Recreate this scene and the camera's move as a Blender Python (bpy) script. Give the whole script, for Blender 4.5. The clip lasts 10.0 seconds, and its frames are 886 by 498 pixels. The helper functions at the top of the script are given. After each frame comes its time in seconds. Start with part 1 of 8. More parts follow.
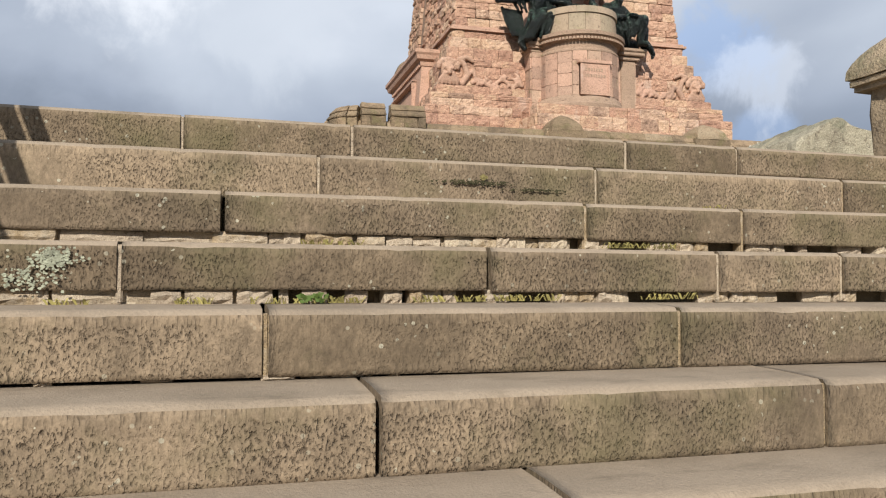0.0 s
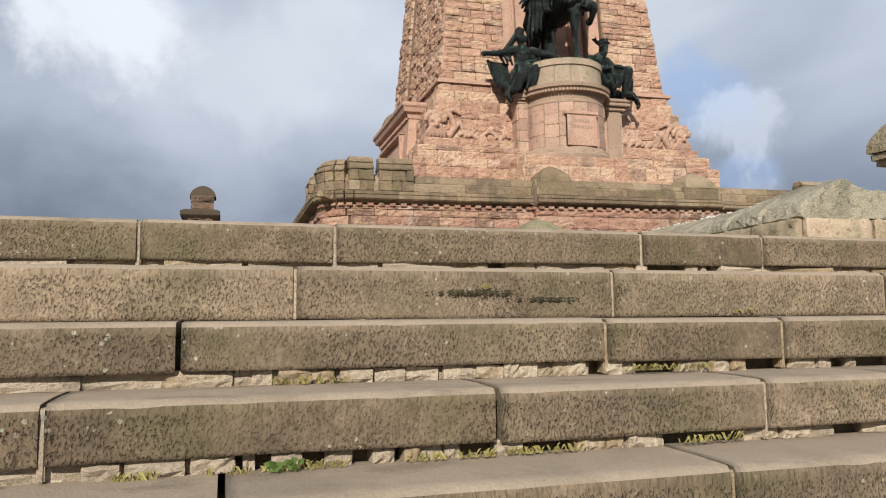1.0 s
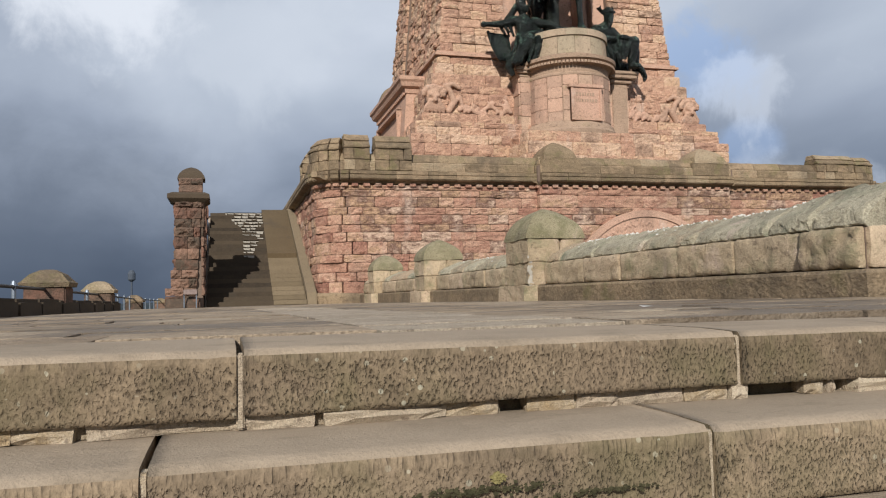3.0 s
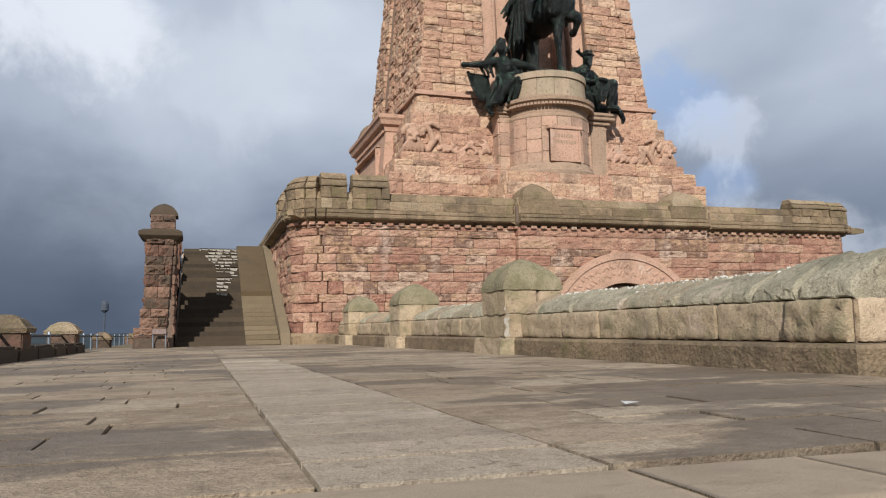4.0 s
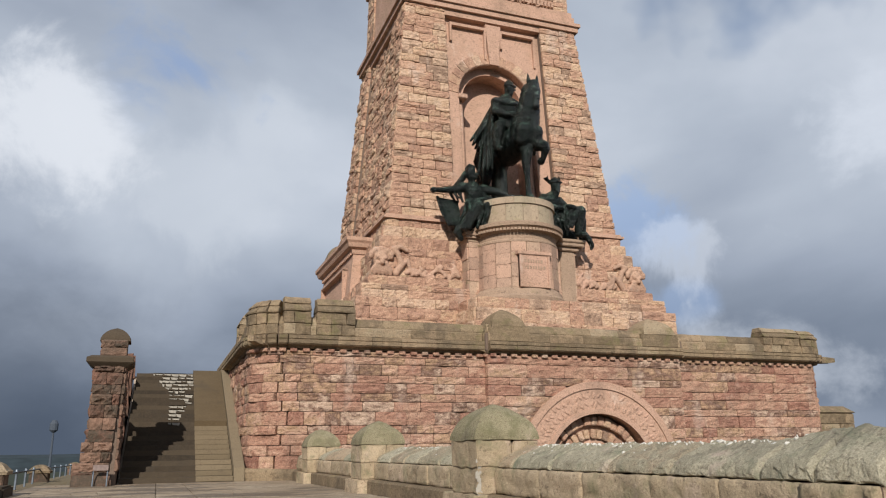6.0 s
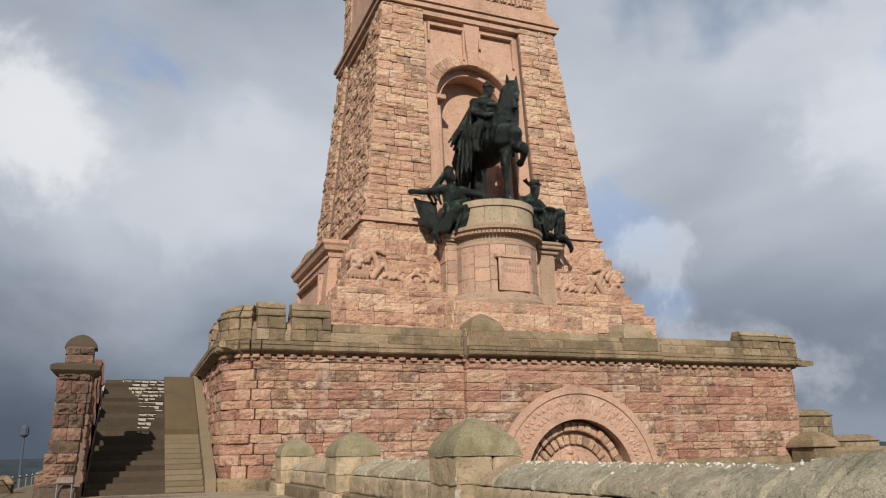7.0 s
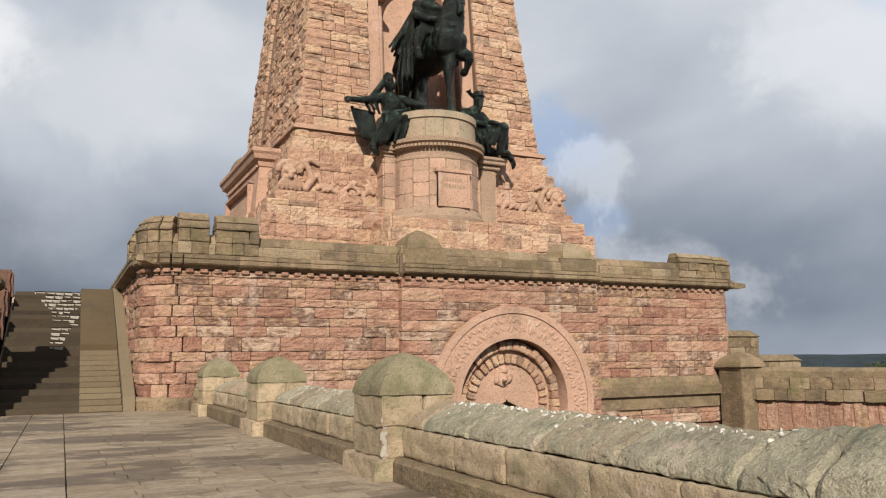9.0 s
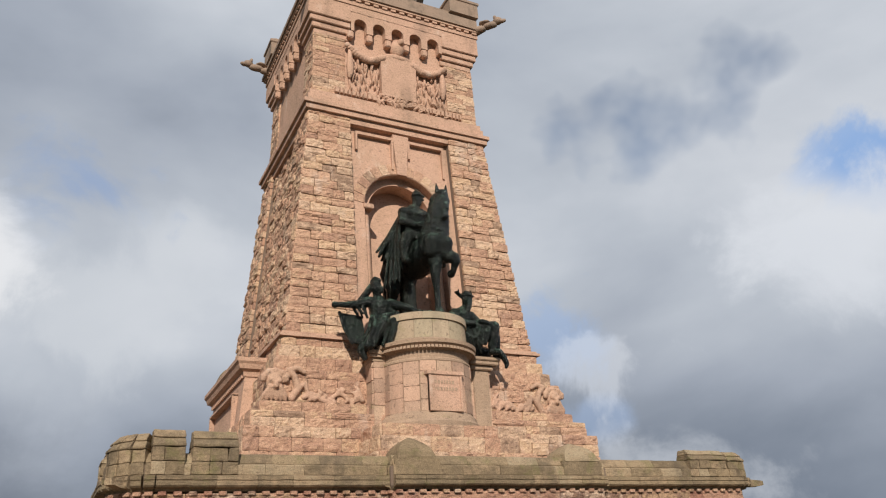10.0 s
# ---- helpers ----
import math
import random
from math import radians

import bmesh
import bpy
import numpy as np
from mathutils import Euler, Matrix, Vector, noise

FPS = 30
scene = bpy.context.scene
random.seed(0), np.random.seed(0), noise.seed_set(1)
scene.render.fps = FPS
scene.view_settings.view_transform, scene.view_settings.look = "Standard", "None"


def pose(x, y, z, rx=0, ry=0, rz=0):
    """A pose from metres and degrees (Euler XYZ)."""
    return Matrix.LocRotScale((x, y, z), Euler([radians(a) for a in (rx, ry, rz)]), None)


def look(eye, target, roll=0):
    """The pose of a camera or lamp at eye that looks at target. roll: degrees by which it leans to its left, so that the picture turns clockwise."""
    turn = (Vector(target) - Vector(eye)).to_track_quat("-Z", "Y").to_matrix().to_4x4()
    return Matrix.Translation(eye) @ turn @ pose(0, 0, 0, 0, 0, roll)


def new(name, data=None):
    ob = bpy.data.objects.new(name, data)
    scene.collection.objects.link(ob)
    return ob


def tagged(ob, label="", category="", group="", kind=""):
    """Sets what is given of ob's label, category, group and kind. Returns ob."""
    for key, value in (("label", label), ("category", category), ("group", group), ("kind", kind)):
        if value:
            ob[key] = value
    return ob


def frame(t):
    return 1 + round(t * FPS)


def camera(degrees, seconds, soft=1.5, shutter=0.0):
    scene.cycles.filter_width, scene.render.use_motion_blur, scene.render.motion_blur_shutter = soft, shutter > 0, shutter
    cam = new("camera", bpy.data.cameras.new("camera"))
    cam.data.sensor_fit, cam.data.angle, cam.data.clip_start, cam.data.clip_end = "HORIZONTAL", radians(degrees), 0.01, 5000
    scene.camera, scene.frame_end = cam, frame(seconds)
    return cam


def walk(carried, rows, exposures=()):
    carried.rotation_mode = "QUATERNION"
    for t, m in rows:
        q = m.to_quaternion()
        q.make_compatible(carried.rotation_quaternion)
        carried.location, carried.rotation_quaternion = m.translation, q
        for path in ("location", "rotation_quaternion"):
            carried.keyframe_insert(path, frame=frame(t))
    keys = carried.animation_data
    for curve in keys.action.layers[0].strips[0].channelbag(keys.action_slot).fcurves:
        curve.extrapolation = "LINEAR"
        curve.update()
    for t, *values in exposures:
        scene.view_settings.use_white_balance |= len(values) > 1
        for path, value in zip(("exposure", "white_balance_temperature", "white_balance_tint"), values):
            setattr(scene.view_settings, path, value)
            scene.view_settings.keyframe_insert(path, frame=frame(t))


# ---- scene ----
cam = camera(60.79, 10.0, 1.15)
# seconds, eye x y z, turn x y z
PATH = [
    (0.0, 0.840, 0.404, -0.706, 92.05, 0.12, -15.33),
    (0.5, 0.856, 0.580, -0.553, 94.52, 0.62, -15.62),
    (1.0, 0.916, 0.772, -0.440, 95.62, 1.05, -16.11),
    (1.5, 1.034, 1.073, -0.311, 94.74, 1.86, -13.25),
    (2.0, 1.097, 1.354, -0.207, 93.40, 1.75, -14.23),
    (2.5, 1.205, 1.578, -0.085, 92.78, 1.62, -15.49),
    (3.0, 1.281, 1.831, 0.045, 93.49, 1.55, -15.99),
    (4.5, 1.469, 2.187, 0.473, 100.11, 0.99, -18.66),
    (5.0, 1.460, 2.294, 0.587, 104.70, 1.25, -19.39),
    (5.5, 1.549, 2.527, 0.702, 104.73, 0.91, -19.55),
    (7.0, 1.844, 3.269, 1.021, 104.90, 1.17, -21.77),
    (7.5, 1.986, 3.509, 1.141, 103.55, 1.79, -22.20),
    (8.0, 2.200, 3.791, 1.246, 100.33, 1.68, -24.84),
    (8.5, 2.318, 4.126, 1.296, 98.17, 1.06, -27.62),
    (9.0, 2.423, 4.345, 1.395, 98.18, 0.66, -26.53),
    (9.5, 2.693, 4.607, 1.455, 104.69, 1.54, -25.33),
    (10.0, 3.031, 4.896, 1.527, 113.52, 3.14, -26.05),
]
EXPOSURES = [(0.0, 0.20, 6180, 10), (1.0, 0.14, 6180, 10), (2.0, 0.04, 6180, 10), (3.0, 0.0, 6080, 10), (4.5, 0.03, 6080, 10), (5.0, -0.10, 6180, 10), (5.5, -0.08, 6100, 10),
             (7.0, -0.05, 6450, 10), (8.0, 0.0, 6550, 10), (9.0, 0.08, 6550, 10), (10.0, -0.03, 6500, 10)]
walk(cam, [(t, pose(x, y, z, rx, ry, rz)) for t, x, y, z, rx, ry, rz in PATH], EXPOSURES)

# ---- world, sun ----
SUN_DIR = Vector((-0.74, -1.55, 1.0)).normalized()   # towards the sun
elev, azim = math.asin(SUN_DIR.z), math.atan2(SUN_DIR.x, SUN_DIR.y)
world = bpy.data.worlds.new("world")
scene.world = world
world.use_nodes = True
wn, wl = world.node_tree.nodes, world.node_tree.links
wn.clear()


def wnode(kind, **vals):
    n = wn.new(kind)
    for k, v in vals.items():
        n.inputs[k].default_value = v
    return n


w_out = wn.new("ShaderNodeOutputWorld")
w_bg = wn.new("ShaderNodeBackground")
w_sky = wn.new("ShaderNodeTexSky")
w_sky.sky_type = "NISHITA"
w_sky.sun_disc = False
w_sky.sun_elevation, w_sky.sun_rotation = elev, azim
w_co = wn.new("ShaderNodeTexCoord")
w_map = wn.new("ShaderNodeMapping")
w_map.inputs["Scale"].default_value = (1.0, 1.0, 1.9)
w_map.inputs["Location"].default_value = (0.35, 0.1, 0.62)
w_big = wnode("ShaderNodeTexNoise", Scale=2.0, Detail=7.0, Roughness=0.45, Distortion=0.2)
w_ramp = wn.new("ShaderNodeValToRGB")
el = w_ramp.color_ramp.elements
el[0].position, el[0].color = 0.26, (0.10, 0.125, 0.17, 1)
el[1].position, el[1].color = 0.74, (0.80, 0.82, 0.86, 1)
for p, c in ((0.36, (0.20, 0.235, 0.295, 1)), (0.47, (0.37, 0.41, 0.48, 1)), (0.57, (0.51, 0.55, 0.61, 1)), (0.66, (0.66, 0.69, 0.74, 1))):
    e = el.new(p)
    e.color = c
w_hole = wnode("ShaderNodeTexNoise", Scale=2.6, Detail=5.0, Roughness=0.5)
w_map2 = wn.new("ShaderNodeMapping")
w_map2.inputs["Location"].default_value = (3.1, 1.7, 0.4)
w_hr = wn.new("ShaderNodeValToRGB")
w_hr.color_ramp.elements[0].position = 0.69
w_hr.color_ramp.elements[1].position = 0.80
w_blue = wn.new("ShaderNodeVectorMath")
w_blue.operation = "SCALE"
w_blue.inputs["Scale"].default_value = 0.11
# heavier cloud low over the horizon
w_sep = wn.new("ShaderNodeSeparateXYZ")
w_low = wn.new("ShaderNodeMapRange")
w_low.inputs["From Min"].default_value, w_low.inputs["From Max"].default_value = 0.0, 0.28
w_low.inputs["To Min"].default_value, w_low.inputs["To Max"].default_value = -0.25, 0.06
w_add = wn.new("ShaderNodeMath")
w_add.operation = "ADD"
w_mix = wn.new("ShaderNodeMix")
w_mix.data_type = "RGBA"
wl.new(w_co.outputs["Generated"], w_map.inputs["Vector"])
wl.new(w_co.outputs["Generated"], w_map2.inputs["Vector"])
wl.new(w_co.outputs["Generated"], w_sep.inputs[0])
wl.new(w_map.outputs[0], w_big.inputs["Vector"])
wl.new(w_map2.outputs[0], w_hole.inputs["Vector"])
wl.new(w_sep.outputs["Z"], w_low.inputs["Value"])
w_soft = wn.new("ShaderNodeMath")
w_soft.operation = "MULTIPLY_ADD"
w_soft.inputs[1].default_value, w_soft.inputs[2].default_value = 0.70, 0.155
wl.new(w_big.outputs["Fac"], w_soft.inputs[0])
wl.new(w_soft.outputs[0], w_add.inputs[0])
# thinner cloud towards +x
w_side = wn.new("ShaderNodeMath")
w_side.operation = "MULTIPLY_ADD"
w_side.inputs[1].default_value, w_side.inputs[2].default_value = 0.10, -0.015
w_both = wn.new("ShaderNodeMath")
w_both.operation = "ADD"
wl.new(w_sep.outputs["X"], w_side.inputs[0])
wl.new(w_side.outputs[0], w_both.inputs[0])
# less of it towards +x, and heavier cloud again overhead
w_right = wn.new("ShaderNodeMapRange")
for key, v in (("From Min", 0.45), ("From Max", 0.8), ("To Min", 1.0), ("To Max", 0.5)):
    w_right.inputs[key].default_value = v
w_lowr = wn.new("ShaderNodeMath")
w_lowr.operation = "MULTIPLY"
wl.new(w_sep.outputs["X"], w_right.inputs["Value"])
wl.new(w_low.outputs[0], w_lowr.inputs[0])
wl.new(w_right.outputs[0], w_lowr.inputs[1])
w_high = wn.new("ShaderNodeMapRange")
for key, v in (("From Min", 0.3), ("From Max", 0.65), ("To Min", 0.0), ("To Max", -0.05)):
    w_high.inputs[key].default_value = v
w_tot = wn.new("ShaderNodeMath")
w_tot.operation = "ADD"
wl.new(w_sep.outputs["Z"], w_high.inputs["Value"])
wl.new(w_both.outputs[0], w_tot.inputs[0])
wl.new(w_high.outputs[0], w_tot.inputs[1])
wl.new(w_lowr.outputs[0], w_both.inputs[1])
wl.new(w_tot.outputs[0], w_add.inputs[1])
wl.new(w_add.outputs[0], w_ramp.inputs["Fac"])
wl.new(w_hole.outputs["Fac"], w_hr.inputs["Fac"])
wl.new(w_sky.outputs[0], w_blue.inputs[0])
wl.new(w_hr.outputs["Color"], w_mix.inputs["Factor"])
wl.new(w_ramp.outputs["Color"], w_mix.inputs["A"])
wl.new(w_blue.outputs[0], w_mix.inputs["B"])
# sunlit cumulus heads and blue gaps between them: direction, reach, flattening, colour, strength, raggedness
w_puff = wnode("ShaderNodeTexNoise", Scale=7.0, Detail=7.0, Roughness=0.6, Distortion=0.3)
wl.new(w_co.outputs["Generated"], w_puff.inputs["Vector"])
CLOUDS = [
    ((-0.22, 0.97, 0.05), 0.34, 1.6, (0.085, 0.105, 0.14), 0.58, 0.3),
    ((0.03, 0.93, 0.34), 0.17, 1.5, (0.66, 0.69, 0.73), 0.55, 1.0),
    ((-0.02, 0.895, 0.445), 0.085, 1.0, (0.30, 0.40, 0.60), 0.75, 1.0),
    ((-0.14, 0.92, 0.37), 0.105, 1.15, (0.84, 0.85, 0.87), 0.85, 1.0),
    ((0.545, 0.79, 0.28), 0.10, 1.5, (0.34, 0.47, 0.71), 0.62, 1.2),
    ((0.60, 0.77, 0.175), 0.06, 2.0, (0.38, 0.50, 0.72), 0.5, 1.0),
    ((0.615, 0.752, 0.24), 0.10, 2.3, (0.78, 0.81, 0.86), 0.42, 1.7),
    ((0.785, 0.465, 0.415), 0.08, 1.5, (0.22, 0.40, 0.74), 0.85, 1.0),
    ((0.77, 0.535, 0.345), 0.13, 1.4, (0.72, 0.75, 0.80), 0.8, 1.0),
    ((0.66, 0.735, 0.10), 0.14, 2.4, (0.60, 0.63, 0.68), 0.6, 1.0),
]
w_col = w_mix.outputs["Result"]
for c_dir, c_r, c_flat, c_col, c_max, c_torn in CLOUDS:
    w_dist = wn.new("ShaderNodeVectorMath")
    w_dist.operation = "SUBTRACT"
    w_dist.inputs[1].default_value = c_dir
    w_sq = wn.new("ShaderNodeVectorMath")
    w_sq.operation = "MULTIPLY"
    w_sq.inputs[1].default_value = (1.0, 1.0, c_flat)
    w_len = wn.new("ShaderNodeVectorMath")
    w_len.operation = "LENGTH"
    w_pm = wn.new("ShaderNodeMath")
    w_pm.operation = "MULTIPLY_ADD"
    w_pm.inputs[1].default_value, w_pm.inputs[2].default_value = c_r * 3.6 * c_torn, -c_r * 1.75 * c_torn
    w_pa = wn.new("ShaderNodeMath")
    w_pa.operation = "ADD"
    w_pf = wn.new("ShaderNodeMapRange")
    w_pf.interpolation_type = "SMOOTHSTEP"
    for key, v in (("From Min", c_r * 0.25), ("From Max", c_r * 1.1), ("To Min", c_max), ("To Max", 0.0)):
        w_pf.inputs[key].default_value = v
    w_gap = wn.new("ShaderNodeMix")
    w_gap.data_type = "RGBA"
    w_gap.inputs["B"].default_value = (*c_col, 1)
    wl.new(w_co.outputs["Generated"], w_dist.inputs[0])
    wl.new(w_dist.outputs[0], w_sq.inputs[0])
    wl.new(w_sq.outputs[0], w_len.inputs[0])
    wl.new(w_puff.outputs["Fac"], w_pm.inputs[0])
    wl.new(w_len.outputs["Value"], w_pa.inputs[0])
    wl.new(w_pm.outputs[0], w_pa.inputs[1])
    wl.new(w_pa.outputs[0], w_pf.inputs["Value"])
    wl.new(w_pf.outputs[0], w_gap.inputs["Factor"])
    wl.new(w_col, w_gap.inputs["A"])
    w_col = w_gap.outputs["Result"]
wl.new(w_col, w_bg.inputs["Color"])
wl.new(w_bg.outputs[0], w_out.inputs["Surface"])
w_bg.inputs["Strength"].default_value = 1.0

sun = new("sun", bpy.data.lights.new("sun", "SUN"))
sun.data.energy, sun.data.angle, sun.data.color = 4.7, radians(0.6), (1.0, 0.92, 0.80)
sun.matrix_world = look((0, 0, 60), Vector((0, 0, 60)) - SUN_DIR)

# ---- materials ----


class Mat:
    """A node material with a principled surface."""

    def __init__(self, name):
        self.m = bpy.data.materials.new(name)
        self.m.use_nodes = True
        self.n, self.l = self.m.node_tree.nodes, self.m.node_tree.links
        self.b = self.n["Principled BSDF"]
        self.pos = self.n.new("ShaderNodeNewGeometry")

    def noise(self, scale, detail=4.0, rough=0.55, stretch=(1, 1, 1), turn=(0, 0, 0), dist=0.0):
        mp = self.n.new("ShaderNodeMapping")
        mp.inputs["Scale"].default_value = stretch
        mp.inputs["Rotation"].default_value = turn
        t = self.n.new("ShaderNodeTexNoise")
        t.inputs["Scale"].default_value, t.inputs["Detail"].default_value = scale, detail
        t.inputs["Roughness"].default_value, t.inputs["Distortion"].default_value = rough, dist
        self.l.new(self.pos.outputs["Position"], mp.inputs["Vector"])
        self.l.new(mp.outputs[0], t.inputs["Vector"])
        return t.outputs["Fac"]

    def spots(self, scale):
        t = self.n.new("ShaderNodeTexVoronoi")
        t.inputs["Scale"].default_value = scale
        self.l.new(self.pos.outputs["Position"], t.inputs["Vector"])
        return t.outputs["Distance"]

    def ramp(self, fac, stops, interp="LINEAR"):
        r = self.n.new("ShaderNodeValToRGB")
        r.color_ramp.interpolation = interp
        e = r.color_ramp.elements
        while len(e) < len(stops):
            e.new(0.5)
        for q, (p, c) in zip(e, stops):
            q.position = p
            q.color = (*c, 1) if len(c) == 3 else c
        self.l.new(fac, r.inputs["Fac"])
        return r.outputs["Color"]

    def step(self, fac, lo, hi):
        r = self.n.new("ShaderNodeMapRange")
        r.inputs["From Min"].default_value, r.inputs["From Max"].default_value = lo, hi
        self.l.new(fac, r.inputs["Value"])
        return r.outputs[0]

    def math(self, op, a, b):
        q = self.n.new("ShaderNodeMath")
        q.operation = op
        for i, v in enumerate((a, b)):
            if isinstance(v, (int, float)):
                q.inputs[i].default_value = v
            else:
                self.l.new(v, q.inputs[i])
        return q.outputs[0]

    def mix(self, fac, a, b, blend="MIX"):
        q = self.n.new("ShaderNodeMix")
        q.data_type, q.blend_type = "RGBA", blend
        for key, v in (("Factor", fac), ("A", a), ("B", b)):
            if isinstance(v, (int, float)):
                q.inputs[key].default_value = v
            elif isinstance(v, tuple):
                q.inputs[key].default_value = (*v, 1)
            else:
                self.l.new(v, q.inputs[key])
        return q.outputs["Result"]

    def bump(self, height, strength, distance):
        q = self.n.new("ShaderNodeBump")
        q.inputs["Strength"].default_value, q.inputs["Distance"].default_value = strength, distance
        self.l.new(height, q.inputs["Height"])
        self.l.new(q.outputs[0], self.b.inputs["Normal"])

    def done(self, colour, rough=0.9, metal=0.0):
        if isinstance(colour, tuple):
            self.b.inputs["Base Color"].default_value = (*colour, 1)
        else:
            self.l.new(colour, self.b.inputs["Base Color"])
        self.b.inputs["Roughness"].default_value, self.b.inputs["Metallic"].default_value = rough, metal
        if metal == 0:
            self.b.inputs["Specular IOR Level"].default_value = 0.25
        return self.m


def stone(name, stops, source="object", grain=0.25, moss=0.0, moss_col=(0.16, 0.15, 0.06), bump=0.02, pale=0.0, dark=0.25, size=1.0):
    """Weathered sandstone: a colour for each piece, grain, rain stains, pale salts and growth on it."""
    k = Mat(name)
    if source == "object":
        info = k.n.new("ShaderNodeObjectInfo")
        rnd = info.outputs["Random"]
    elif source == "island":
        rnd = k.pos.outputs["Random Per Island"]
    else:
        rnd = k.noise(0.9 * size, 2.0)
    bed = (1.0, 1.0, 1.6) if size < 0.5 else (1.0, 1.0, 1.0)
    mid = k.noise(5.0 * size, 5.0, 0.6, bed)
    mott = k.noise(14.0 * size, 5.0, 0.65)
    fac = k.math("ADD", rnd, k.math("MULTIPLY", k.math("SUBTRACT", k.math("ADD", k.math("MULTIPLY", mid, 0.6), k.math("MULTIPLY", mott, 0.4)), 0.5), 1.05 if size < 0.5 else 0.8))
    col = k.ramp(fac, stops)
    fine = k.noise(70 * size, 3.0, 0.7)
    col = k.mix(min(1.0, grain * 1.15), col, k.ramp(fine, [(0.3, (0.2, 0.2, 0.2)), (0.7, (0.82, 0.82, 0.82))]), "OVERLAY")
    pits = k.step(k.noise(17 * size, 5.0, 0.68, bed), 0.56, 0.66)
    col = k.mix(k.math("MULTIPLY", pits, 0.55 if size < 0.5 else 0.55), col, (0.09, 0.06, 0.043))
    streak = k.step(k.noise(1.6 * size, 5.0, 0.6, (1, 1, 0.28)), 0.52, 0.75)
    col = k.mix(k.math("MULTIPLY", streak, dark), col, (0.055, 0.048, 0.04))
    if pale:
        salt = k.step(k.noise(2.3 * size, 6.0, 0.65, (1, 1, 0.5)), 0.63 - pale * 0.1, 0.72)
        col = k.mix(k.math("MULTIPLY", salt, 0.65), col, (0.63, 0.49, 0.40))
    if moss:
        grow = k.step(k.noise(3.1 * size, 6.0, 0.7), 0.62 - 0.25 * moss, 0.78 - 0.2 * moss)
        col = k.mix(k.math("MULTIPLY", grow, 0.8), col, moss_col)
    h = k.math("ADD", k.noise(9 * max(size, 0.6), 7.0, 0.7, bed), k.math("MULTIPLY", fine, 0.35))
    k.bump(h, 1.0, bump * (1.8 if size < 0.5 else 1.0))
    return k.done(col, 0.92)


RED = [(0.0, (0.33, 0.165, 0.118)), (0.16, (0.45, 0.25, 0.175)), (0.34, (0.51, 0.315, 0.22)), (0.48, (0.40, 0.215, 0.15)), (0.62, (0.58, 0.37, 0.265)),
       (0.74, (0.47, 0.305, 0.19)), (0.88, (0.23, 0.135, 0.10)), (1.0, (0.59, 0.42, 0.31))]
PINK = [(0.0, (0.40, 0.235, 0.165)), (0.25, (0.58, 0.365, 0.25)), (0.45, (0.47, 0.275, 0.19)), (0.65, (0.60, 0.405, 0.265)), (0.82, (0.64, 0.44, 0.31)), (1.0, (0.33, 0.215, 0.15))]
OLIVE = [(0.0, (0.165, 0.122, 0.076)), (0.35, (0.30, 0.222, 0.138)), (0.6, (0.18, 0.135, 0.086)), (0.8, (0.33, 0.238, 0.15)), (1.0, (0.34, 0.265, 0.175))]
GREYST = [(0.0, (0.40, 0.31, 0.20)), (0.4, (0.51, 0.40, 0.27)), (0.7, (0.39, 0.305, 0.20)), (1.0, (0.55, 0.425, 0.295))]
m_red = stone("red_sandstone", RED, "object", 0.5, 0.0, bump=0.06, pale=0.8, dark=0.45, size=0.36)
m_red_many = stone("red_sandstone_courses", RED, "island", 0.5, 0.0, bump=0.06, pale=0.8, dark=0.45, size=0.36)
m_tower = stone("tower_sandstone", PINK, "object", 0.52, 0.0, bump=0.05, pale=0.4, dark=0.2, size=0.36)
m_tower_many = stone("tower_sandstone_courses", PINK, "island", 0.52, 0.0, bump=0.05, pale=0.4, dark=0.2, size=0.36)
m_smooth = stone("dressed_sandstone", [(0.0, (0.44, 0.275, 0.20)), (0.4, (0.53, 0.335, 0.245)), (0.7, (0.45, 0.29, 0.205)), (1.0, (0.55, 0.375, 0.27))], "noise", 0.4, 0.0, bump=0.02, pale=0.3, dark=0.4, size=0.45)
m_joint = stone("dark_joint", [(0.0, (0.14, 0.10, 0.075)), (1.0, (0.20, 0.145, 0.11))], "noise", 0.2, bump=0.01, size=0.36)
m_pink_joint = stone("pink_mortar", [(0.0, (0.20, 0.135, 0.098)), (1.0, (0.30, 0.205, 0.15))], "noise", 0.2, bump=0.01, size=0.36)
m_mortar = stone("mortar", [(0.0, (0.40, 0.32, 0.25)), (1.0, (0.50, 0.40, 0.31))], "noise", 0.2, bump=0.01)
m_olive = stone("olive_sandstone", OLIVE, "object", 0.45, 0.3, bump=0.035, dark=0.7, size=0.36)
m_olive_band = stone("olive_sandstone_band", OLIVE, "noise", 0.45, 0.3, bump=0.03, dark=0.65, size=0.36)
m_parapet = stone("parapet_sandstone", GREYST, "object", 0.28, 0.45, (0.22, 0.21, 0.12), 0.04, pale=0.45, dark=0.5, size=0.8)
m_cap = stone("mossy_cap_stone", [(0.0, (0.20, 0.17, 0.105)), (0.35, (0.30, 0.26, 0.165)), (0.65, (0.23, 0.20, 0.12)), (1.0, (0.36, 0.29, 0.19))], "noise", 0.6, 0.5, (0.165, 0.155, 0.08), 0.03, pale=0.2, dark=0.5, size=1.2)
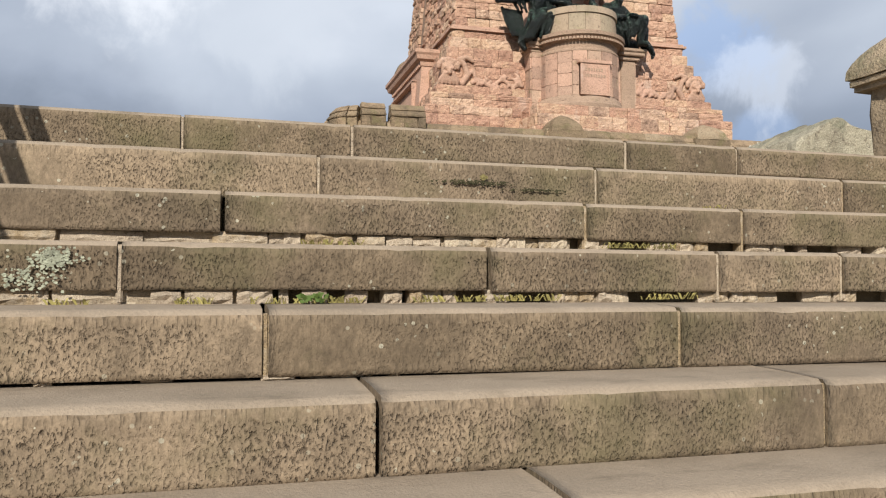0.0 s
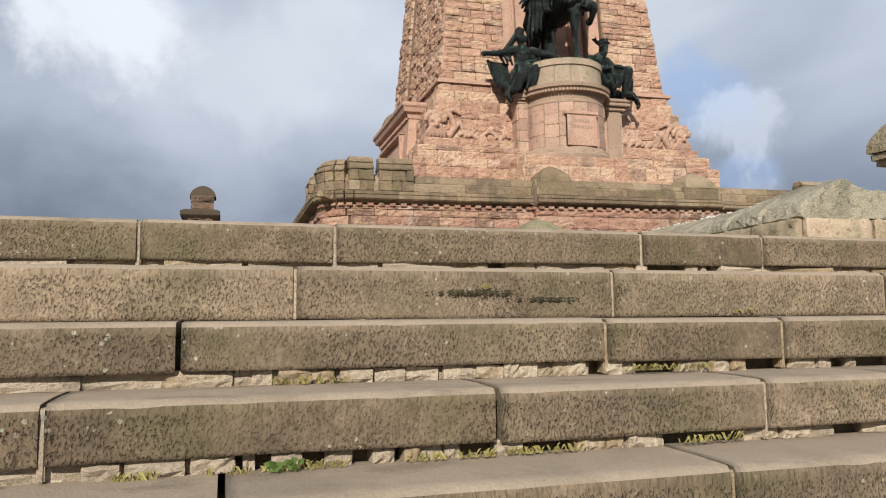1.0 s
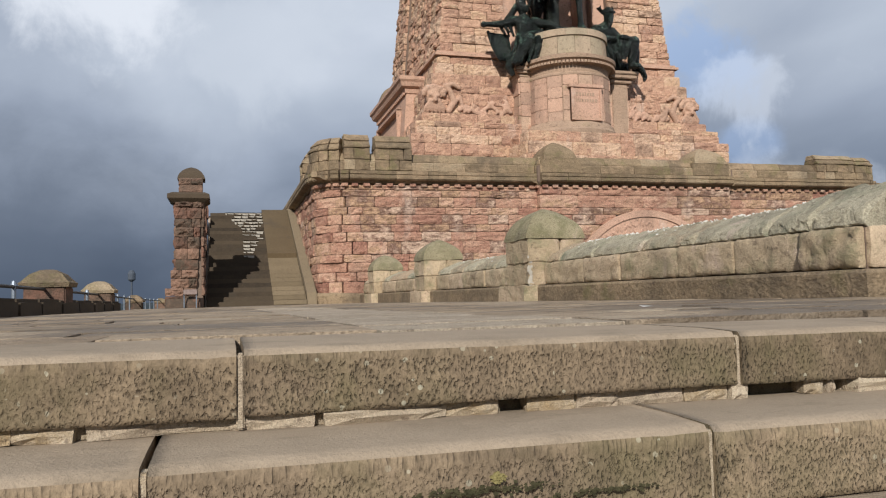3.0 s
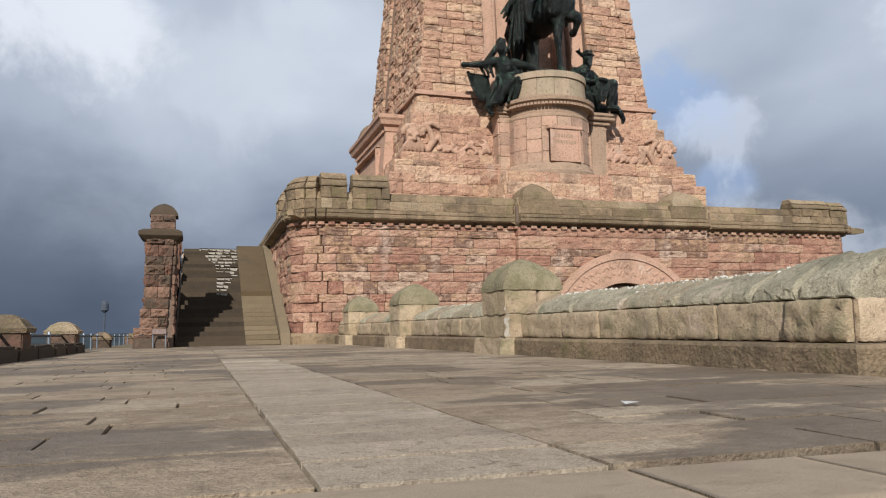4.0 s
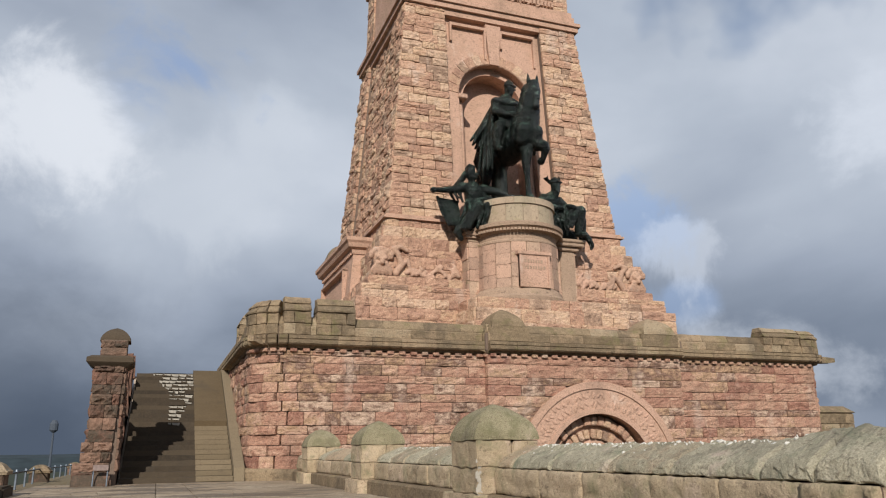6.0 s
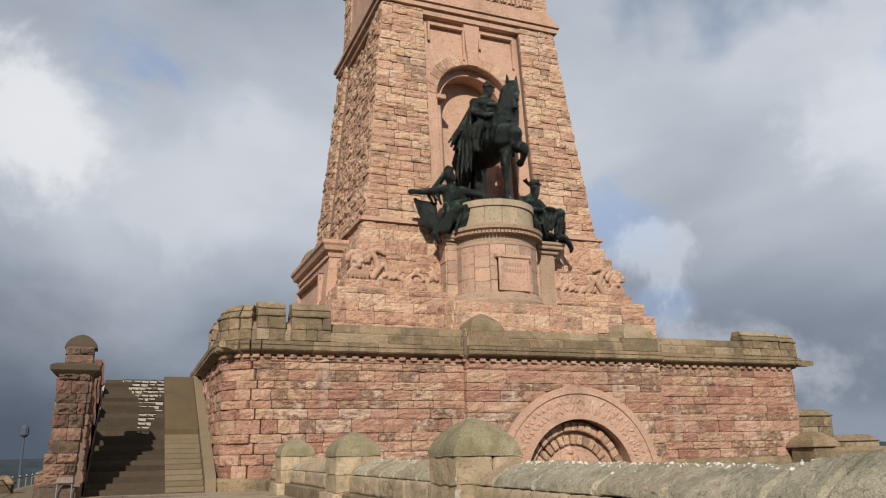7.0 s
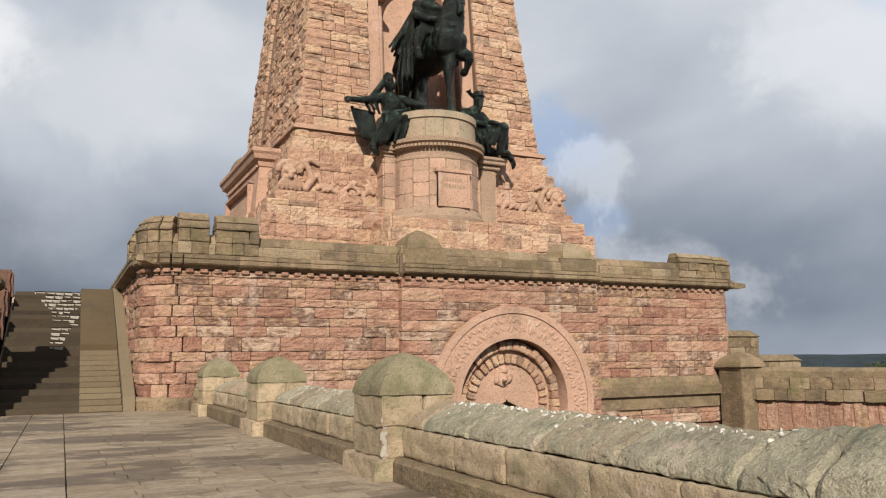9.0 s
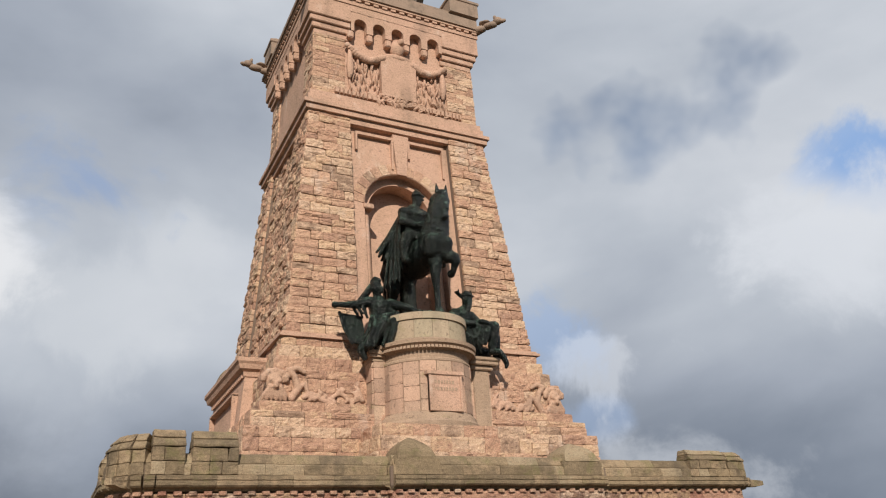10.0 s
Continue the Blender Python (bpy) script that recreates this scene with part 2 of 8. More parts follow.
m_coping = stone("coping_sandstone", [(0.0, (0.38, 0.345, 0.245)), (0.3, (0.49, 0.44, 0.32)), (0.5, (0.41, 0.36, 0.255)), (0.75, (0.49, 0.36, 0.24)), (1.0, (0.36, 0.32, 0.225))], "object", 0.45, 0.35, (0.21, 0.225, 0.15), 0.07, pale=0.4, dark=0.5, size=0.9)
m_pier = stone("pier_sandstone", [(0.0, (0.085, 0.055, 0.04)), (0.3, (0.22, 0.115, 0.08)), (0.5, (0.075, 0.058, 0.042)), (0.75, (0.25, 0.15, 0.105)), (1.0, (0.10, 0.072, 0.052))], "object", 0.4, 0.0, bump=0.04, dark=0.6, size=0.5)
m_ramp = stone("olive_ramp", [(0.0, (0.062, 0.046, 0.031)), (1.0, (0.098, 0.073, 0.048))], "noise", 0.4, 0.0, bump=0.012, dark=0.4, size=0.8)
m_pedestal = stone("pedestal_sandstone", [(0.0, (0.42, 0.285, 0.205)), (0.5, (0.36, 0.255, 0.18)), (1.0, (0.46, 0.325, 0.235))], "noise", 0.4, 0.1, bump=0.02, dark=0.35, size=0.36)
m_dry_paving = stone("landing_paving", [(0.0, (0.27, 0.23, 0.18)), (0.35, (0.33, 0.28, 0.22)), (0.6, (0.24, 0.20, 0.155)), (0.8, (0.36, 0.31, 0.25)), (1.0, (0.29, 0.25, 0.2))], "object", 0.25, bump=0.006, pale=0.3, dark=0.5, size=1.3)


def paving_material(source):
    """Worn slabs, each of its own tone, with dark damp patches that still shine a little."""
    k = Mat("paving_" + source)
    if source == "object":
        rnd = k.n.new("ShaderNodeObjectInfo").outputs["Random"]
    else:
        rnd = k.pos.outputs["Random Per Island"]
    fac = k.math("ADD", rnd, k.math("MULTIPLY", k.math("SUBTRACT", k.noise(6.0, 5.0, 0.6), 0.5), 0.7))
    col = k.ramp(fac, [(0.0, (0.27, 0.21, 0.145)), (0.35, (0.35, 0.275, 0.195)), (0.6, (0.25, 0.19, 0.13)), (0.8, (0.40, 0.325, 0.235)), (1.0, (0.31, 0.245, 0.175))])
    fine = k.noise(80, 3.0, 0.7)
    col = k.mix(0.5, col, k.ramp(fine, [(0.3, (0.2, 0.2, 0.2)), (0.7, (0.82, 0.82, 0.82))]), "OVERLAY")
    pits = k.step(k.noise(17, 5.0, 0.7), 0.56, 0.68)
    col = k.mix(k.math("MULTIPLY", pits, 0.4), col, (0.08, 0.06, 0.045))
    damp = k.step(k.noise(0.42, 9.0, 0.62, (0.75, 1.3, 1)), 0.505, 0.535)
    col = k.mix(k.math("MULTIPLY", damp, 0.62), col, (0.085, 0.064, 0.045))
    worn = k.step(k.noise(3.2, 6.0, 0.72, (0.9, 1.2, 1)), 0.54, 0.70)
    col = k.mix(k.math("MULTIPLY", worn, 0.55), col, (0.10, 0.078, 0.056))
    k.bump(k.math("ADD", k.noise(9, 6.0, 0.7), k.math("MULTIPLY", fine, 0.3)), 1.0, 0.03)
    rough = k.n.new("ShaderNodeMapRange")
    rough.inputs["To Min"].default_value, rough.inputs["To Max"].default_value = 0.9, 0.55
    k.l.new(damp, rough.inputs["Value"])
    mat = k.done(col)
    k.l.new(rough.outputs[0], k.b.inputs["Roughness"])
    return mat


m_strip = stone("walked_strip", [(0.0, (0.30, 0.245, 0.18)), (0.4, (0.40, 0.33, 0.25)), (0.7, (0.33, 0.27, 0.20)), (1.0, (0.45, 0.38, 0.29))], "object", 0.45, bump=0.02, pale=0.5, dark=0.35, size=1.6)
m_paving, m_paving_many = paving_material("object"), paving_material("island")


def riser_material():
    """The hand-tooled riser of a step: short slanting chisel marks, pits, yellow and white lichen dots."""
    k = Mat("tooled_riser")
    info = k.n.new("ShaderNodeObjectInfo")
    mid = k.noise(4.0, 6.0, 0.62)
    fac = k.math("ADD", info.outputs["Random"], k.math("MULTIPLY", k.math("SUBTRACT", mid, 0.5), 0.9))
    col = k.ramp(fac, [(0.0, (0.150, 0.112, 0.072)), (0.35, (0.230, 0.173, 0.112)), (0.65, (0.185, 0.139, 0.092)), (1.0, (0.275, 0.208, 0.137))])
    chisel = k.noise(88, 3.0, 0.55, (1.0, 1.0, 0.5), (0, 0.55, 0), 0.15)
    gouge = k.math("MULTIPLY", k.step(k.noise(150, 2.0, 0.5, (1.0, 1.0, 0.6), (0, 0.5, 0), 0.1), 0.50, 0.76), k.step(k.noise(1.7, 3.0, 0.5), 0.32, 0.50))
    fine = k.noise(190, 2.0, 0.7)
    gen = k.n.new("ShaderNodeSeparateXYZ")
    k.l.new(k.n.new("ShaderNodeTexCoord").outputs["Generated"], gen.inputs[0])
    margin = k.step(k.math("ADD", gen.outputs["Z"], k.math("MULTIPLY", k.noise(3.0, 3.0), 0.14)), 0.80, 0.86)
    lines = k.step(k.noise(120, 1.0, 0.4, (1.0, 1.0, 0.06)), 0.5, 0.7)
    gouge = k.math("ADD", k.math("MULTIPLY", gouge, k.math("SUBTRACT", 1.0, margin)), k.math("MULTIPLY", k.math("MULTIPLY", lines, margin), 0.45))
    col = k.mix(k.math("MULTIPLY", gouge, 0.8), col, (0.06, 0.043, 0.027))
    col = k.mix(0.32, col, k.ramp(chisel, [(0.32, (0.22, 0.22, 0.22)), (0.68, (0.78, 0.78, 0.78))]), "OVERLAY")
    pits = k.step(k.noise(120, 3.0, 0.65), 0.58, 0.68)
    col = k.mix(k.math("MULTIPLY", pits, 0.35), col, (0.06, 0.045, 0.03))
    col = k.mix(0.2, col, k.ramp(fine, [(0.25, (0.2, 0.2, 0.2)), (0.75, (0.85, 0.85, 0.85))]), "OVERLAY")
    blotch = k.noise(9.0, 6.0, 0.7)
    col = k.mix(0.5, col, k.ramp(blotch, [(0.3, (0.26, 0.26, 0.26)), (0.7, (0.74, 0.74, 0.74))]), "OVERLAY")
    green = k.step(k.noise(1.5, 6.0, 0.7), 0.48, 0.66)
    col = k.mix(k.math("MULTIPLY", green, 0.55), col, (0.105, 0.098, 0.042))
    gate = k.step(k.noise(2.2, 3.0), 0.45, 0.62)
    dots = k.math("MULTIPLY", k.math("LESS_THAN", k.spots(30), 0.19), gate)
    dots = k.math("MULTIPLY", dots, k.math("GREATER_THAN", k.noise(21, 2.0), 0.52))
    col = k.mix(k.math("MULTIPLY", dots, 0.8), col, (0.48, 0.45, 0.34))
    dirt = k.step(k.noise(2.2, 6.0, 0.7, (1, 1, 0.8)), 0.5, 0.72)
    col = k.mix(k.math("MULTIPLY", dirt, 0.6), col, (0.06, 0.045, 0.03))
    h = k.math("SUBTRACT", k.math("MULTIPLY", k.math("ADD", chisel, k.math("MULTIPLY", fine, 0.3)), 0.6), k.math("MULTIPLY", gouge, 0.8))
    k.bump(h, 1.0, 0.0075)
    return k.done(col, 0.93)


def tread_material():
    """The worn top of a step."""
    k = Mat("worn_tread")
    big = k.noise(1.6, 5.0, 0.6)
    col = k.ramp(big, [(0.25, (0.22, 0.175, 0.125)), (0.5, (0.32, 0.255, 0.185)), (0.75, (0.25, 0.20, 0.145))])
    fine = k.noise(120, 3.0, 0.7)
    col = k.mix(0.22, col, k.ramp(fine, [(0.25, (0.25, 0.25, 0.25)), (0.75, (0.85, 0.85, 0.85))]), "OVERLAY")
    soil = k.step(k.noise(6.0, 6.0, 0.7, (0.5, 1.3, 1)), 0.54, 0.7)
    col = k.mix(k.math("MULTIPLY", soil, 0.5), col, (0.115, 0.09, 0.06))
    k.bump(k.math("ADD", k.noise(18, 5.0), fine), 0.6, 0.008)
    return k.done(col, 0.88)


m_riser, m_tread = riser_material(), tread_material()
m_fill = stone("joint_stone", [(0.0, (0.60, 0.50, 0.36)), (0.3, (0.46, 0.37, 0.27)), (0.55, (0.60, 0.50, 0.37)), (0.75, (0.38, 0.28, 0.16)), (1.0, (0.54, 0.45, 0.33))], "object", 0.4, bump=0.015, size=4.0, dark=0.35)
m_fill_mortar = stone("joint_mortar", [(0.0, (0.36, 0.29, 0.20)), (1.0, (0.48, 0.39, 0.28))], "noise", 0.4, bump=0.015, size=4.0, dark=0.35)
m_earth = stone("joint_earth", [(0.0, (0.10, 0.08, 0.045)), (0.5, (0.21, 0.165, 0.10)), (1.0, (0.15, 0.135, 0.06))], "noise", 0.3, bump=0.02, size=4.0)


def bronze_material():
    k = Mat("bronze")
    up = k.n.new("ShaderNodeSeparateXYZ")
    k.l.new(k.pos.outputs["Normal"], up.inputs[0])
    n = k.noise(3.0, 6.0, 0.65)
    # Upward faces lean to the paler green: highlights put into the base colour.
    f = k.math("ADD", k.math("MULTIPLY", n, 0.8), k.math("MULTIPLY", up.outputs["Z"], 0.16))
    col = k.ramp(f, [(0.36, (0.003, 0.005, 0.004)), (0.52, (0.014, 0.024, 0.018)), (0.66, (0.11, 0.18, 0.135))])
    k.bump(k.math("ADD", k.noise(6.5, 6.0, 0.65, (1, 1, 0.35), (0.2, 0.3, 0), 0.6), k.math("MULTIPLY", k.noise(22, 4.0), 0.4)), 1.0, 0.11)
    mat = k.done(col, 0.24, 0.3)
    k.b.inputs["Specular IOR Level"].default_value = 0.45
    return mat


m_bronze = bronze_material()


def plain(name, c, rough=0.7, metal=0.0, var=0.25, scale=8.0):
    k = Mat(name)
    n = k.noise(scale, 5.0, 0.6)
    lo, hi = tuple(v * (1 - var) for v in c), tuple(min(1, v * (1 + var)) for v in c)
    k.bump(k.noise(scale * 8, 3.0), 0.3, 0.003)
    return k.done(k.ramp(n, [(0.3, lo), (0.7, hi)]), rough, metal)


m_forest = plain("far_forest", (0.028, 0.040, 0.046), 0.95, 0, 0.35, 0.02)
m_ground = plain("grass_ground", (0.030, 0.036, 0.020), 0.95, 0, 0.4, 0.6)
m_rail = plain("galvanised_rail", (0.20, 0.23, 0.27), 0.5, 0.6)
m_dark_rail = plain("dark_handrail", (0.05, 0.055, 0.06), 0.5, 0.5)
m_grass = plain("grass_blade", (0.30, 0.26, 0.09), 0.8, 0, 0.5, 12)
m_weed = plain("weed_leaf", (0.085, 0.13, 0.03), 0.6, 0, 0.3, 20)
m_leaf = plain("tree_leaf", (0.06, 0.075, 0.02), 0.75, 0, 0.5, 3)
m_bark = plain("bark", (0.09, 0.07, 0.05), 0.9)
m_lichen = plain("white_lichen", (0.33, 0.34, 0.25), 0.95, 0, 0.3, 40)
m_moss = plain("dark_moss", (0.055, 0.05, 0.025), 0.95, 0, 0.4, 60)
m_yellow = plain("yellow_lichen", (0.21, 0.18, 0.075), 0.95, 0, 0.3, 60)
m_white = plain("droppings", (0.60, 0.57, 0.51), 0.9, 0, 0.15, 30)
m_salt = plain("white_salts", (0.36, 0.33, 0.28), 0.95, 0, 0.3, 9)
m_paper = plain("paper", (0.8, 0.8, 0.78), 0.9, 0, 0.05)
# ---- building helpers ----
rng = random.Random(7)


def empty(name, at=(0, 0, 0), label="", category="", group="", kind=""):
    ob = new(name)
    ob.location = at
    ob.empty_display_size = 0.2
    return tagged(ob, label, category, group, kind)


def mesh_from(bm, name, mats, smooth=False):
    me = bpy.data.meshes.new(name)
    bm.normal_update()
    bm.to_mesh(me)
    bm.free()
    for m in (mats if isinstance(mats, (list, tuple)) else [mats]):
        me.materials.append(m)
    if smooth:
        for p in me.polygons:
            p.use_smooth = True
    return me


def part(name, bm, material, parent=None, label="", smooth=False):
    ob = new(name, mesh_from(bm, name, material, smooth))
    if parent:
        ob.parent = parent
        ob.matrix_parent_inverse = Matrix.Translation(-parent.location)
    return tagged(ob, label)


def box(bm, x0, x1, y0, y1, z0, z1, bevel=0.0):
    vs = [bm.verts.new((x, y, z)) for x in (x0, x1) for y in (y0, y1) for z in (z0, z1)]
    fs = [bm.faces.new([vs[i] for i in f]) for f in ((0, 1, 3, 2), (4, 6, 7, 5), (0, 4, 5, 1), (2, 3, 7, 6), (0, 2, 6, 4), (1, 5, 7, 3))]
    if bevel:
        es = list({e for f in fs for e in f.edges})
        bmesh.ops.bevel(bm, geom=es, offset=bevel, segments=2, affect="EDGES", clamp_overlap=True)
    return vs


def prism(bm, rings):
    """A solid through rings of points of the same count, closed at both ends."""
    rows = [[bm.verts.new(p) for p in r] for r in rings]
    n = len(rows[0])
    for a, b in zip(rows, rows[1:]):
        for i in range(n):
            bm.faces.new((a[i], a[(i + 1) % n], b[(i + 1) % n], b[i]))
    bm.faces.new(rows[0][::-1])
    bm.faces.new(rows[-1])


def square(cx, cy, h, z, hy=None):
    hy = h if hy is None else hy
    return [(cx - h, cy - hy, z), (cx + h, cy - hy, z), (cx + h, cy + hy, z), (cx - h, cy + hy, z)]


def circle(cx, cy, r, z, n=32):
    return [(cx + r * math.cos(2 * math.pi * i / n), cy + r * math.sin(2 * math.pi * i / n), z) for i in range(n)]


def sweep(bm, profile, path):
    """Carries a profile of (outward, z) along a plan path whose outside lies on its right."""
    rows = []
    pts = [Vector(p) for p in path]
    for i, p in enumerate(pts):
        a = (pts[i] - pts[i - 1]).normalized() if i else (pts[1] - pts[0]).normalized()
        b = (pts[i + 1] - pts[i]).normalized() if i < len(pts) - 1 else a
        na, nb = Vector((a.y, -a.x)), Vector((b.y, -b.x))
        n = (na + nb).normalized()
        n = n / max(0.35, n.dot(na))
        rows.append([bm.verts.new((p.x + n.x * o, p.y + n.y * o, z)) for o, z in profile])
    for r, s in zip(rows, rows[1:]):
        for i in range(len(profile) - 1):
            bm.faces.new((r[i], s[i], s[i + 1], r[i + 1]))
    bm.faces.new(rows[0])
    bm.faces.new(rows[-1][::-1])


def roughen(bm, amount, scale, seed=0.0):
    for v in bm.verts:
        v.co += noise.noise_vector(v.co * scale + Vector((seed, seed * 1.7, 3.1))) * amount


def face_frame(ox, oy, oz, yaw=0.0, lean=0.0):
    """A wall's frame: x along it, z up it, -y out of it."""
    return Matrix.Translation((ox, oy, oz)) @ Matrix.Rotation(radians(yaw), 4, "Z") @ Matrix.Rotation(-lean, 4, "X")


def stone_mesh(name, seed, mat, bulge=0.35, nx=5, nz=4):
    """One rock-faced stone: 1 x 1 x 1, its back at y = 0 and its front near y = -1."""
    r = random.Random(seed)
    bm = bmesh.new()
    grid = []
    for j in range(nz):
        row = []
        for i in range(nx):
            u, v = i / (nx - 1) - 0.5, j / (nz - 1) - 0.5
            edge = i in (0, nx - 1) or j in (0, nz - 1)
            if nx > 8:
                p = Vector((u * 5 + seed * 3.7, v * 2.4, seed))
                f = 0.5 + 0.55 * noise.noise(p) + 0.35 * noise.noise(p * 2.3) + 0.22 * noise.noise(p * 5.1)
                y = -(1 - bulge) - bulge * (0.35 * f if edge else max(0.0, min(1.1, f)))
            else:
                y = -(1 - bulge) - (r.uniform(0.0, 0.5) * bulge if edge else r.uniform(0.15, 1.0) * bulge)
            ju, jv = (r.uniform(-0.006, 0.006), r.uniform(-0.02, 0.02)) if nx > 8 else (r.uniform(-0.010, 0.010), r.uniform(-0.025, 0.025)) if edge else ((0.0, 0.0) if nx > 8 else (r.uniform(-0.06, 0.06), r.uniform(-0.08, 0.08)))
            if i in (0, nx - 1) and j in (0, nz - 1):
                u, v = u * 0.985, v * 0.97
            row.append(bm.verts.new((u + ju, y, v + jv)))
        grid.append(row)
    for j in range(nz - 1):
        for i in range(nx - 1):
            bm.faces.new((grid[j][i], grid[j][i + 1], grid[j + 1][i + 1], grid[j + 1][i])).smooth = nx > 8
    rim = grid[0] + [grid[j][-1] for j in range(1, nz)] + grid[-1][-2::-1] + [grid[j][0] for j in range(nz - 2, 0, -1)]
    back = [bm.verts.new((v.co.x, 0, v.co.z)) for v in rim]
    n = len(rim)
    for i in range(n):
        bm.faces.new((rim[i], back[i], back[(i + 1) % n], rim[(i + 1) % n]))
    return mesh_from(bm, name, mat)


def split_mesh(name, seed, mat, bulge, nx=9, nz=6):
    """One split-faced stone: level ledges break its front, its edges stay near the joint."""
    bm = bmesh.new()
    grid = []
    for j in range(nz):
        row = []
        for i in range(nx):
            u, v = i / (nx - 1) - 0.5, j / (nz - 1) - 0.5
            rim = min(i, nx - 1 - i, 2) / 2 * 0.5 + min(j, nz - 1 - j, 1) * 0.5
            p = Vector((u * 2.6 + seed * 3.7, v * 2.2, seed * 0.61))
            f = 0.55 + 0.75 * noise.noise(p) + 0.4 * noise.noise(p * 2.7)
            f = 0.8 * f + 0.2 * math.floor(f * 3.0 + 0.5) / 3.0
            y = -(1 - bulge) - bulge * max(0.0, min(1.15, f)) * (0.25 + 0.75 * rim)
            ju = 0.010 * noise.noise(Vector((seed, j * 1.7, i * 0.3)))
            jv = 0.045 * noise.noise(Vector((i * 0.9, seed * 1.3, j * 5.0))) if j in (0, nz - 1) else 0.03 * noise.noise(p * 4)
            if i in (0, nx - 1) and j in (0, nz - 1):
                u, v = u * 0.985, v * 0.96
            row.append(bm.verts.new((u + ju, y, v + jv)))
        grid.append(row)
    for j in range(nz - 1):
        for i in range(nx - 1):
            bm.faces.new((grid[j][i], grid[j][i + 1], grid[j + 1][i + 1], grid[j + 1][i]))
    rim = grid[0] + [grid[j][-1] for j in range(1, nz)] + grid[-1][-2::-1] + [grid[j][0] for j in range(nz - 2, 0, -1)]
    back = [bm.verts.new((v.co.x, 0, v.co.z)) for v in rim]
    n = len(rim)
    for i in range(n):
        bm.faces.new((rim[i], back[i], back[(i + 1) % n], rim[(i + 1) % n]))
    return mesh_from(bm, name, mat)


def stone_set(mat, count, seed, bulge):
    return [split_mesh("stone", seed + i, mat, bulge) for i in range(count)]


class Courses:
    """Lays coursed stones on wall faces: the first ones as pieces, the rest in one mesh."""

    def __init__(self, parent, meshes, mat_many, name="stone", cap=290, rest="stonework"):
        self.parent, self.meshes, self.mat, self.name, self.cap, self.rest = parent, meshes, mat_many, name, cap, rest
        self.count, self.verts, self.faces = 0, [], []

    def put(self, frame4, u, v, w, h, d):
        me = rng.choice(self.meshes)
        m = frame4 @ Matrix.Translation((u, 0, v)) @ Matrix.Diagonal((w, d, h, 1))
        if self.count < self.cap:
            ob = new(self.name, me)
            ob.parent = self.parent
            ob.matrix_parent_inverse = Matrix.Translation(-self.parent.location)
            ob.matrix_basis = m
            self.count += 1
        else:
            base = len(self.verts)
            self.verts.extend([tuple(m @ q.co) for q in me.vertices])
            self.faces.extend([tuple(base + i for i in p.vertices) for p in me.polygons])

    def lay(self, frame4, span, z0, z1, heights, lengths, depth, gap=0.015, holes=None):
        z = z0
        while z < z1 - 0.08:
            h = rng.uniform(*heights)
            if z1 - z - h < heights[0] * 0.6:
                h = z1 - z
            zm = z + h / 2
            a, b = span(zm)
            cuts = holes(zm) if holes else []
            runs, start = [], a
            for c, d in sorted(cuts):
                if c > start:
                    runs.append((start, min(c, b)))
                start = max(start, d)
            if start < b:
                runs.append((start, b))
            for p, q in runs:
                u = p
                while u < q - 0.03:
                    w = rng.uniform(*lengths)
                    if q - u - w < lengths[0] * 0.7:
                        w = q - u
                    self.put(frame4, u + w / 2, zm, max(0.02, w - gap), h - gap, depth * (rng.uniform(0.75, 1.4) if depth < 0.3 else rng.uniform(0.97, 1.05)))
                    u += w
            z += h

    def lay_along(self, path, z0, z1, heights, lengths, depth, gap=0.015):
        """Courses that follow a plan path round a corner."""
        pts = [Vector(p) for p in path]
        runs = [0.0]
        for a, b in zip(pts, pts[1:]):
            runs.append(runs[-1] + (b - a).length)

        def at(s):
            for i in range(len(pts) - 1):
                if s <= runs[i + 1] or i == len(pts) - 2:
                    return pts[i].lerp(pts[i + 1], (s - runs[i]) / (runs[i + 1] - runs[i]))

        z = z0
        while z < z1 - 0.08:
            h = rng.uniform(*heights)
            if z1 - z - h < heights[0] * 0.6:
                h = z1 - z
            s = 0.0
            while s < runs[-1] - 0.03:
                w = rng.uniform(*lengths)
                if runs[-1] - s - w < lengths[0] * 0.7:
                    w = runs[-1] - s
                a, b = at(s), at(s + w)
                d = b - a
                self.put(face_frame(a.x, a.y, 0, math.degrees(math.atan2(d.y, d.x))), d.length / 2, z + h / 2, d.length - gap, h - gap, depth * rng.uniform(0.75, 1.35))
                s += w
            z += h

    def close(self):
        if self.verts:
            me = bpy.data.meshes.new(self.rest)
            me.from_pydata(self.verts, [], self.faces)
            me.materials.append(self.mat)
            ob = new(self.rest, me)
            ob.parent = self.parent
            ob.matrix_parent_inverse = Matrix.Translation(-self.parent.location)
            tagged(ob, kind="stuff")


def dome(bm, cx, cy, half, z0, z1, top=0.08, n=6, squareness=True):
    """A four-sided domed cap."""
    rings = []
    for i in range(n + 1):
        t = i / n
        h = half * max(0.05, (1 - t ** 1.85) ** 0.68)
        z = z0 + (z1 - z0) * t
        k = 1.0 + 0.10 * t
        rings.append([(cx + sx * h, cy + sy * h, z) for sx, sy in ((-1, -1), (0, -1.02 * k), (1, -1), (1.02 * k, 0), (1, 1), (0, 1.02 * k), (-1, 1), (-1.02 * k, 0))])
    prism(bm, rings)


def floor_z(y):
    return -0.05 - 0.0045 * (y - 3.5)


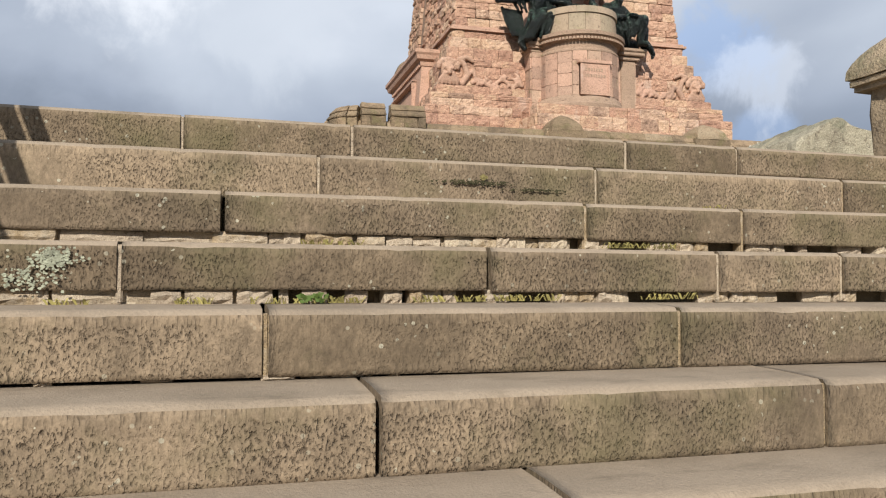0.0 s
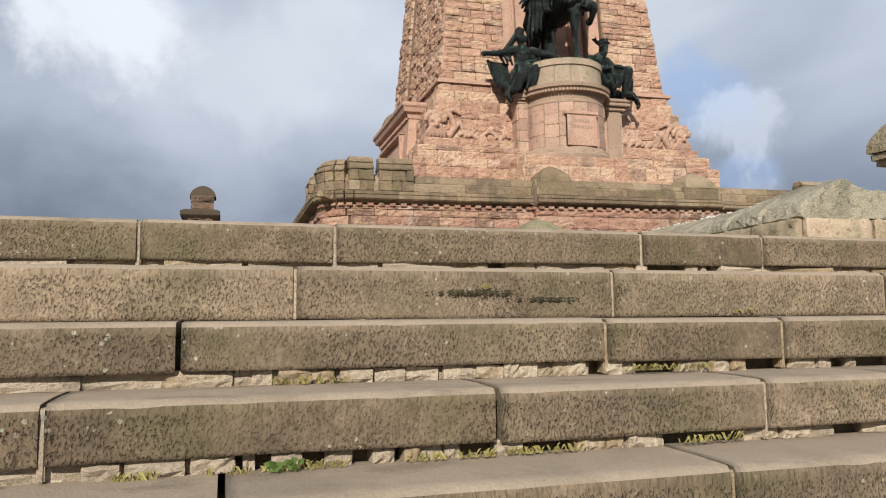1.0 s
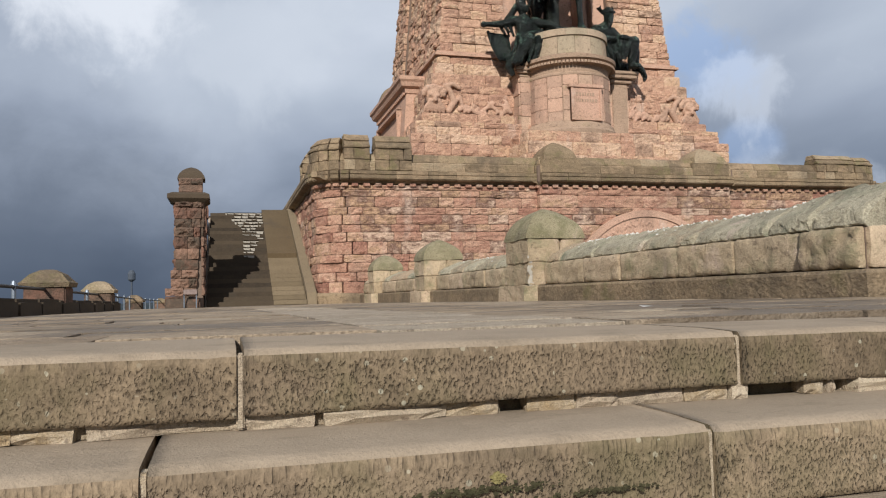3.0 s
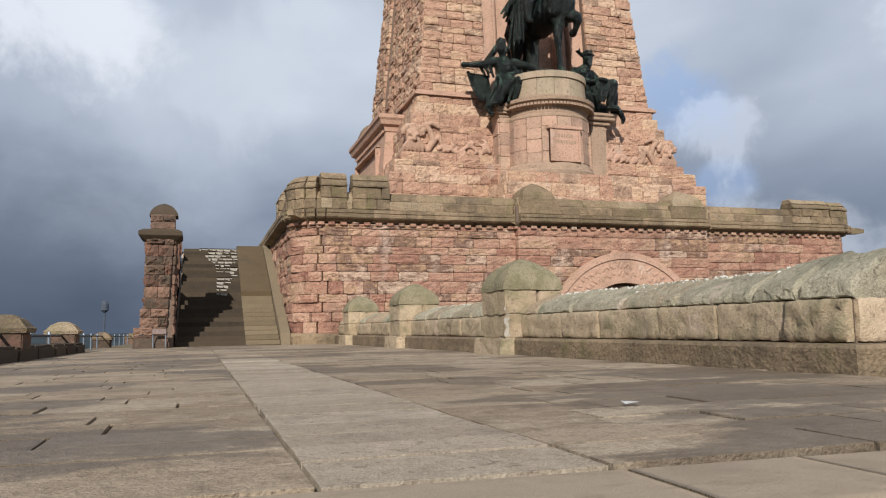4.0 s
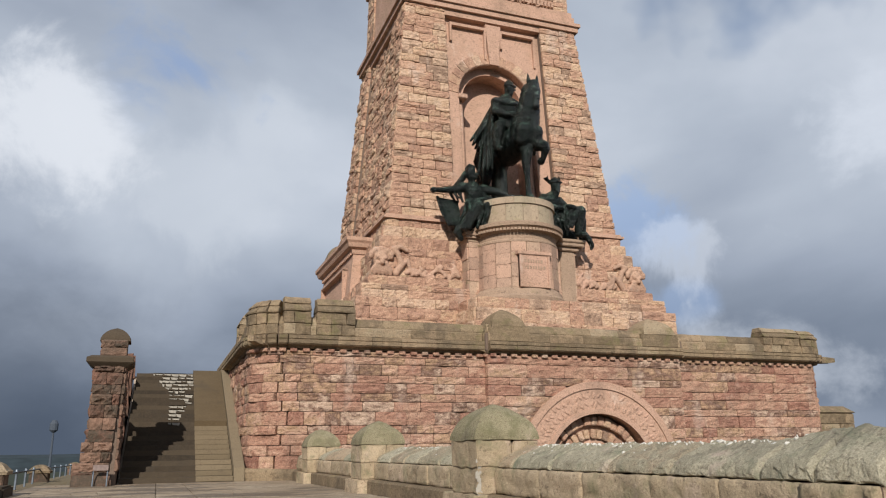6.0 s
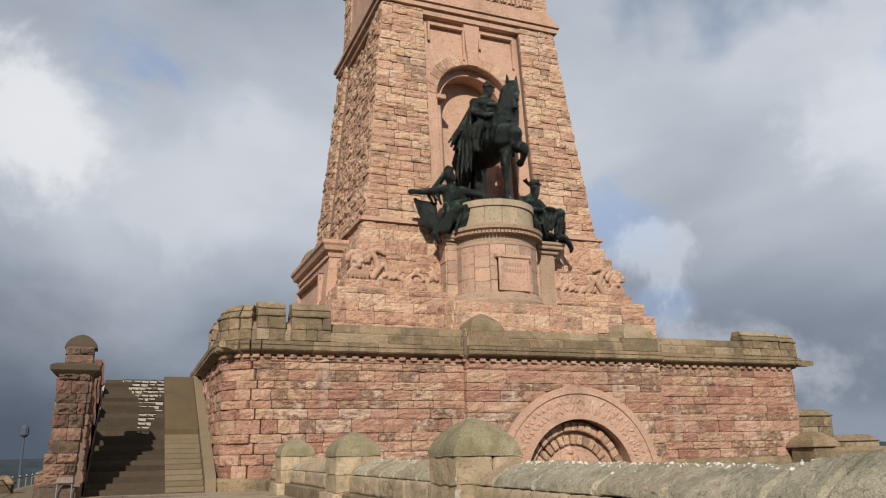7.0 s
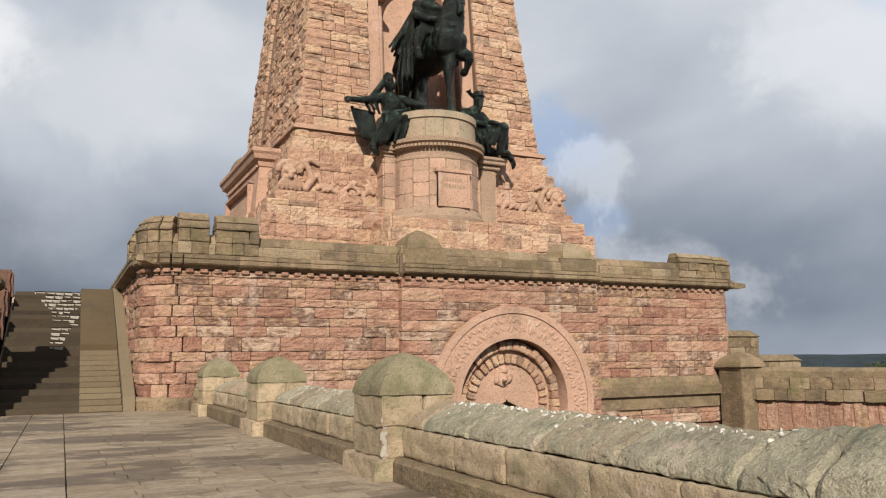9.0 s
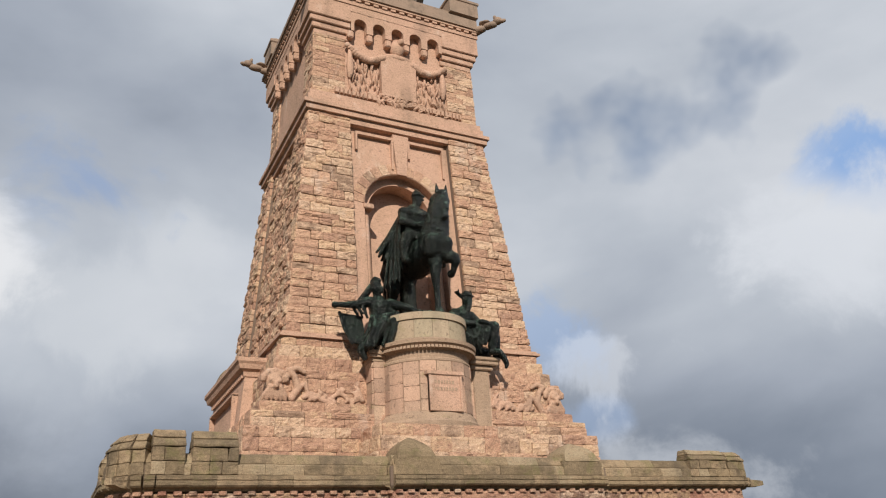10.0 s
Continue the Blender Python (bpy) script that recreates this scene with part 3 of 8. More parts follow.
# ---- ground and distance ----
def ground():
    bm = bmesh.new()
    radii = [0, 40, 70, 120, 220, 400, 800, 1600, 3000, 4800]
    rows = []
    for r in radii:
        row = []
        for i in range(64):
            a = 2 * math.pi * i / 64
            z = -9 if r <= 70 else -9 - 33 * min(1, (r - 70) / 300)
            row.append(bm.verts.new((r * math.cos(a) + 10, r * math.sin(a) + 25, z)) if r else None)
        rows.append(row)
    centre = bm.verts.new((10, 25, -9))
    for i in range(64):
        bm.faces.new((centre, rows[1][i], rows[1][(i + 1) % 64]))
        for a, b in zip(rows[1:], rows[2:]):
            bm.faces.new((a[i], b[i], b[(i + 1) % 64], a[(i + 1) % 64]))
    tagged(part("ground", bm, m_ground), "wooded green ground falling away below the terrace", "ground", kind="structure")
    bm = bmesh.new()
    rows = []
    for j, r in enumerate((2200, 2350, 2600, 3000)):
        row = []
        for i in range(240):
            a = 2 * math.pi * i / 240
            h = 3 + 13 * noise.noise(Vector((math.cos(a) * 3.1, math.sin(a) * 3.1, 0.3))) + 4 * noise.noise(Vector((math.cos(a) * 23, math.sin(a) * 23, 2)))
            z = (-44, h * 0.55 - 8, h, -20)[j]
            row.append(bm.verts.new((r * math.cos(a), r * math.sin(a), z)))
        rows.append(row)
    for a, b in zip(rows, rows[1:]):
        for i in range(240):
            bm.faces.new((a[i], b[i], b[(i + 1) % 240], a[(i + 1) % 240]))
    tagged(part("backdrop", bm, m_forest), "distant dark blue wooded hills", "hills", kind="structure")


ground()

# ---- the near steps ----
STEP_G, STEP_R = 0.2925, 0.183


def step_at(k):
    return 3.552 - STEP_G * (6 - k), -0.054 - STEP_R * (6 - k)


def step_block(parent, x0, x1, k, depth, height, tilt=0.0, bottom_gap=0.0):
    """One long step stone with a tooled front, a worn rounded edge and a smooth top."""
    yf, zt = step_at(k)
    bm = bmesh.new()
    n = max(6, int((x1 - x0) / 0.035))
    zb = zt - height + bottom_gap
    prof = [(0.015, 0.0)]
    m = 9
    for j in range(m + 1):
        prof.append((0.0, j / m))
    prof += [(0.004, "a"), (0.016, "b"), (0.06, "c"), (0.16, "c"), (depth, "c")]
    rows = []
    seed = x0 * 7.3 + k * 3.1
    for i in range(n + 1):
        x = x0 + (x1 - x0) * i / n
        chip = max(0.0, noise.noise(Vector((x * 13.0, k * 2.0, 0.7))) - 0.3) * 0.012
        wear = 0.003 * noise.noise(Vector((x * 1.3, k * 5.0, 4.0)))
        sag = 0.010 * noise.noise(Vector((x * 0.9, k * 3.3, 1.0))) * (1 if bottom_gap else 0.2)
        end = 0.003 if i in (0, n) else 0.0
        row = []
        for o, v in prof:
            if v == "a":
                y, z = yf + o + wear + chip, zt - 0.016 - chip
            elif v == "b":
                y, z = yf + o + wear + chip, zt - 0.003 - chip * 0.4
            elif v == "c":
                y, z = yf + o + wear, zt + (0.002 if o > 0.1 else -0.001)
            else:
                y, z = yf + o, zb + sag * (1 - v) + (zt - 0.03 - zb) * v
                if v > 0:
                    p = Vector((x, z * 1.0, seed))
                    y += (0.003 * noise.noise(p * 23) + 0.005 * noise.noise(p * 6)) * min(1, (1.06 - v) * 5)
                y += wear * v
            row.append(bm.verts.new((x + (end if i == 0 else -end), y + end * 1.5, z + tilt * (x - x0))))
        rows.append(row)
    for a, b in zip(rows, rows[1:]):
        for j in range(len(prof) - 1):
            f = bm.faces.new((a[j], b[j], b[j + 1], a[j + 1]))
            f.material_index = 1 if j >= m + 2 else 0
            f.smooth = True
    # ends and back
    for row, flip in ((rows[0], False), (rows[-1], True)):
        low = bm.verts.new((row[0].co.x, row[-1].co.y, row[0].co.z))
        loop = row + [low]
        bm.faces.new(loop if flip else loop[::-1])
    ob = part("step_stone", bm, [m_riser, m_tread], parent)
    return ob


STEP_JOINTS = {
    6: [-3.1, -1.75, -0.55, 0.63, 1.31, 2.59, 3.19, 4.25], 5: [-3.1, -1.6, -0.2, 1.14, 2.29, 3.54, 4.25], 4: [-3.1, -1.9, -0.6, 0.80, 2.10, 2.78, 4.25],
    3: [-3.1, -2.0, -0.75, 0.53, 1.62, 2.46, 2.98, 4.25], 2: [-3.1, -1.75, -0.45, 0.92, 2.12, 3.3, 4.25], 1: [-3.1, -1.6, -0.2, 1.16, 2.37, 3.5, 4.25],
    0: [-3.1, -1.3, 0.2, 1.51, 2.9, 4.25]}
DARK_JOINTS = {(4, 0.80), (1, 1.16), (3, 1.62), (0, 1.51)}
GAPS = {6: 0.042, 5: 0.008, 4: 0.042, 3: 0.042, 2: 0.006, 1: 0.0}


def near_steps():
    flight = empty("stone_steps", (0.5, 3.5, -0.05), "broad flight of weathered brown sandstone steps with open joints", "stairs", kind="structure")
    flight.rotation_euler = (0, 0.008, 0)
    flight.location.z += 0.012
    for k in range(6, -9, -1):
        js = STEP_JOINTS.get(k)
        if not js:
            js = [-3.1]
            while js[-1] < 3.0:
                js.append(js[-1] + rng.uniform(1.1, 1.5))
            js.append(4.25)
        for a, b in zip(js, js[1:]):
            g = GAPS.get(k, 0.0)
            step_block(flight, a + rng.uniform(0.003, 0.006), b - rng.uniform(0.003, 0.006), k, 0.50 if k == 6 else STEP_G + 0.12, STEP_R, rng.uniform(-0.0025, 0.0025), g * rng.uniform(0.8, 1.1))
    for k, js in STEP_JOINTS.items():
        for x in js[1:-1]:
            if (k, x) in DARK_JOINTS:
                continue
            y, z = step_at(k)
            b = bmesh.new()
            box(b, x - 0.009, x + 0.009, y + 0.012, y + 0.06, z - STEP_R + 0.005, z - 0.012, 0.004)
            part("joint_mortar", b, m_fill, flight)
    # earth core behind the open joints
    bm = bmesh.new()
    for k in range(6, -9, -1):
        y, z = step_at(k)
        box(bm, -3.08, 4.23, y + 0.075, y + STEP_G + 0.11, z - STEP_R - 0.02, z - 0.05)
    part("joint_filling", bm, m_earth, flight)
    # little stones pressed under the blocks
    metas = [stone_mesh("joint_stone", 900 + i, m_fill, 0.22) for i in range(12)]
    spans = {6: [(-3.0, 1.92, 0.05, 0.34, 0.0), (1.99, 2.62, 0.10, 0.22, 0.0), (2.66, 2.9, 0.04, 0.08, 0.4), (2.95, 4.2, 0.2, 0.4, 0.0)],
             5: [(0.2, 1.0, 0.05, 0.14, 0.55), (1.3, 2.3, 0.04, 0.12, 0.6), (2.4, 4.2, 0.05, 0.15, 0.6)],
             4: [(-3.0, 0.95, 0.14, 0.3, 0.0), (0.95, 1.25, 0.05, 0.1, 0.12), (1.25, 1.75, 0.08, 0.16, 0.1), (1.75, 2.05, 0.04, 0.07, 0.05), (2.1, 2.5, 0.03, 0.07, 0.5), (2.5, 4.2, 0.04, 0.12, 0.2)],
             3: [(-3.0, 0.62, 0.14, 0.3, 0.0), (0.62, 0.95, 0.08, 0.2, 0.05), (0.97, 1.0, 0.03, 0.04, 0.0), (1.04, 1.25, 0.03, 0.08, 0.3), (1.28, 1.34, 0.055, 0.06, 0.0), (1.36, 1.8, 0.03, 0.08, 0.35), (1.85, 2.12, 0.03, 0.06, 0.05), (2.4, 4.2, 0.04, 0.12, 0.15)],
             2: [(0.2, 1.2, 0.03, 0.1, 0.7), (1.25, 1.29, 0.03, 0.04, 0.0), (2.15, 3.0, 0.03, 0.1, 0.8)]}
    for k, runs in spans.items():
        y, z = step_at(k)
        hgt = max(GAPS.get(k, 0.0), 0.012) * 1.08
        for a, b, lo, hi, miss in runs:
            if miss < 0.15 and b - a > 0.2:
                bm = bmesh.new()
                box(bm, a, b, y + 0.034, y + 0.10, z - STEP_R + 0.001, z - STEP_R + hgt, 0.003)
                bmesh.ops.subdivide_edges(bm, edges=[e for e in bm.edges if e.calc_length() > 0.15], cuts=12)
                roughen(bm, 0.008, 22, k)
                part("joint_mortar", bm, m_fill_mortar, flight)
            u = a
            while u < b - lo * 0.5:
                w = rng.uniform(lo, hi)
                w = min(w, b - u)
                if rng.random() >= miss:
                    ob = new("joint_stone", rng.choice(metas))
                    ob.parent = flight
                    ob.matrix_parent_inverse = Matrix.Translation(-flight.location)
                    hh = hgt * rng.uniform(0.86, 1.06)
                    ob.matrix_basis = pose(u + w / 2, y + 0.092, z - STEP_R + hh / 2 + 0.002, 0, rng.uniform(-5, 5) if w < 0.12 else rng.uniform(-1, 1), rng.uniform(-7, 7)) @ Matrix.Diagonal((w * rng.uniform(0.93, 0.995), rng.uniform(0.07, 0.098), hh, 1))
                u += w


near_steps()


def landing():
    bm = bmesh.new()
    y, z = step_at(-8)
    box(bm, -12, 14, -30, y + 0.3, z - STEP_R - 0.6, z - STEP_R)
    tagged(part("landing", bm, m_dry_paving), "stone landing below the steps", "pavement", kind="structure")


landing()


def grass_tuft(x, y, z, n, r, h, mat=None, label="dry yellowish grass tuft growing from a step joint"):
    bm = bmesh.new()
    for _ in range(n):
        a, l = rng.uniform(0, 6.28), h * rng.uniform(0.5, 1.0)
        bx, by = x + rng.uniform(-r, r), y + rng.uniform(-0.012, 0.012)
        dx, dy = math.cos(a) * l * 0.7, -abs(math.sin(a)) * l * 0.6
        w = 0.0022
        p = [bm.verts.new(q) for q in ((bx - w, by, z), (bx + w, by, z), (bx + dx * 0.5 + w, by + dy * 0.5, z + l * 0.7), (bx + dx, by + dy, z + l * 0.8))]
        bm.faces.new(p)
    return tagged(part("grass_tuft", bm, mat or m_grass), label, "grass", "grass tufts in the step joints", "stuff")


def joint_growth():
    for k, spots in {3: [(0.72, 26), (0.93, 14), (1.05, 20), (1.16, 30), (1.42, 25), (1.55, 30), (1.68, 34), (1.8, 20), (2.2, 22), (2.32, 14), (0.4, 24)], 4: [(1.1, 24), (1.2, 16), (2.2, 30), (2.3, 30), (2.42, 24)], 5: [(2.84, 26)]}.items():
        y, z = step_at(k - 1)
        yb = step_at(k)[0] - 0.005
        for x, n in spots:
            grass_tuft(x, yb, z, n, 0.05, 0.03)
    y, z = step_at(2)
    yb = step_at(3)[0] - 0.012
    bm = bmesh.new()
    for i in range(30):
        a, l = rng.uniform(0, 6.28), rng.uniform(0.01, 0.028)
        c = Vector((1.06 + rng.uniform(-0.03, 0.03), yb - rng.uniform(0, 0.02), z + rng.uniform(0.0, 0.02)))
        d = Vector((math.cos(a), -abs(math.sin(a)) * 0.5, rng.uniform(0.2, 0.9))) * l
        s = Vector((-d.z, 0, d.x)) * 0.35
        bm.faces.new([bm.verts.new(q) for q in (c, c + d * 0.5 + s, c + d, c + d * 0.5 - s)])
    tagged(part("green_weed", bm, m_weed), "small bright green leafy weed in a step joint", "weed")


joint_growth()

def patch(name, mat, x, y, z, w, h, n, label, category, seed):
    """Irregular growth lying on a riser."""
    r = random.Random(seed)
    bm = bmesh.new()
    for _ in range(n * 5):
        cx, cz, q = x + r.gauss(0, w * 0.45), z + r.gauss(0, h * 0.45), r.uniform(0.0015, 0.006)
        bm.faces.new([bm.verts.new((cx + q * r.uniform(0.6, 1.4) * math.cos(a), y - 0.012 - r.uniform(0, 0.004), cz + q * r.uniform(0.5, 1.0) * math.sin(a))) for a in [i * 1.0472 for i in range(6)]])
    tagged(part(name, bm, mat), label, category, kind="stuff")


Y3, Y5 = step_at(3)[0], step_at(5)[0]
patch("lichen_patch", m_lichen, 0.36, Y3, -0.655, 0.055, 0.03, 60, "pale grey-green lichen rosette on a step riser", "lichen", 1)
patch("lichen_patch", m_lichen, 0.30, Y3, -0.71, 0.10, 0.04, 26, "scattered pale lichen spots on a step riser", "lichen", 2)
patch("moss_stain", m_moss, 1.75, Y5, -0.335, 0.17, 0.010, 40, "dark moss along a crack in a step riser", "moss", 3)
patch("moss_stain", m_moss, 2.02, Y5, -0.36, 0.12, 0.006, 22, "dark moss along a crack in a step riser", "moss", 4)
patch("lichen_patch", m_yellow, 1.79, Y5, -0.315, 0.014, 0.012, 14, "yellow lichen spot on a step riser", "lichen", 5)


def unseen_stair_rail():
    """Unseen double handrail, added to cast two shadow stripes on the near steps."""
    ob = empty("unseen_handrail", (-0.28, 2.0, -0.8), "unseen double steel handrail added for its shadow stripes on the stone steps", "handrail")
    (ya, za), (yb, zb) = step_at(-4), step_at(6.4)
    for i, h in enumerate((0.94, 0.72)):
        bm = bmesh.new()
        d = Vector((0, yb - ya, zb - za))
        m = Matrix.Translation((-0.28, (ya + yb) / 2, (za + zb) / 2 + h)) @ d.to_track_quat("Z", "Y").to_matrix().to_4x4()
        bmesh.ops.create_cone(bm, segments=14, radius1=0.032, radius2=0.032, depth=d.length, matrix=m, cap_ends=True)
        part("rail", bm, m_rail, ob)
    for k in (-3, 1, 5):
        y, z = step_at(k)
        bm = bmesh.new()
        prism(bm, [circle(-0.28, y + 0.15, 0.024, z - 0.05, 12), circle(-0.28, y + 0.15, 0.024, z + 0.95, 12)])
        part("rail_post", bm, m_rail, ob)


unseen_stair_rail()

# ---- the terrace ----
def terrace():
    bm = bmesh.new()
    rows = [(3.9, floor_z(3.9)), (75, floor_z(75))]
    top = [[bm.verts.new((x, y, z - 0.05)) for x in (-2.9, 6.9)] for y, z in rows]
    bot = [[bm.verts.new((x, y, -12)) for x in (-2.9, 6.9)] for y, z in rows]
    bm.faces.new((top[0][0], top[0][1], top[1][1], top[1][0]))
    for a, b in (((0, 0), (0, 1)), ((0, 1), (1, 1)), ((1, 1), (1, 0)), ((1, 0), (0, 0))):
        bm.faces.new((top[a[0]][a[1]], bot[a[0]][a[1]], bot[b[0]][b[1]], top[b[0]][b[1]]))
    base = tagged(part("terrace", bm, m_earth), "wide terrace paved with long worn sandstone slabs, damp in places", "pavement", kind="structure")
    bm = bmesh.new()
    box(bm, 6.9, 13.0, 4.0, 6.6, -12, -0.12)
    part("side_terrace", bm, m_dry_paving, base)
    # slabs
    variants = []
    for i in range(6):
        b = bmesh.new()
        box(b, -0.5, 0.5, -0.5, 0.5, -1, 0)
        es = [e for e in b.edges if all(v.co.z > -0.5 for v in e.verts)]
        bmesh.ops.bevel(b, geom=es, offset=0.012, segments=1, affect="EDGES")
        for v in b.verts:
            v.co.x += rng.uniform(-0.004, 0.004)
            v.co.y += rng.uniform(-0.006, 0.006)
        variants.append(mesh_from(b, "slab", m_paving))
    pale_slabs = []
    for me in variants:
        pale = me.copy()
        pale.materials[0] = m_strip
        pale_slabs.append(pale)
    far_v, far_f = [], []
    y = 4.06
    while y < 31.5:
        d = rng.uniform(0.29, 0.43)
        strips = ((-1.9, 1.72), (1.72, 2.55), (2.55, 6.1))
        for a, c in strips:
            u = a
            while u < c - 0.1:
                w = rng.uniform(0.5, 1.1)
                if c - u - w < 0.4:
                    w = c - u
                m = pose(u + w / 2, y + d / 2, floor_z(y + d / 2) + rng.uniform(-0.004, 0.004), rng.uniform(-0.35, 0.35), rng.uniform(-0.25, 0.25), rng.uniform(-0.3, 0.3)) @ Matrix.Diagonal((w - 0.018, d - 0.020, 0.1, 1))
                me = rng.choice(pale_slabs if a > 1.5 and c < 2.6 else variants)
                if y < 14.5:
                    ob = new("slab", me)
                    ob.parent = base
                    ob.matrix_basis = m
                else:
                    k0 = len(far_v)
                    far_v.extend([tuple(m @ q.co) for q in me.vertices])
                    far_f.extend([tuple(k0 + i for i in p.vertices) for p in me.polygons])
                u += w
        y += d
    me = bpy.data.meshes.new("far_slabs")
    me.from_pydata(far_v, [], far_f)
    me.materials.append(m_paving_many)
    far = new("far_slabs", me)
    far.parent = base
    tagged(far, kind="stuff")
    return base


terrace()
# ---- parapet beside the terrace ----
par_meshes = [stone_mesh("wall_stone", 320 + i, m_parapet, 0.55, 17, 8) for i in range(6)]


def parapet():
    par = empty("parapet", (6.7, 10, 0), "thick low sandstone parapet with grey lichened coping stones", "wall", kind="structure")
    bm = bmesh.new()
    for y0, y1, x0, x1 in ((6.85, 30.1, 6.36, 8.22), (6.9, 8.6, 7.0, 13.0)):
        prism(bm, [[(x0, y0, -9), (x1, y0, -9), (x1, y1, -9), (x0, y1, -9)], [(x0, y0, 0.52), (x1, y0, 0.52), (x1, y1, 0.52), (x0, y1, 0.52)]])
    part("core", bm, m_joint, par)
    bm = bmesh.new()
    sweep(bm, [(-0.3, -0.4), (0.24, -0.4), (0.24, 0.13), (0.21, 0.16), (-0.05, 0.17), (-0.3, 0.17)], [(6.36, 30.0), (6.36, 6.86), (13.0, 6.86)])
    part("plinth", bm, m_olive_band, par, "mossy projecting stone plinth")
    side = face_frame(6.36, 30.1, 0.0, -90)
    front = face_frame(6.36, 6.86, 0.0, 0)
    posts = [13.78, 20.5, 27.2]

    def gaps(_):
        return [(30.1 - p - 0.5, 30.1 - p + 0.5) for p in posts]

    lower = Courses(par, par_meshes, m_parapet, "wall_stone")
    lower.lay(side, lambda z: (0.0, 23.25), 0.17, 0.53, (0.35, 0.37), (0.8, 1.5), 0.10, 0.014, gaps)
    lower.lay(front, lambda z: (0.0, 6.4), 0.17, 0.53, (0.35, 0.37), (0.8, 1.3), 0.10, 0.014)
    # coping stones: rough front, top falling slightly outward
    cuts = [6.82, 7.45, 8.02]
    while cuts[-1] < 30:
        cuts.append(cuts[-1] + rng.uniform(0.8, 1.35))
    for a, b in zip(cuts, cuts[1:]):
        if any(a < p + 0.48 and b > p - 0.48 for p in posts):
            p = [q for q in posts if a < q + 0.48 and b > q - 0.48][0]
            segs = [(a, p - 0.48), (p + 0.48, b)]
        else:
            segs = [(a, b)]
        for c, d in segs:
            if d - c < 0.12:
                continue
            coping(par, c + 0.007, d - 0.007, False)
    x = 7.3
    while x < 12.8:
        w = rng.uniform(0.9, 1.3)
        coping(par, x + 0.006, x + w - 0.006, True)
        x += w
    for p in posts:
        post = empty("parapet_post", (6.7, p, 0), "square sandstone parapet post with a domed mossy cap", "post", "posts of the parapet")
        hx = 0.54
        for z0, z1, o in ((-0.4, 0.16, 0.12), (0.165, 0.535, 0.0), (0.54, 0.93, 0.005)):
            cut = 0.0 if z1 < 0.2 else (0.42 if z1 < 0.6 else 0.58)
            halves = [(6.02 - o, 7.02 + o)] if not cut else [(6.02 - o, 6.02 + cut - 0.006), (6.02 + cut + 0.006, 7.02 + o)]
            for xa, xb in halves:
                bm = bmesh.new()
                box(bm, xa, xb, p - hx + 0.04 - o, p + hx - 0.04 + o, z0, z1, 0.014)
                bmesh.ops.subdivide_edges(bm, edges=[e for e in bm.edges if e.calc_length() > 0.2], cuts=6, use_grid_fill=True)
                roughen(bm, 0.03, 5.0, p + xa)
                part("base_block" if not cut else "block", bm, m_parapet, post)
        bm = bmesh.new()
        dome(bm, 6.52, p, 0.52, 0.93, 1.46, 0.12, 9)
        bmesh.ops.subdivide_edges(bm, edges=bm.edges[:], cuts=2, use_grid_fill=True)
        roughen(bm, 0.025, 3.0, p)
        part("cap", bm, m_cap, post, "greenish domed cap stone")
        if p < 14:
            bm = bmesh.new()
            for i in range(34):
                z = 0.02 + 0.72 * i / 33
                m = Matrix.Translation((6.06 + 0.05 * noise.noise(Vector((z * 6, 0, 1))) + rng.uniform(-0.03, 0.03) * (1.3 - z), p - 0.502, z)) @ Matrix.Diagonal((rng.uniform(0.015, 0.05) * (1.3 - z), 0.007, rng.uniform(0.03, 0.07), 1))
                bmesh.ops.create_icosphere(bm, subdivisions=1, radius=1, matrix=m)
            part("salt_streak", bm, m_salt, post, "white lime streak down the post")
    # bird droppings on the coping's edge
    bm = bmesh.new()
    for i in range(170):
        y = rng.uniform(7.9, 12.9) if i < 130 else rng.uniform(14.9, 19.5)
        x, r = 6.82 + rng.gauss(0, 0.035) - (0.3 * rng.random() if i % 11 == 0 else 0), rng.choice((0.010, 0.014, 0.02, 0.036)) * rng.uniform(0.5, 1.0)
        z = 0.848 - max(0, 6.86 - x) * 0.40 - max(0, x - 6.92) * 0.25 + 0.24 * max(0.0, min(1.0, (8.4 - y) / 0.9)) * 0.3
        z -= 0.006
        bmesh.ops.create_icosphere(bm, subdivisions=1, radius=1, matrix=Matrix.Translation((x, y, z)) @ Matrix.Rotation(-0.36, 4, "Y") @ Matrix.Rotation(rng.uniform(0, 3), 4, "Z") @ Matrix.Diagonal((r * rng.uniform(0.7, 1.6), r, 0.018, 1)))
    roughen(bm, 0.012, 40)
    tagged(part("bird_droppings", bm, m_white), "white bird droppings on the parapet coping", "droppings", kind="stuff")
    return par


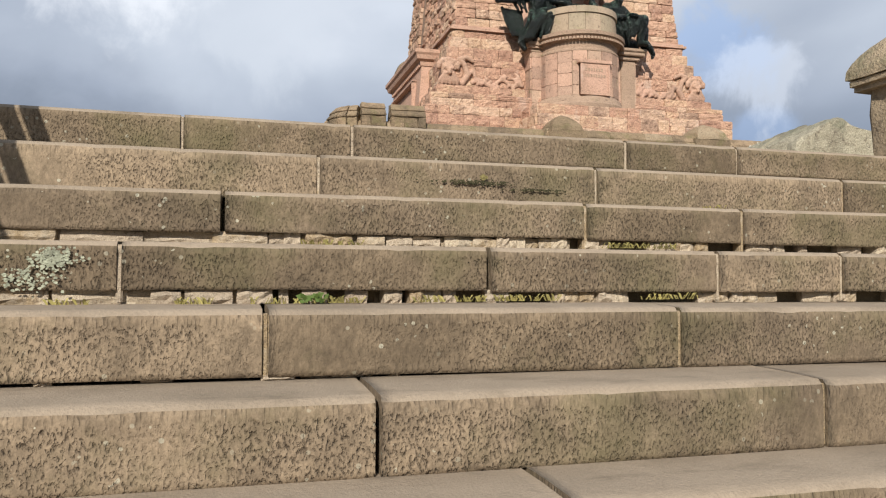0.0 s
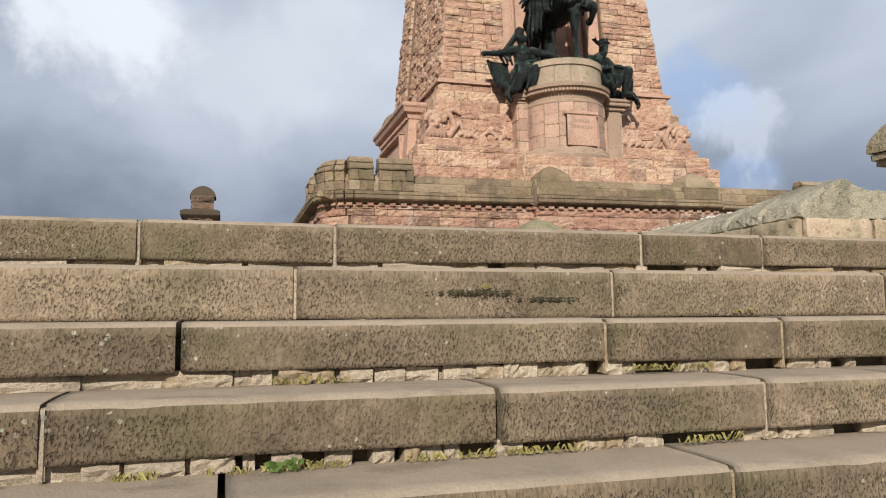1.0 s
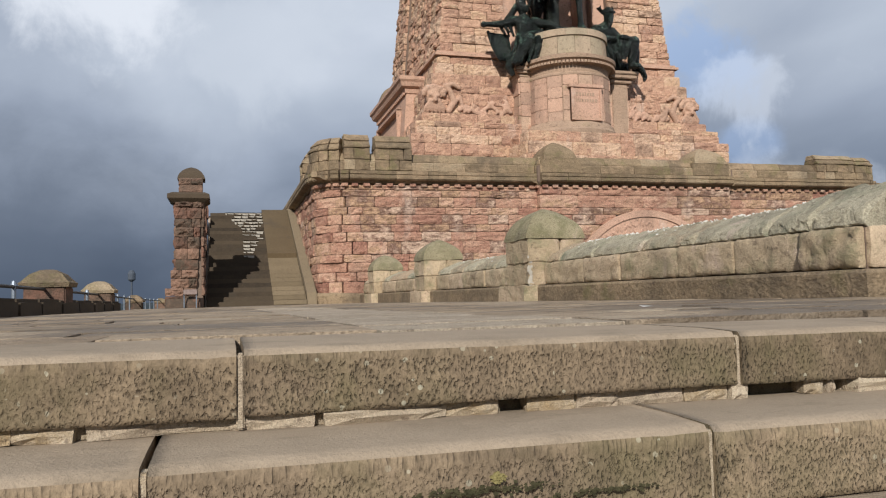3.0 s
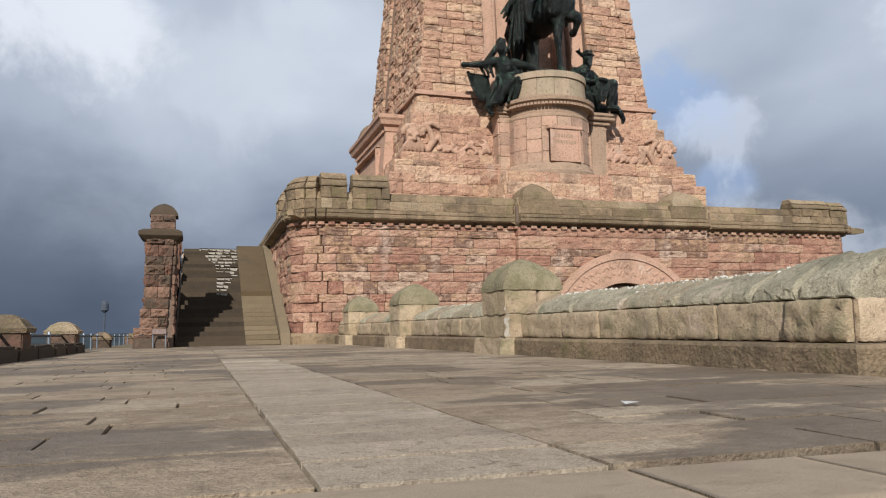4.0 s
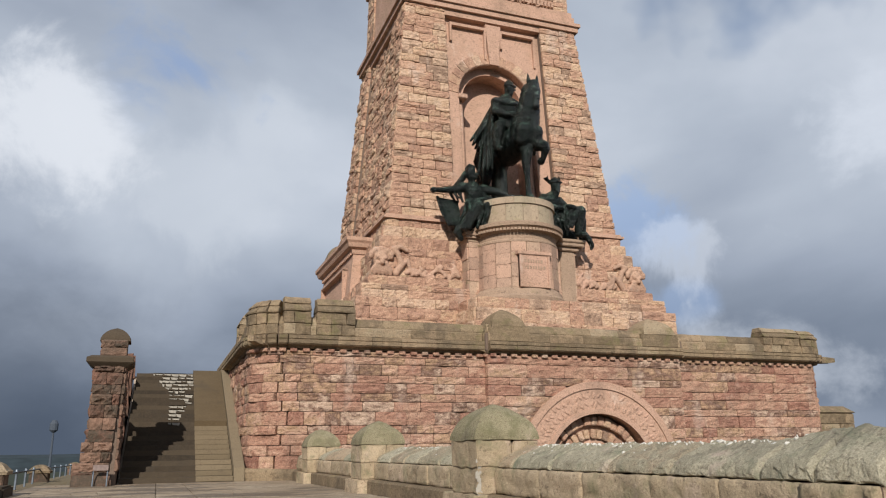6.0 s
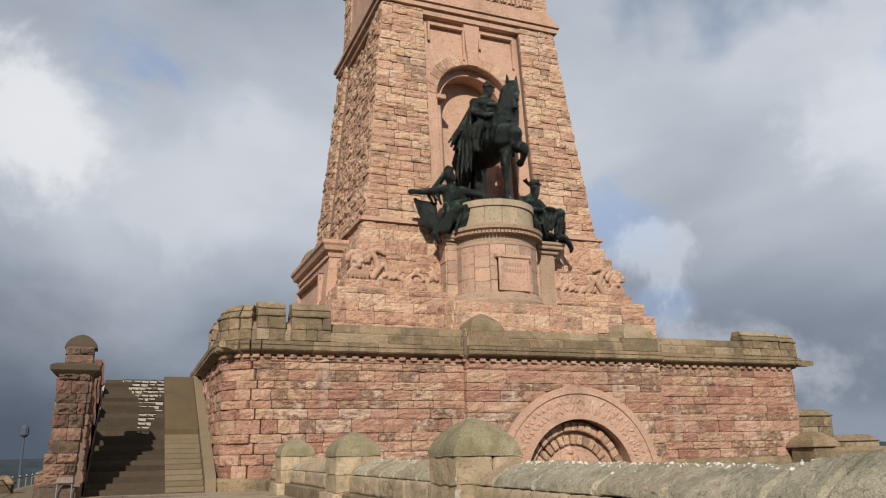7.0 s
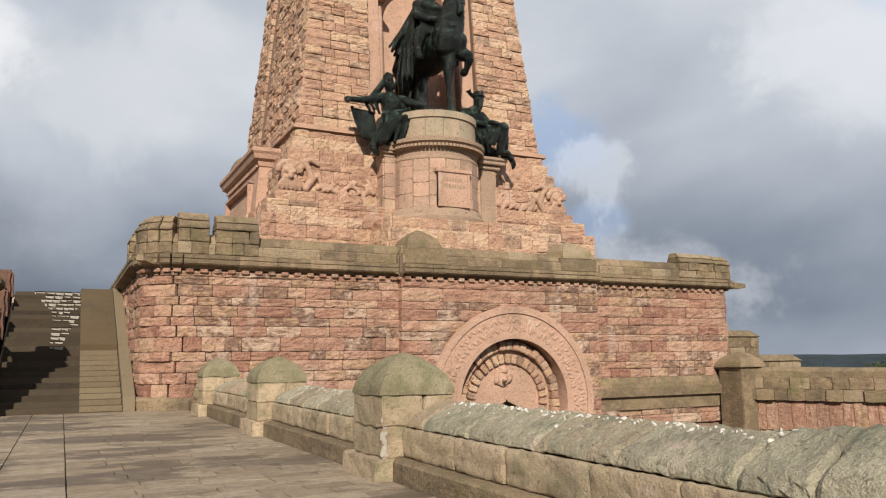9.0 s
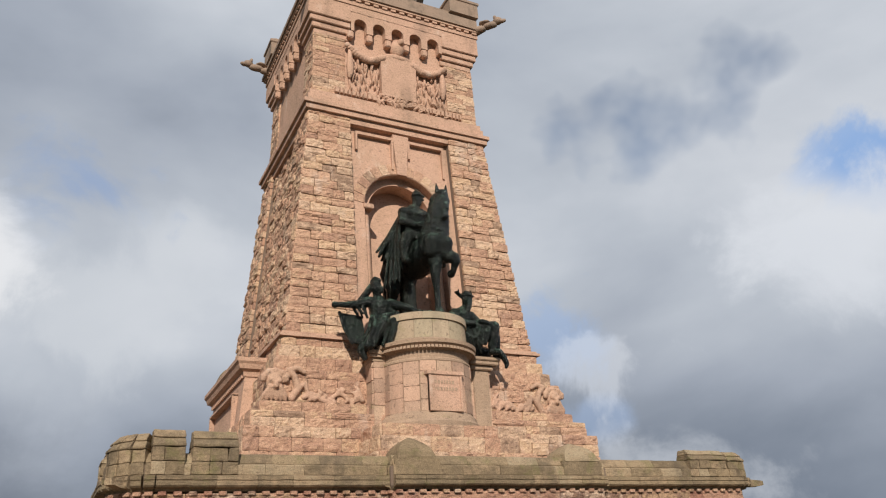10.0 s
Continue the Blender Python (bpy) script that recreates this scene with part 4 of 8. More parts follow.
def coping(par, a, b, across):
    bm = bmesh.new()
    n = max(4, int((b - a) / 0.045))
    prof = [(0.0, 0.535), (-0.012, 0.545), (-0.005, 0.58), (0.015, 0.62), (0.05, 0.655), (0.11, 0.69), (0.18, 0.72), (0.25, 0.75), (0.32, 0.78), (0.40, 0.81), (0.46, 0.832), (0.52, 0.845), (0.58, 0.84), (0.72, 0.81), (0.95, 0.76), (1.3, 0.69), (1.9, 0.63), (1.9, 0.56)]
    rows = []
    for i in range(n + 1):
        t = a + (b - a) * i / n
        e = 0.022 if i in (0, n) else 0
        row = []
        for o, z in prof:
            z = 0.535 + (z - 0.535) * (1.28 if across else 1.0 + 0.28 * min(1.0, max(0.0, (8.4 - t) / 0.9)))
            j = noise.noise(Vector((t * 4.0, o * 3, z * 6.0 + a))) * 0.03 + noise.noise(Vector((t * 9.0, o * 9, z * 15.0 + a))) * 0.034 + noise.noise(Vector((t * 27.0, o * 23, z * 33.0))) * 0.02
            j *= 0.3 if z < 0.56 else 1.0
            off = 6.36 + o + j + (e if o < 0.3 else -e)
            if across:
                row.append(bm.verts.new((t, 6.86 + o + j + (e if o < 0.3 else -e), z - e + j * 0.9)))
            else:
                row.append(bm.verts.new((off, t, z - e + j * 0.9)))
        rows.append(row)
    for r, s in zip(rows, rows[1:]):
        for i in range(len(prof)):
            k = (i + 1) % len(prof)
            bm.faces.new((r[i], r[k], s[k], s[i]) if not across else (r[i], s[i], s[k], r[k]))
    bm.faces.new(rows[0][::-1] if not across else rows[0])
    bm.faces.new(rows[-1] if not across else rows[-1][::-1])
    bmesh.ops.recalc_face_normals(bm, faces=bm.faces[:])
    part("coping_stone", bm, m_coping, par)


parapet()

# ---- the monument's terrace wall (podium) ----
WALL_Y, BAY_Y = 30.2, 29.9
ARCH_X, ARCH_Z, ARCH_R, ARCH_IN = 18.3, -0.33, 3.65, 2.43
red_meshes = stone_set(m_red, 26, 1100, 0.42)
bay_meshes = stone_set(m_red, 24, 1150, 0.16)


def corner_arc(cx, cy, r, a0, a1, n):
    return [(cx + r * math.cos(radians(a0 + (a1 - a0) * i / n)), cy + r * math.sin(radians(a0 + (a1 - a0) * i / n))) for i in range(n + 1)]


CORNER_X = 30.15
FRONT_PATH = [(4.6, 46.0), *corner_arc(5.8, WALL_Y + 1.2, 1.2, 180, 270, 6), (13.5, WALL_Y), (13.5, BAY_Y), (22.5, BAY_Y), (22.5, WALL_Y), (CORNER_X, WALL_Y), *corner_arc(CORNER_X, WALL_Y + 0.6, 0.6, -90, 0, 4)[1:], (CORNER_X + 0.6, 46.0)]


def podium():
    pod = empty("podium", (17, 31, 0), "massive podium wall of red rock-faced sandstone courses with an olive cornice", "wall", kind="structure")
    bm = bmesh.new()
    pts = [(4.75, 46.0), *corner_arc(5.8, WALL_Y + 1.2, 0.97, 180, 270, 8), (13.6, WALL_Y + 0.12), (13.6, WALL_Y + 0.75), (23, WALL_Y + 0.75), (23, WALL_Y + 0.12), (CORNER_X, WALL_Y + 0.12), (CORNER_X + 0.5, WALL_Y + 0.7), (CORNER_X + 0.5, 46.0)]
    prism(bm, [[(x, y, -10) for x, y in pts], [(x, y, 5.1) for x, y in pts]])
    part("wall_core", bm, m_pink_joint, pod)
    st = Courses(pod, red_meshes, m_red_many, "stone", 296)

    def arch_gap(cx):
        def holes(z):
            q = (ARCH_R - 0.06) ** 2 - (z - ARCH_Z) ** 2
            if z < ARCH_Z:
                q = (ARCH_R - 0.06) ** 2
            return [(cx - math.sqrt(q), cx + math.sqrt(q))] if q > 0 else []
        return holes

    H, L = (0.27, 0.58), (0.7, 1.7)
    st.lay_along([(4.7, 35.0), *corner_arc(5.8, WALL_Y + 1.2, 1.08, 180, 270, 10), (13.55, WALL_Y + 0.12)], -0.35, 4.34, H, (0.5, 1.3), 0.16, 0.018)
    st.meshes = bay_meshes
    st.lay(face_frame(13.5, BAY_Y + 0.45, 0), lambda z: (0.0, 9.0), -1.2, 4.34, H, L, 0.50, 0.018, arch_gap(ARCH_X - 13.5))
    st.meshes = red_meshes
    st.lay(face_frame(22.5, WALL_Y + 0.12, 0), lambda z: (0.0, 7.65), -1.6, 4.34, H, L, 0.16, 0.018)
    st.lay(face_frame(CORNER_X, WALL_Y + 0.1, 0, 45), lambda z: (0.0, 0.85), -1.6, 4.34, H, (0.3, 0.6), 0.14)
    st.lay(face_frame(4.7, 44.0, 0, -90), lambda z: (0.0, 9.0), 0.0, 4.34, H, L, 0.14)
    st.close()
    # moulded cornice, parapet course and weathered coping, stone by stone
    slab = [(-0.3, 4.39), (0.05, 4.39), (0.10, 4.46), (0.26, 4.50), (0.32, 4.55), (0.32, 4.65), (0.285, 4.665), (0.285, 4.70), (0.32, 4.715), (0.32, 4.83), (0.14, 4.87), (-0.3, 4.87)]
    course = [(-0.5, 4.874), (0.135, 4.874), (0.145, 4.90), (0.145, 5.17), (0.11, 5.215), (-0.5, 5.215)]
    coping_prof = [(-0.55, 5.219), (0.06, 5.219), (0.075, 5.25), (0.06, 5.30), (-0.05, 5.50), (-0.14, 5.57), (-0.55, 5.58)]
    for name, prof, lo, hi in (("cornice_stone", slab, 1.0, 1.9), ("parapet_stone", course, 0.9, 1.8), ("coping_stone", coping_prof, 1.1, 2.0)):
        for a, b in zip(FRONT_PATH, FRONT_PATH[1:]):
            a, b = Vector(a), Vector(b)
            d, run = (b - a).normalized(), (b - a).length
            u = 0.0
            while u < run - 0.01:
                w = rng.uniform(lo, hi)
                if run - u - w < lo * 0.6 or run < 1.6:
                    w = run - u
                bend = run < 0.7 and name != "coping_stone"
                p0, p1 = a + d * (u + (0.0 if bend else 0.006)), a + d * (u + w - (0.0 if bend else 0.006))
                bm = bmesh.new()
                sweep(bm, prof, [(p0.x, p0.y), (p1.x, p1.y)])
                bmesh.ops.subdivide_edges(bm, edges=[e for e in bm.edges if e.calc_length() > 0.6], cuts=5)
                roughen(bm, 0.016, 3.0, u)
                part(name, bm, m_olive, pod)
                u += w
    # darker filling behind the cornice joints
    bm = bmesh.new()
    sweep(bm, [(-0.5, 4.38), (0.02, 4.40), (0.10, 4.52), (0.10, 5.15), (0.0, 5.2), (-0.2, 5.45), (-0.5, 5.5)], FRONT_PATH)
    part("cornice_core", bm, m_joint, pod)
    # dentils under the cornice
    db = bmesh.new()
    box(db, -0.12, 0.12, -0.11, 0.1, 0.0, 0.12, 0.012)
    dm = mesh_from(db, "dentil", m_red)
    for a, b in zip(FRONT_PATH, FRONT_PATH[1:]):
        d = Vector(b) - Vector(a)
        if d.length < 0.25 or a[1] > 40 or b[1] > 40:
            continue
        n = max(1, round(d.length / 0.44))
        for i in range(n):
            p = Vector(a) + d * ((i + 0.5) / n)
            ob = new("dentil", dm)
            ob.parent = pod
            ob.matrix_parent_inverse = Matrix.Translation(-pod.location)
            ob.matrix_basis = pose(p.x, p.y, 4.27, 0, 0, math.degrees(math.atan2(d.y, d.x)))
    # rough footing at the corner, olive ledge beside the arch
    bm = bmesh.new()
    sweep(bm, [(-0.3, -0.6), (0.20, -0.6), (0.20, 0.12), (0.12, 0.22), (-0.3, 0.25)], [(4.6, 34.0), *corner_arc(5.8, WALL_Y + 1.2, 1.2, 180, 270, 5), (6.7, WALL_Y)])
    bmesh.ops.subdivide_edges(bm, edges=bm.edges[:], cuts=4, use_grid_fill=True)
    roughen(bm, 0.07, 2.2)
    part("footing", bm, m_olive_band, pod, "rough rubble footing")
    bm = bmesh.new()
    sweep(bm, [(-0.2, -0.9), (0.1, -0.9), (0.12, -0.40), (0.30, -0.34), (0.34, 0.02), (0.22, 0.05), (0.20, 0.22), (0.04, 0.46), (-0.2, 0.46)], [(22.0, WALL_Y), (CORNER_X - 0.2, WALL_Y)])
    part("ledge", bm, m_olive_band, pod, "projecting olive stone ledge")
    return pod


def merlon(parent, pts_front, depth, z0, z1):
    """A battlement of squared blocks in two courses under a sloped two-part coping; pts_front runs along the wall's face."""
    mid = [(Vector(p) + Vector(q)) / 2 for p, q in zip(pts_front, pts_front[1:])]
    ob = empty("merlon", (mid[0].x, mid[0].y, z0), "weathered olive sandstone battlement of squared blocks on the podium", "merlon", "battlements of the podium")
    r = random.Random(int(z1 * 100 + mid[0].x * 10))
    h = z1 - z0
    for a, b in zip(pts_front, pts_front[1:]):
        a, b = Vector(a), Vector(b)
        l = (b - a).length
        m = face_frame(a.x, a.y, 0, math.degrees(math.atan2(b.y - a.y, b.x - a.x)))

        def stone_at(name, u0, u1, rings):
            bm = bmesh.new()
            prism(bm, [[(u0, yf, z), (u1, yf, z), (u1, yb, z), (u0, yb, z)] for yf, yb, z in rings])
            bmesh.ops.bevel(bm, geom=bm.edges[:], offset=0.018, segments=1, affect="EDGES")
            bmesh.ops.subdivide_edges(bm, edges=[e for e in bm.edges if e.calc_length() > 0.25], cuts=3, use_grid_fill=True)
            roughen(bm, 0.03, 4.0, u0 + z0 + a.x)
            bm.transform(m)
            part(name, bm, m_olive, ob)

        for c0, c1 in ((0.0, 0.29), (0.295, 0.60)):
            u = 0.0
            while u < l - 0.02:
                w = r.uniform(0.34, 0.62)
                if l - u - w < 0.25:
                    w = l - u
                out = r.uniform(-0.03, 0.03) - 0.15
                stone_at("block", u + 0.006, u + w - 0.006, [(out - 0.04, depth, z0 + h * c0), (out - 0.04, depth, z0 + h * c1 - 0.008)])
                u += w
        stone_at("coping_stone", 0.004, l - 0.004, [(-0.22, depth + 0.05, z0 + h * 0.605), (-0.23, depth + 0.05, z0 + h * 0.66), (-0.08, depth, z0 + h * 0.80)])
        stone_at("ridge_stone", 0.02, l - 0.02, [(-0.11, depth, z0 + h * 0.805), (-0.11, depth, z0 + h * 0.84), (0.10, depth - 0.1, z1)])
    return ob


def arch():
    ob = empty("blind_arch", (ARCH_X, BAY_Y, 0), "carved round blind arch of pink sandstone in the podium wall", "arch")
    bm = bmesh.new()
    y = BAY_Y

    def ring_band(bm, r0, r1, yf, yb, a0=-25.0, a1=205.0, n=48):
        rows = []
        for i in range(n + 1):
            a = radians(a0 + (a1 - a0) * i / n)
            c, s = math.cos(a), math.sin(a)
            rows.append([bm.verts.new((ARCH_X + r * c, yy, ARCH_Z + r * s)) for r, yy in ((r0, yf), (r1, yf), (r1, yb), (r0, yb))])
        for p, q in zip(rows, rows[1:]):
            for k in range(4):
                bm.faces.new((p[k], p[(k + 1) % 4], q[(k + 1) % 4], q[k]))
        bm.faces.new(rows[0][::-1])
        bm.faces.new(rows[-1])

    ring_band(bm, ARCH_IN + 0.18, ARCH_R - 0.2, y - 0.05, y + 0.6)
    bmesh.ops.recalc_face_normals(bm, faces=bm.faces[:])
    part("archivolt", bm, m_smooth, ob, "broad smooth archivolt")
    bm = bmesh.new()
    ring_band(bm, ARCH_R - 0.22, ARCH_R + 0.06, y - 0.11, y + 0.5)
    bmesh.ops.recalc_face_normals(bm, faces=bm.faces[:])
    part("outer_moulding", bm, m_smooth, ob)
    bm = bmesh.new()
    ring_band(bm, ARCH_IN, ARCH_IN + 0.2, y - 0.09, y + 0.7)
    bmesh.ops.recalc_face_normals(bm, faces=bm.faces[:])
    part("inner_moulding", bm, m_smooth, ob)
    # shallow carved leaves round the archivolt
    bm = bmesh.new()
    for i in range(54):
        a = radians(-20 + 220 * i / 53)
        for rr in (2.85, 3.18):
            r = rr + rng.uniform(-0.08, 0.08)
            a2 = a + rng.uniform(-0.03, 0.03)
            m = Matrix.Translation((ARCH_X + r * math.cos(a2), y - 0.05, ARCH_Z + r * math.sin(a2))) @ Matrix.Rotation(-a2 + rng.uniform(-0.9, 0.9), 4, "Y") @ Matrix.Diagonal((0.16, 0.045, 0.07, 1))
            bmesh.ops.create_icosphere(bm, subdivisions=1, radius=1, matrix=m)
    tagged(part("carved_foliage", bm, m_smooth, ob, "shallow carved foliage"), kind="stuff")
    # recessed tympanum with rows of radiating stones
    bm = bmesh.new()
    ring_band(bm, 0.05, ARCH_IN + 0.1, y + 0.62, y + 0.75)
    bmesh.ops.recalc_face_normals(bm, faces=bm.faces[:])
    part("tympanum", bm, m_smooth, ob)
    wedge = bmesh.new()
    box(wedge, -0.5, 0.5, -1, 0, -0.5, 0.5, 0.08)
    wm = mesh_from(wedge, "wedge_stone", m_tower)
    for r, cnt, h, d in ((2.16, 25, 0.34, 0.34), (1.66, 21, 0.36, 0.2)):
        for i in range(cnt):
            a = radians(-12 + 204 * i / (cnt - 1))
            w = ob_piece(ob, "wedge_stone", wm)
            w.matrix_basis = Matrix.Translation((ARCH_X + r * math.cos(a), y + 0.64, ARCH_Z + r * math.sin(a))) @ Matrix.Rotation(-a + math.pi / 2 + rng.uniform(-0.05, 0.05), 4, "Y") @ Matrix.Diagonal((r * 0.135, d * rng.uniform(0.7, 1.1), h, 1))
    bm = bmesh.new()
    for p, q in (((0, 0.1, 0), (0.34, 0.10, 0.34)), ((0.05, 0.02, -0.02), (0.12, 0.10, 0.12)), ((0.24, 0.08, 0.1), (0.16, 0.1, 0.32)), ((-0.24, 0.08, 0.1), (0.16, 0.1, 0.32)), ((0, -0.12, -0.08), (0.09, 0.14, 0.07)), ((0, 0.08, 0.3), (0.26, 0.12, 0.16))):
        bmesh.ops.create_icosphere(bm, subdivisions=2, radius=1, matrix=Matrix.Translation((ARCH_X - 0.2 + p[0], y + 0.5 + p[1], 0.55 + p[2])) @ Matrix.Diagonal((*q, 1)))
    roughen(bm, 0.12, 3.5)
    part("carved_boss", bm, m_smooth, ob, "worn carved boss", True)
    return ob


def ob_piece(parent, name, me):
    ob = new(name, me)
    ob.parent = parent
    ob.matrix_parent_inverse = Matrix.Translation(-parent.location)
    return ob


pod = podium()
merlon(pod, corner_arc(5.8, WALL_Y + 1.2, 1.2, 178, 256, 4), 0.55, 4.88, 6.16)
merlon(pod, [(5.62, WALL_Y), (6.62, WALL_Y)], 0.6, 4.88, 6.29)
merlon(pod, [(6.82, WALL_Y - 0.02), (8.25, WALL_Y - 0.02)], 0.6, 4.88, 6.27)
merlon(pod, [(4.6, 34.6), (4.6, 33.4)], 0.6, 4.88, 6.2)
merlon(pod, [(27.3, WALL_Y - 0.02), (29.4, WALL_Y - 0.02)], 0.6, 4.88, 6.02)
merlon(pod, [(29.5, WALL_Y), *corner_arc(CORNER_X, WALL_Y + 0.6, 0.6, -90, 0, 3)], 0.5, 4.88, 5.98)
for x0, x1, top in ((13.55, 15.3, 6.22), (20.55, 22.4, 6.15)):
    t = empty("domed_block", ((x0 + x1) / 2, BAY_Y, 5), "squat sandstone block with a domed top on the podium cornice", "finial", "domed blocks of the podium")
    bm = bmesh.new()
    box(bm, x0, x1, BAY_Y - 0.17, BAY_Y + 1.3, 4.86, 5.42, 0.03)
    part("block", bm, m_olive, t)
    bm = bmesh.new()
    dome(bm, (x0 + x1) / 2, BAY_Y + 0.62, (x1 - x0) / 2 - 0.14, 5.41, top + 0.04, 0.1, 8)
    bmesh.ops.subdivide_edges(bm, edges=bm.edges[:], cuts=1, use_grid_fill=True)
    roughen(bm, 0.03, 2.0)
    part("dome", bm, m_olive, t)
arch()


def spout(x, y, z, yaw, l, label):
    bm = bmesh.new()
    prism(bm, [[(-0.18, 0, -0.14), (0.18, 0, -0.14), (0.18, 0, 0.2), (-0.18, 0, 0.2)], [(-0.15, -l * 0.7, -0.1), (0.15, -l * 0.7, -0.1), (0.15, -l * 0.7, 0.16), (-0.15, -l * 0.7, 0.16)], [(-0.13, -l, -0.05), (0.13, -l, -0.05), (0.13, -l, 0.14), (-0.13, -l, 0.14)]])
    bmesh.ops.subdivide_edges(bm, edges=bm.edges[:], cuts=3, use_grid_fill=True)
    roughen(bm, 0.03, 5, x)
    ob = part("water_spout", bm, m_olive)
    ob.matrix_basis = pose(x, y, z, 0, 0, yaw)
    tagged(ob, label, "spout", "water spouts")


spout(5.0, 30.5, 4.62, -45, 0.75, "short stone water spout on the podium cornice")
spout(30.6, 30.35, 4.60, 90, 1.05, "long stone water spout on the podium cornice")
# ---- the tower ----
TX, TY, T_LEAN = 17.07, 41.2, 0.0935
DEEP, SHIFT = 0.90, -0.67
m_dark_top = stone("weathered_top", [(0.0, (0.24, 0.18, 0.14)), (0.5, (0.32, 0.23, 0.175)), (1.0, (0.20, 0.16, 0.125))], "noise", 0.3, 0.1, bump=0.02, dark=0.5)


def half_at(z):
    return 6.13 - T_LEAN * (z - 11.34)


tower_meshes = stone_set(m_tower, 28, 1200, 0.46)


def tower():
    tw = empty("tower", (TX, TY, 5), "tall tapering tower of pink rock-faced sandstone with a round-arched niche", "tower", kind="")
    # stepped base
    bm = bmesh.new()
    for z0, z1, h in ((4.6, 5.75, 8.15), (5.75, 7.1, 8.05), (7.1, 7.75, 7.7), (7.75, 8.2, 7.3), (8.2, 9.6, 6.95), (9.6, 10.2, 6.68), (10.2, 10.75, 6.45), (10.75, 11.15, 6.25)):
        prism(bm, [square(TX, TY, h - 0.1, z0), square(TX, TY, h - 0.12, z1)])
    part("base_core", bm, m_joint, tw)
    st = Courses(tw, tower_meshes, m_tower_many, "stone", 60, "base_stonework")
    for z0, z1, h in ((5.0, 5.75, 8.15), (5.75, 7.1, 8.05), (7.1, 7.75, 7.7), (7.75, 8.2, 7.3), (8.2, 9.6, 6.95), (9.6, 10.2, 6.68), (10.2, 10.75, 6.45), (10.75, 11.15, 6.25)):
        for yaw, ox, oy in ((0, TX - h, TY - h + 0.1), (-90, TX - h + 0.1, TY + h)):
            st.lay(face_frame(ox, oy, 0, yaw), lambda z, h=h: (0.0, 2 * h), z0, z1, (0.36, 0.56), (0.5, 1.3), 0.16)
    st.close()
    bm = bmesh.new()
    for h, z0, z1 in ((6.42, 11.15, 11.27), (6.30, 11.27, 11.38)):
        prism(bm, [square(TX, TY, h, z0), square(TX, TY, h, z1)])
    part("base_band", bm, m_smooth, tw)
    # shaft: back mass, corner piers either side of the niche panel, and the walls
    za, zb = 11.3, 23.4
    bm = bmesh.new()
    ha, hb = half_at(za) - 0.12, half_at(zb) - 0.12
    deep = 2.2
    ya, yb = TY - ha, TY - hb
    prism(bm, [[(TX - ha + 0.5, ya + deep, za), (TX + ha, ya + deep, za), (TX + ha, TY + ha, za), (TX - ha + 0.5, TY + ha, za)],
               [(TX - hb + 0.5, yb + deep, zb), (TX + hb, yb + deep, zb), (TX + hb, TY + hb, zb), (TX - hb + 0.5, TY + hb, zb)]])
    for s in (-1, 1):
        e = 2.82
        prism(bm, [[(TX + s * e, ya, za), (TX + s * ha, ya, za), (TX + s * ha, ya + deep + 0.3, za), (TX + s * e, ya + deep + 0.3, za)],
                   [(TX + s * e, yb, zb), (TX + s * hb, yb, zb), (TX + s * hb, yb + deep + 0.3, zb), (TX + s * e, yb + deep + 0.3, zb)]])
    # back pier of the left face
    prism(bm, [[(TX - ha, TY + 2.8, za), (TX - ha + 1, TY + 2.8, za), (TX - ha + 1, TY + ha, za), (TX - ha, TY + ha, za)],
               [(TX - hb, TY + 2.8, zb), (TX - hb + 1, TY + 2.8, zb), (TX - hb + 1, TY + hb, zb), (TX - hb, TY + hb, zb)]])
    prism(bm, [[(TX - ha, ya, za), (TX - ha + 1, ya, za), (TX - ha + 1, TY - 2.8, za), (TX - ha, TY - 2.8, za)],
               [(TX - hb, yb, zb), (TX - hb + 1, yb, zb), (TX - hb + 1, TY - 2.8, zb), (TX - hb, TY - 2.8, zb)]])
    bmesh.ops.recalc_face_normals(bm, faces=bm.faces[:])
    part("shaft_core", bm, m_joint, tw)
    st = Courses(tw, tower_meshes, m_tower_many, "stone", 230, "shaft_stonework")
    lean = math.atan(T_LEAN)
    k = math.cos(lean)
    f0 = face_frame(TX, TY - half_at(za) + 0.12, za, 0, lean)
    H, L = (0.30, 0.50), (0.5, 1.2)
    for s in (-1, 1):
        st.lay(f0, lambda z, s=s: (-half_at(za + z), -2.80) if s < 0 else (2.80, half_at(za + z)), 0.08, (zb - za) / k, H, L, 0.20, 0.03)
    f1 = face_frame(TX - half_at(za) + 0.12, TY, za, -90, lean)
    for s in (-1, 1):
        st.lay(f1, lambda z, s=s: (-half_at(za + z), -2.80) if s < 0 else (2.80, half_at(za + z)), 0.08, (zb - za) / k, H, L, 0.20, 0.03)
    st.lay(face_frame(TX - half_at(za) + 0.38, TY, za, -90, lean), lambda z: (-2.82, 2.82), 0.08, (zb - za) / k, H, L, 0.20, 0.03)
    st.close()
    # niche wall in the recessed panel, with the arched opening
    R, zs, x0, x1, top = 2.1, 18.55, -2.82, 2.82, 23.1

    def yf(z, d):
        return TY - half_at(z) + d

    bm = bmesh.new()
    outer, inner = [], []
    N = 24
    for i in range(N + 1):
        a = math.pi * i / N
        inner.append((R * math.cos(a), zs + R * math.sin(a)))
        t = i / N
        if t < 0.25:
            outer.append((x1, zs + (top - zs) * t / 0.25))
        elif t <= 0.75:
            outer.append((x1 + (x0 - x1) * (t - 0.25) / 0.5, top))
        else:
            outer.append((x0, top - (top - zs) * (t - 0.75) / 0.25))
    inner = [(R, 11.4)] + inner + [(-R, 11.4)]
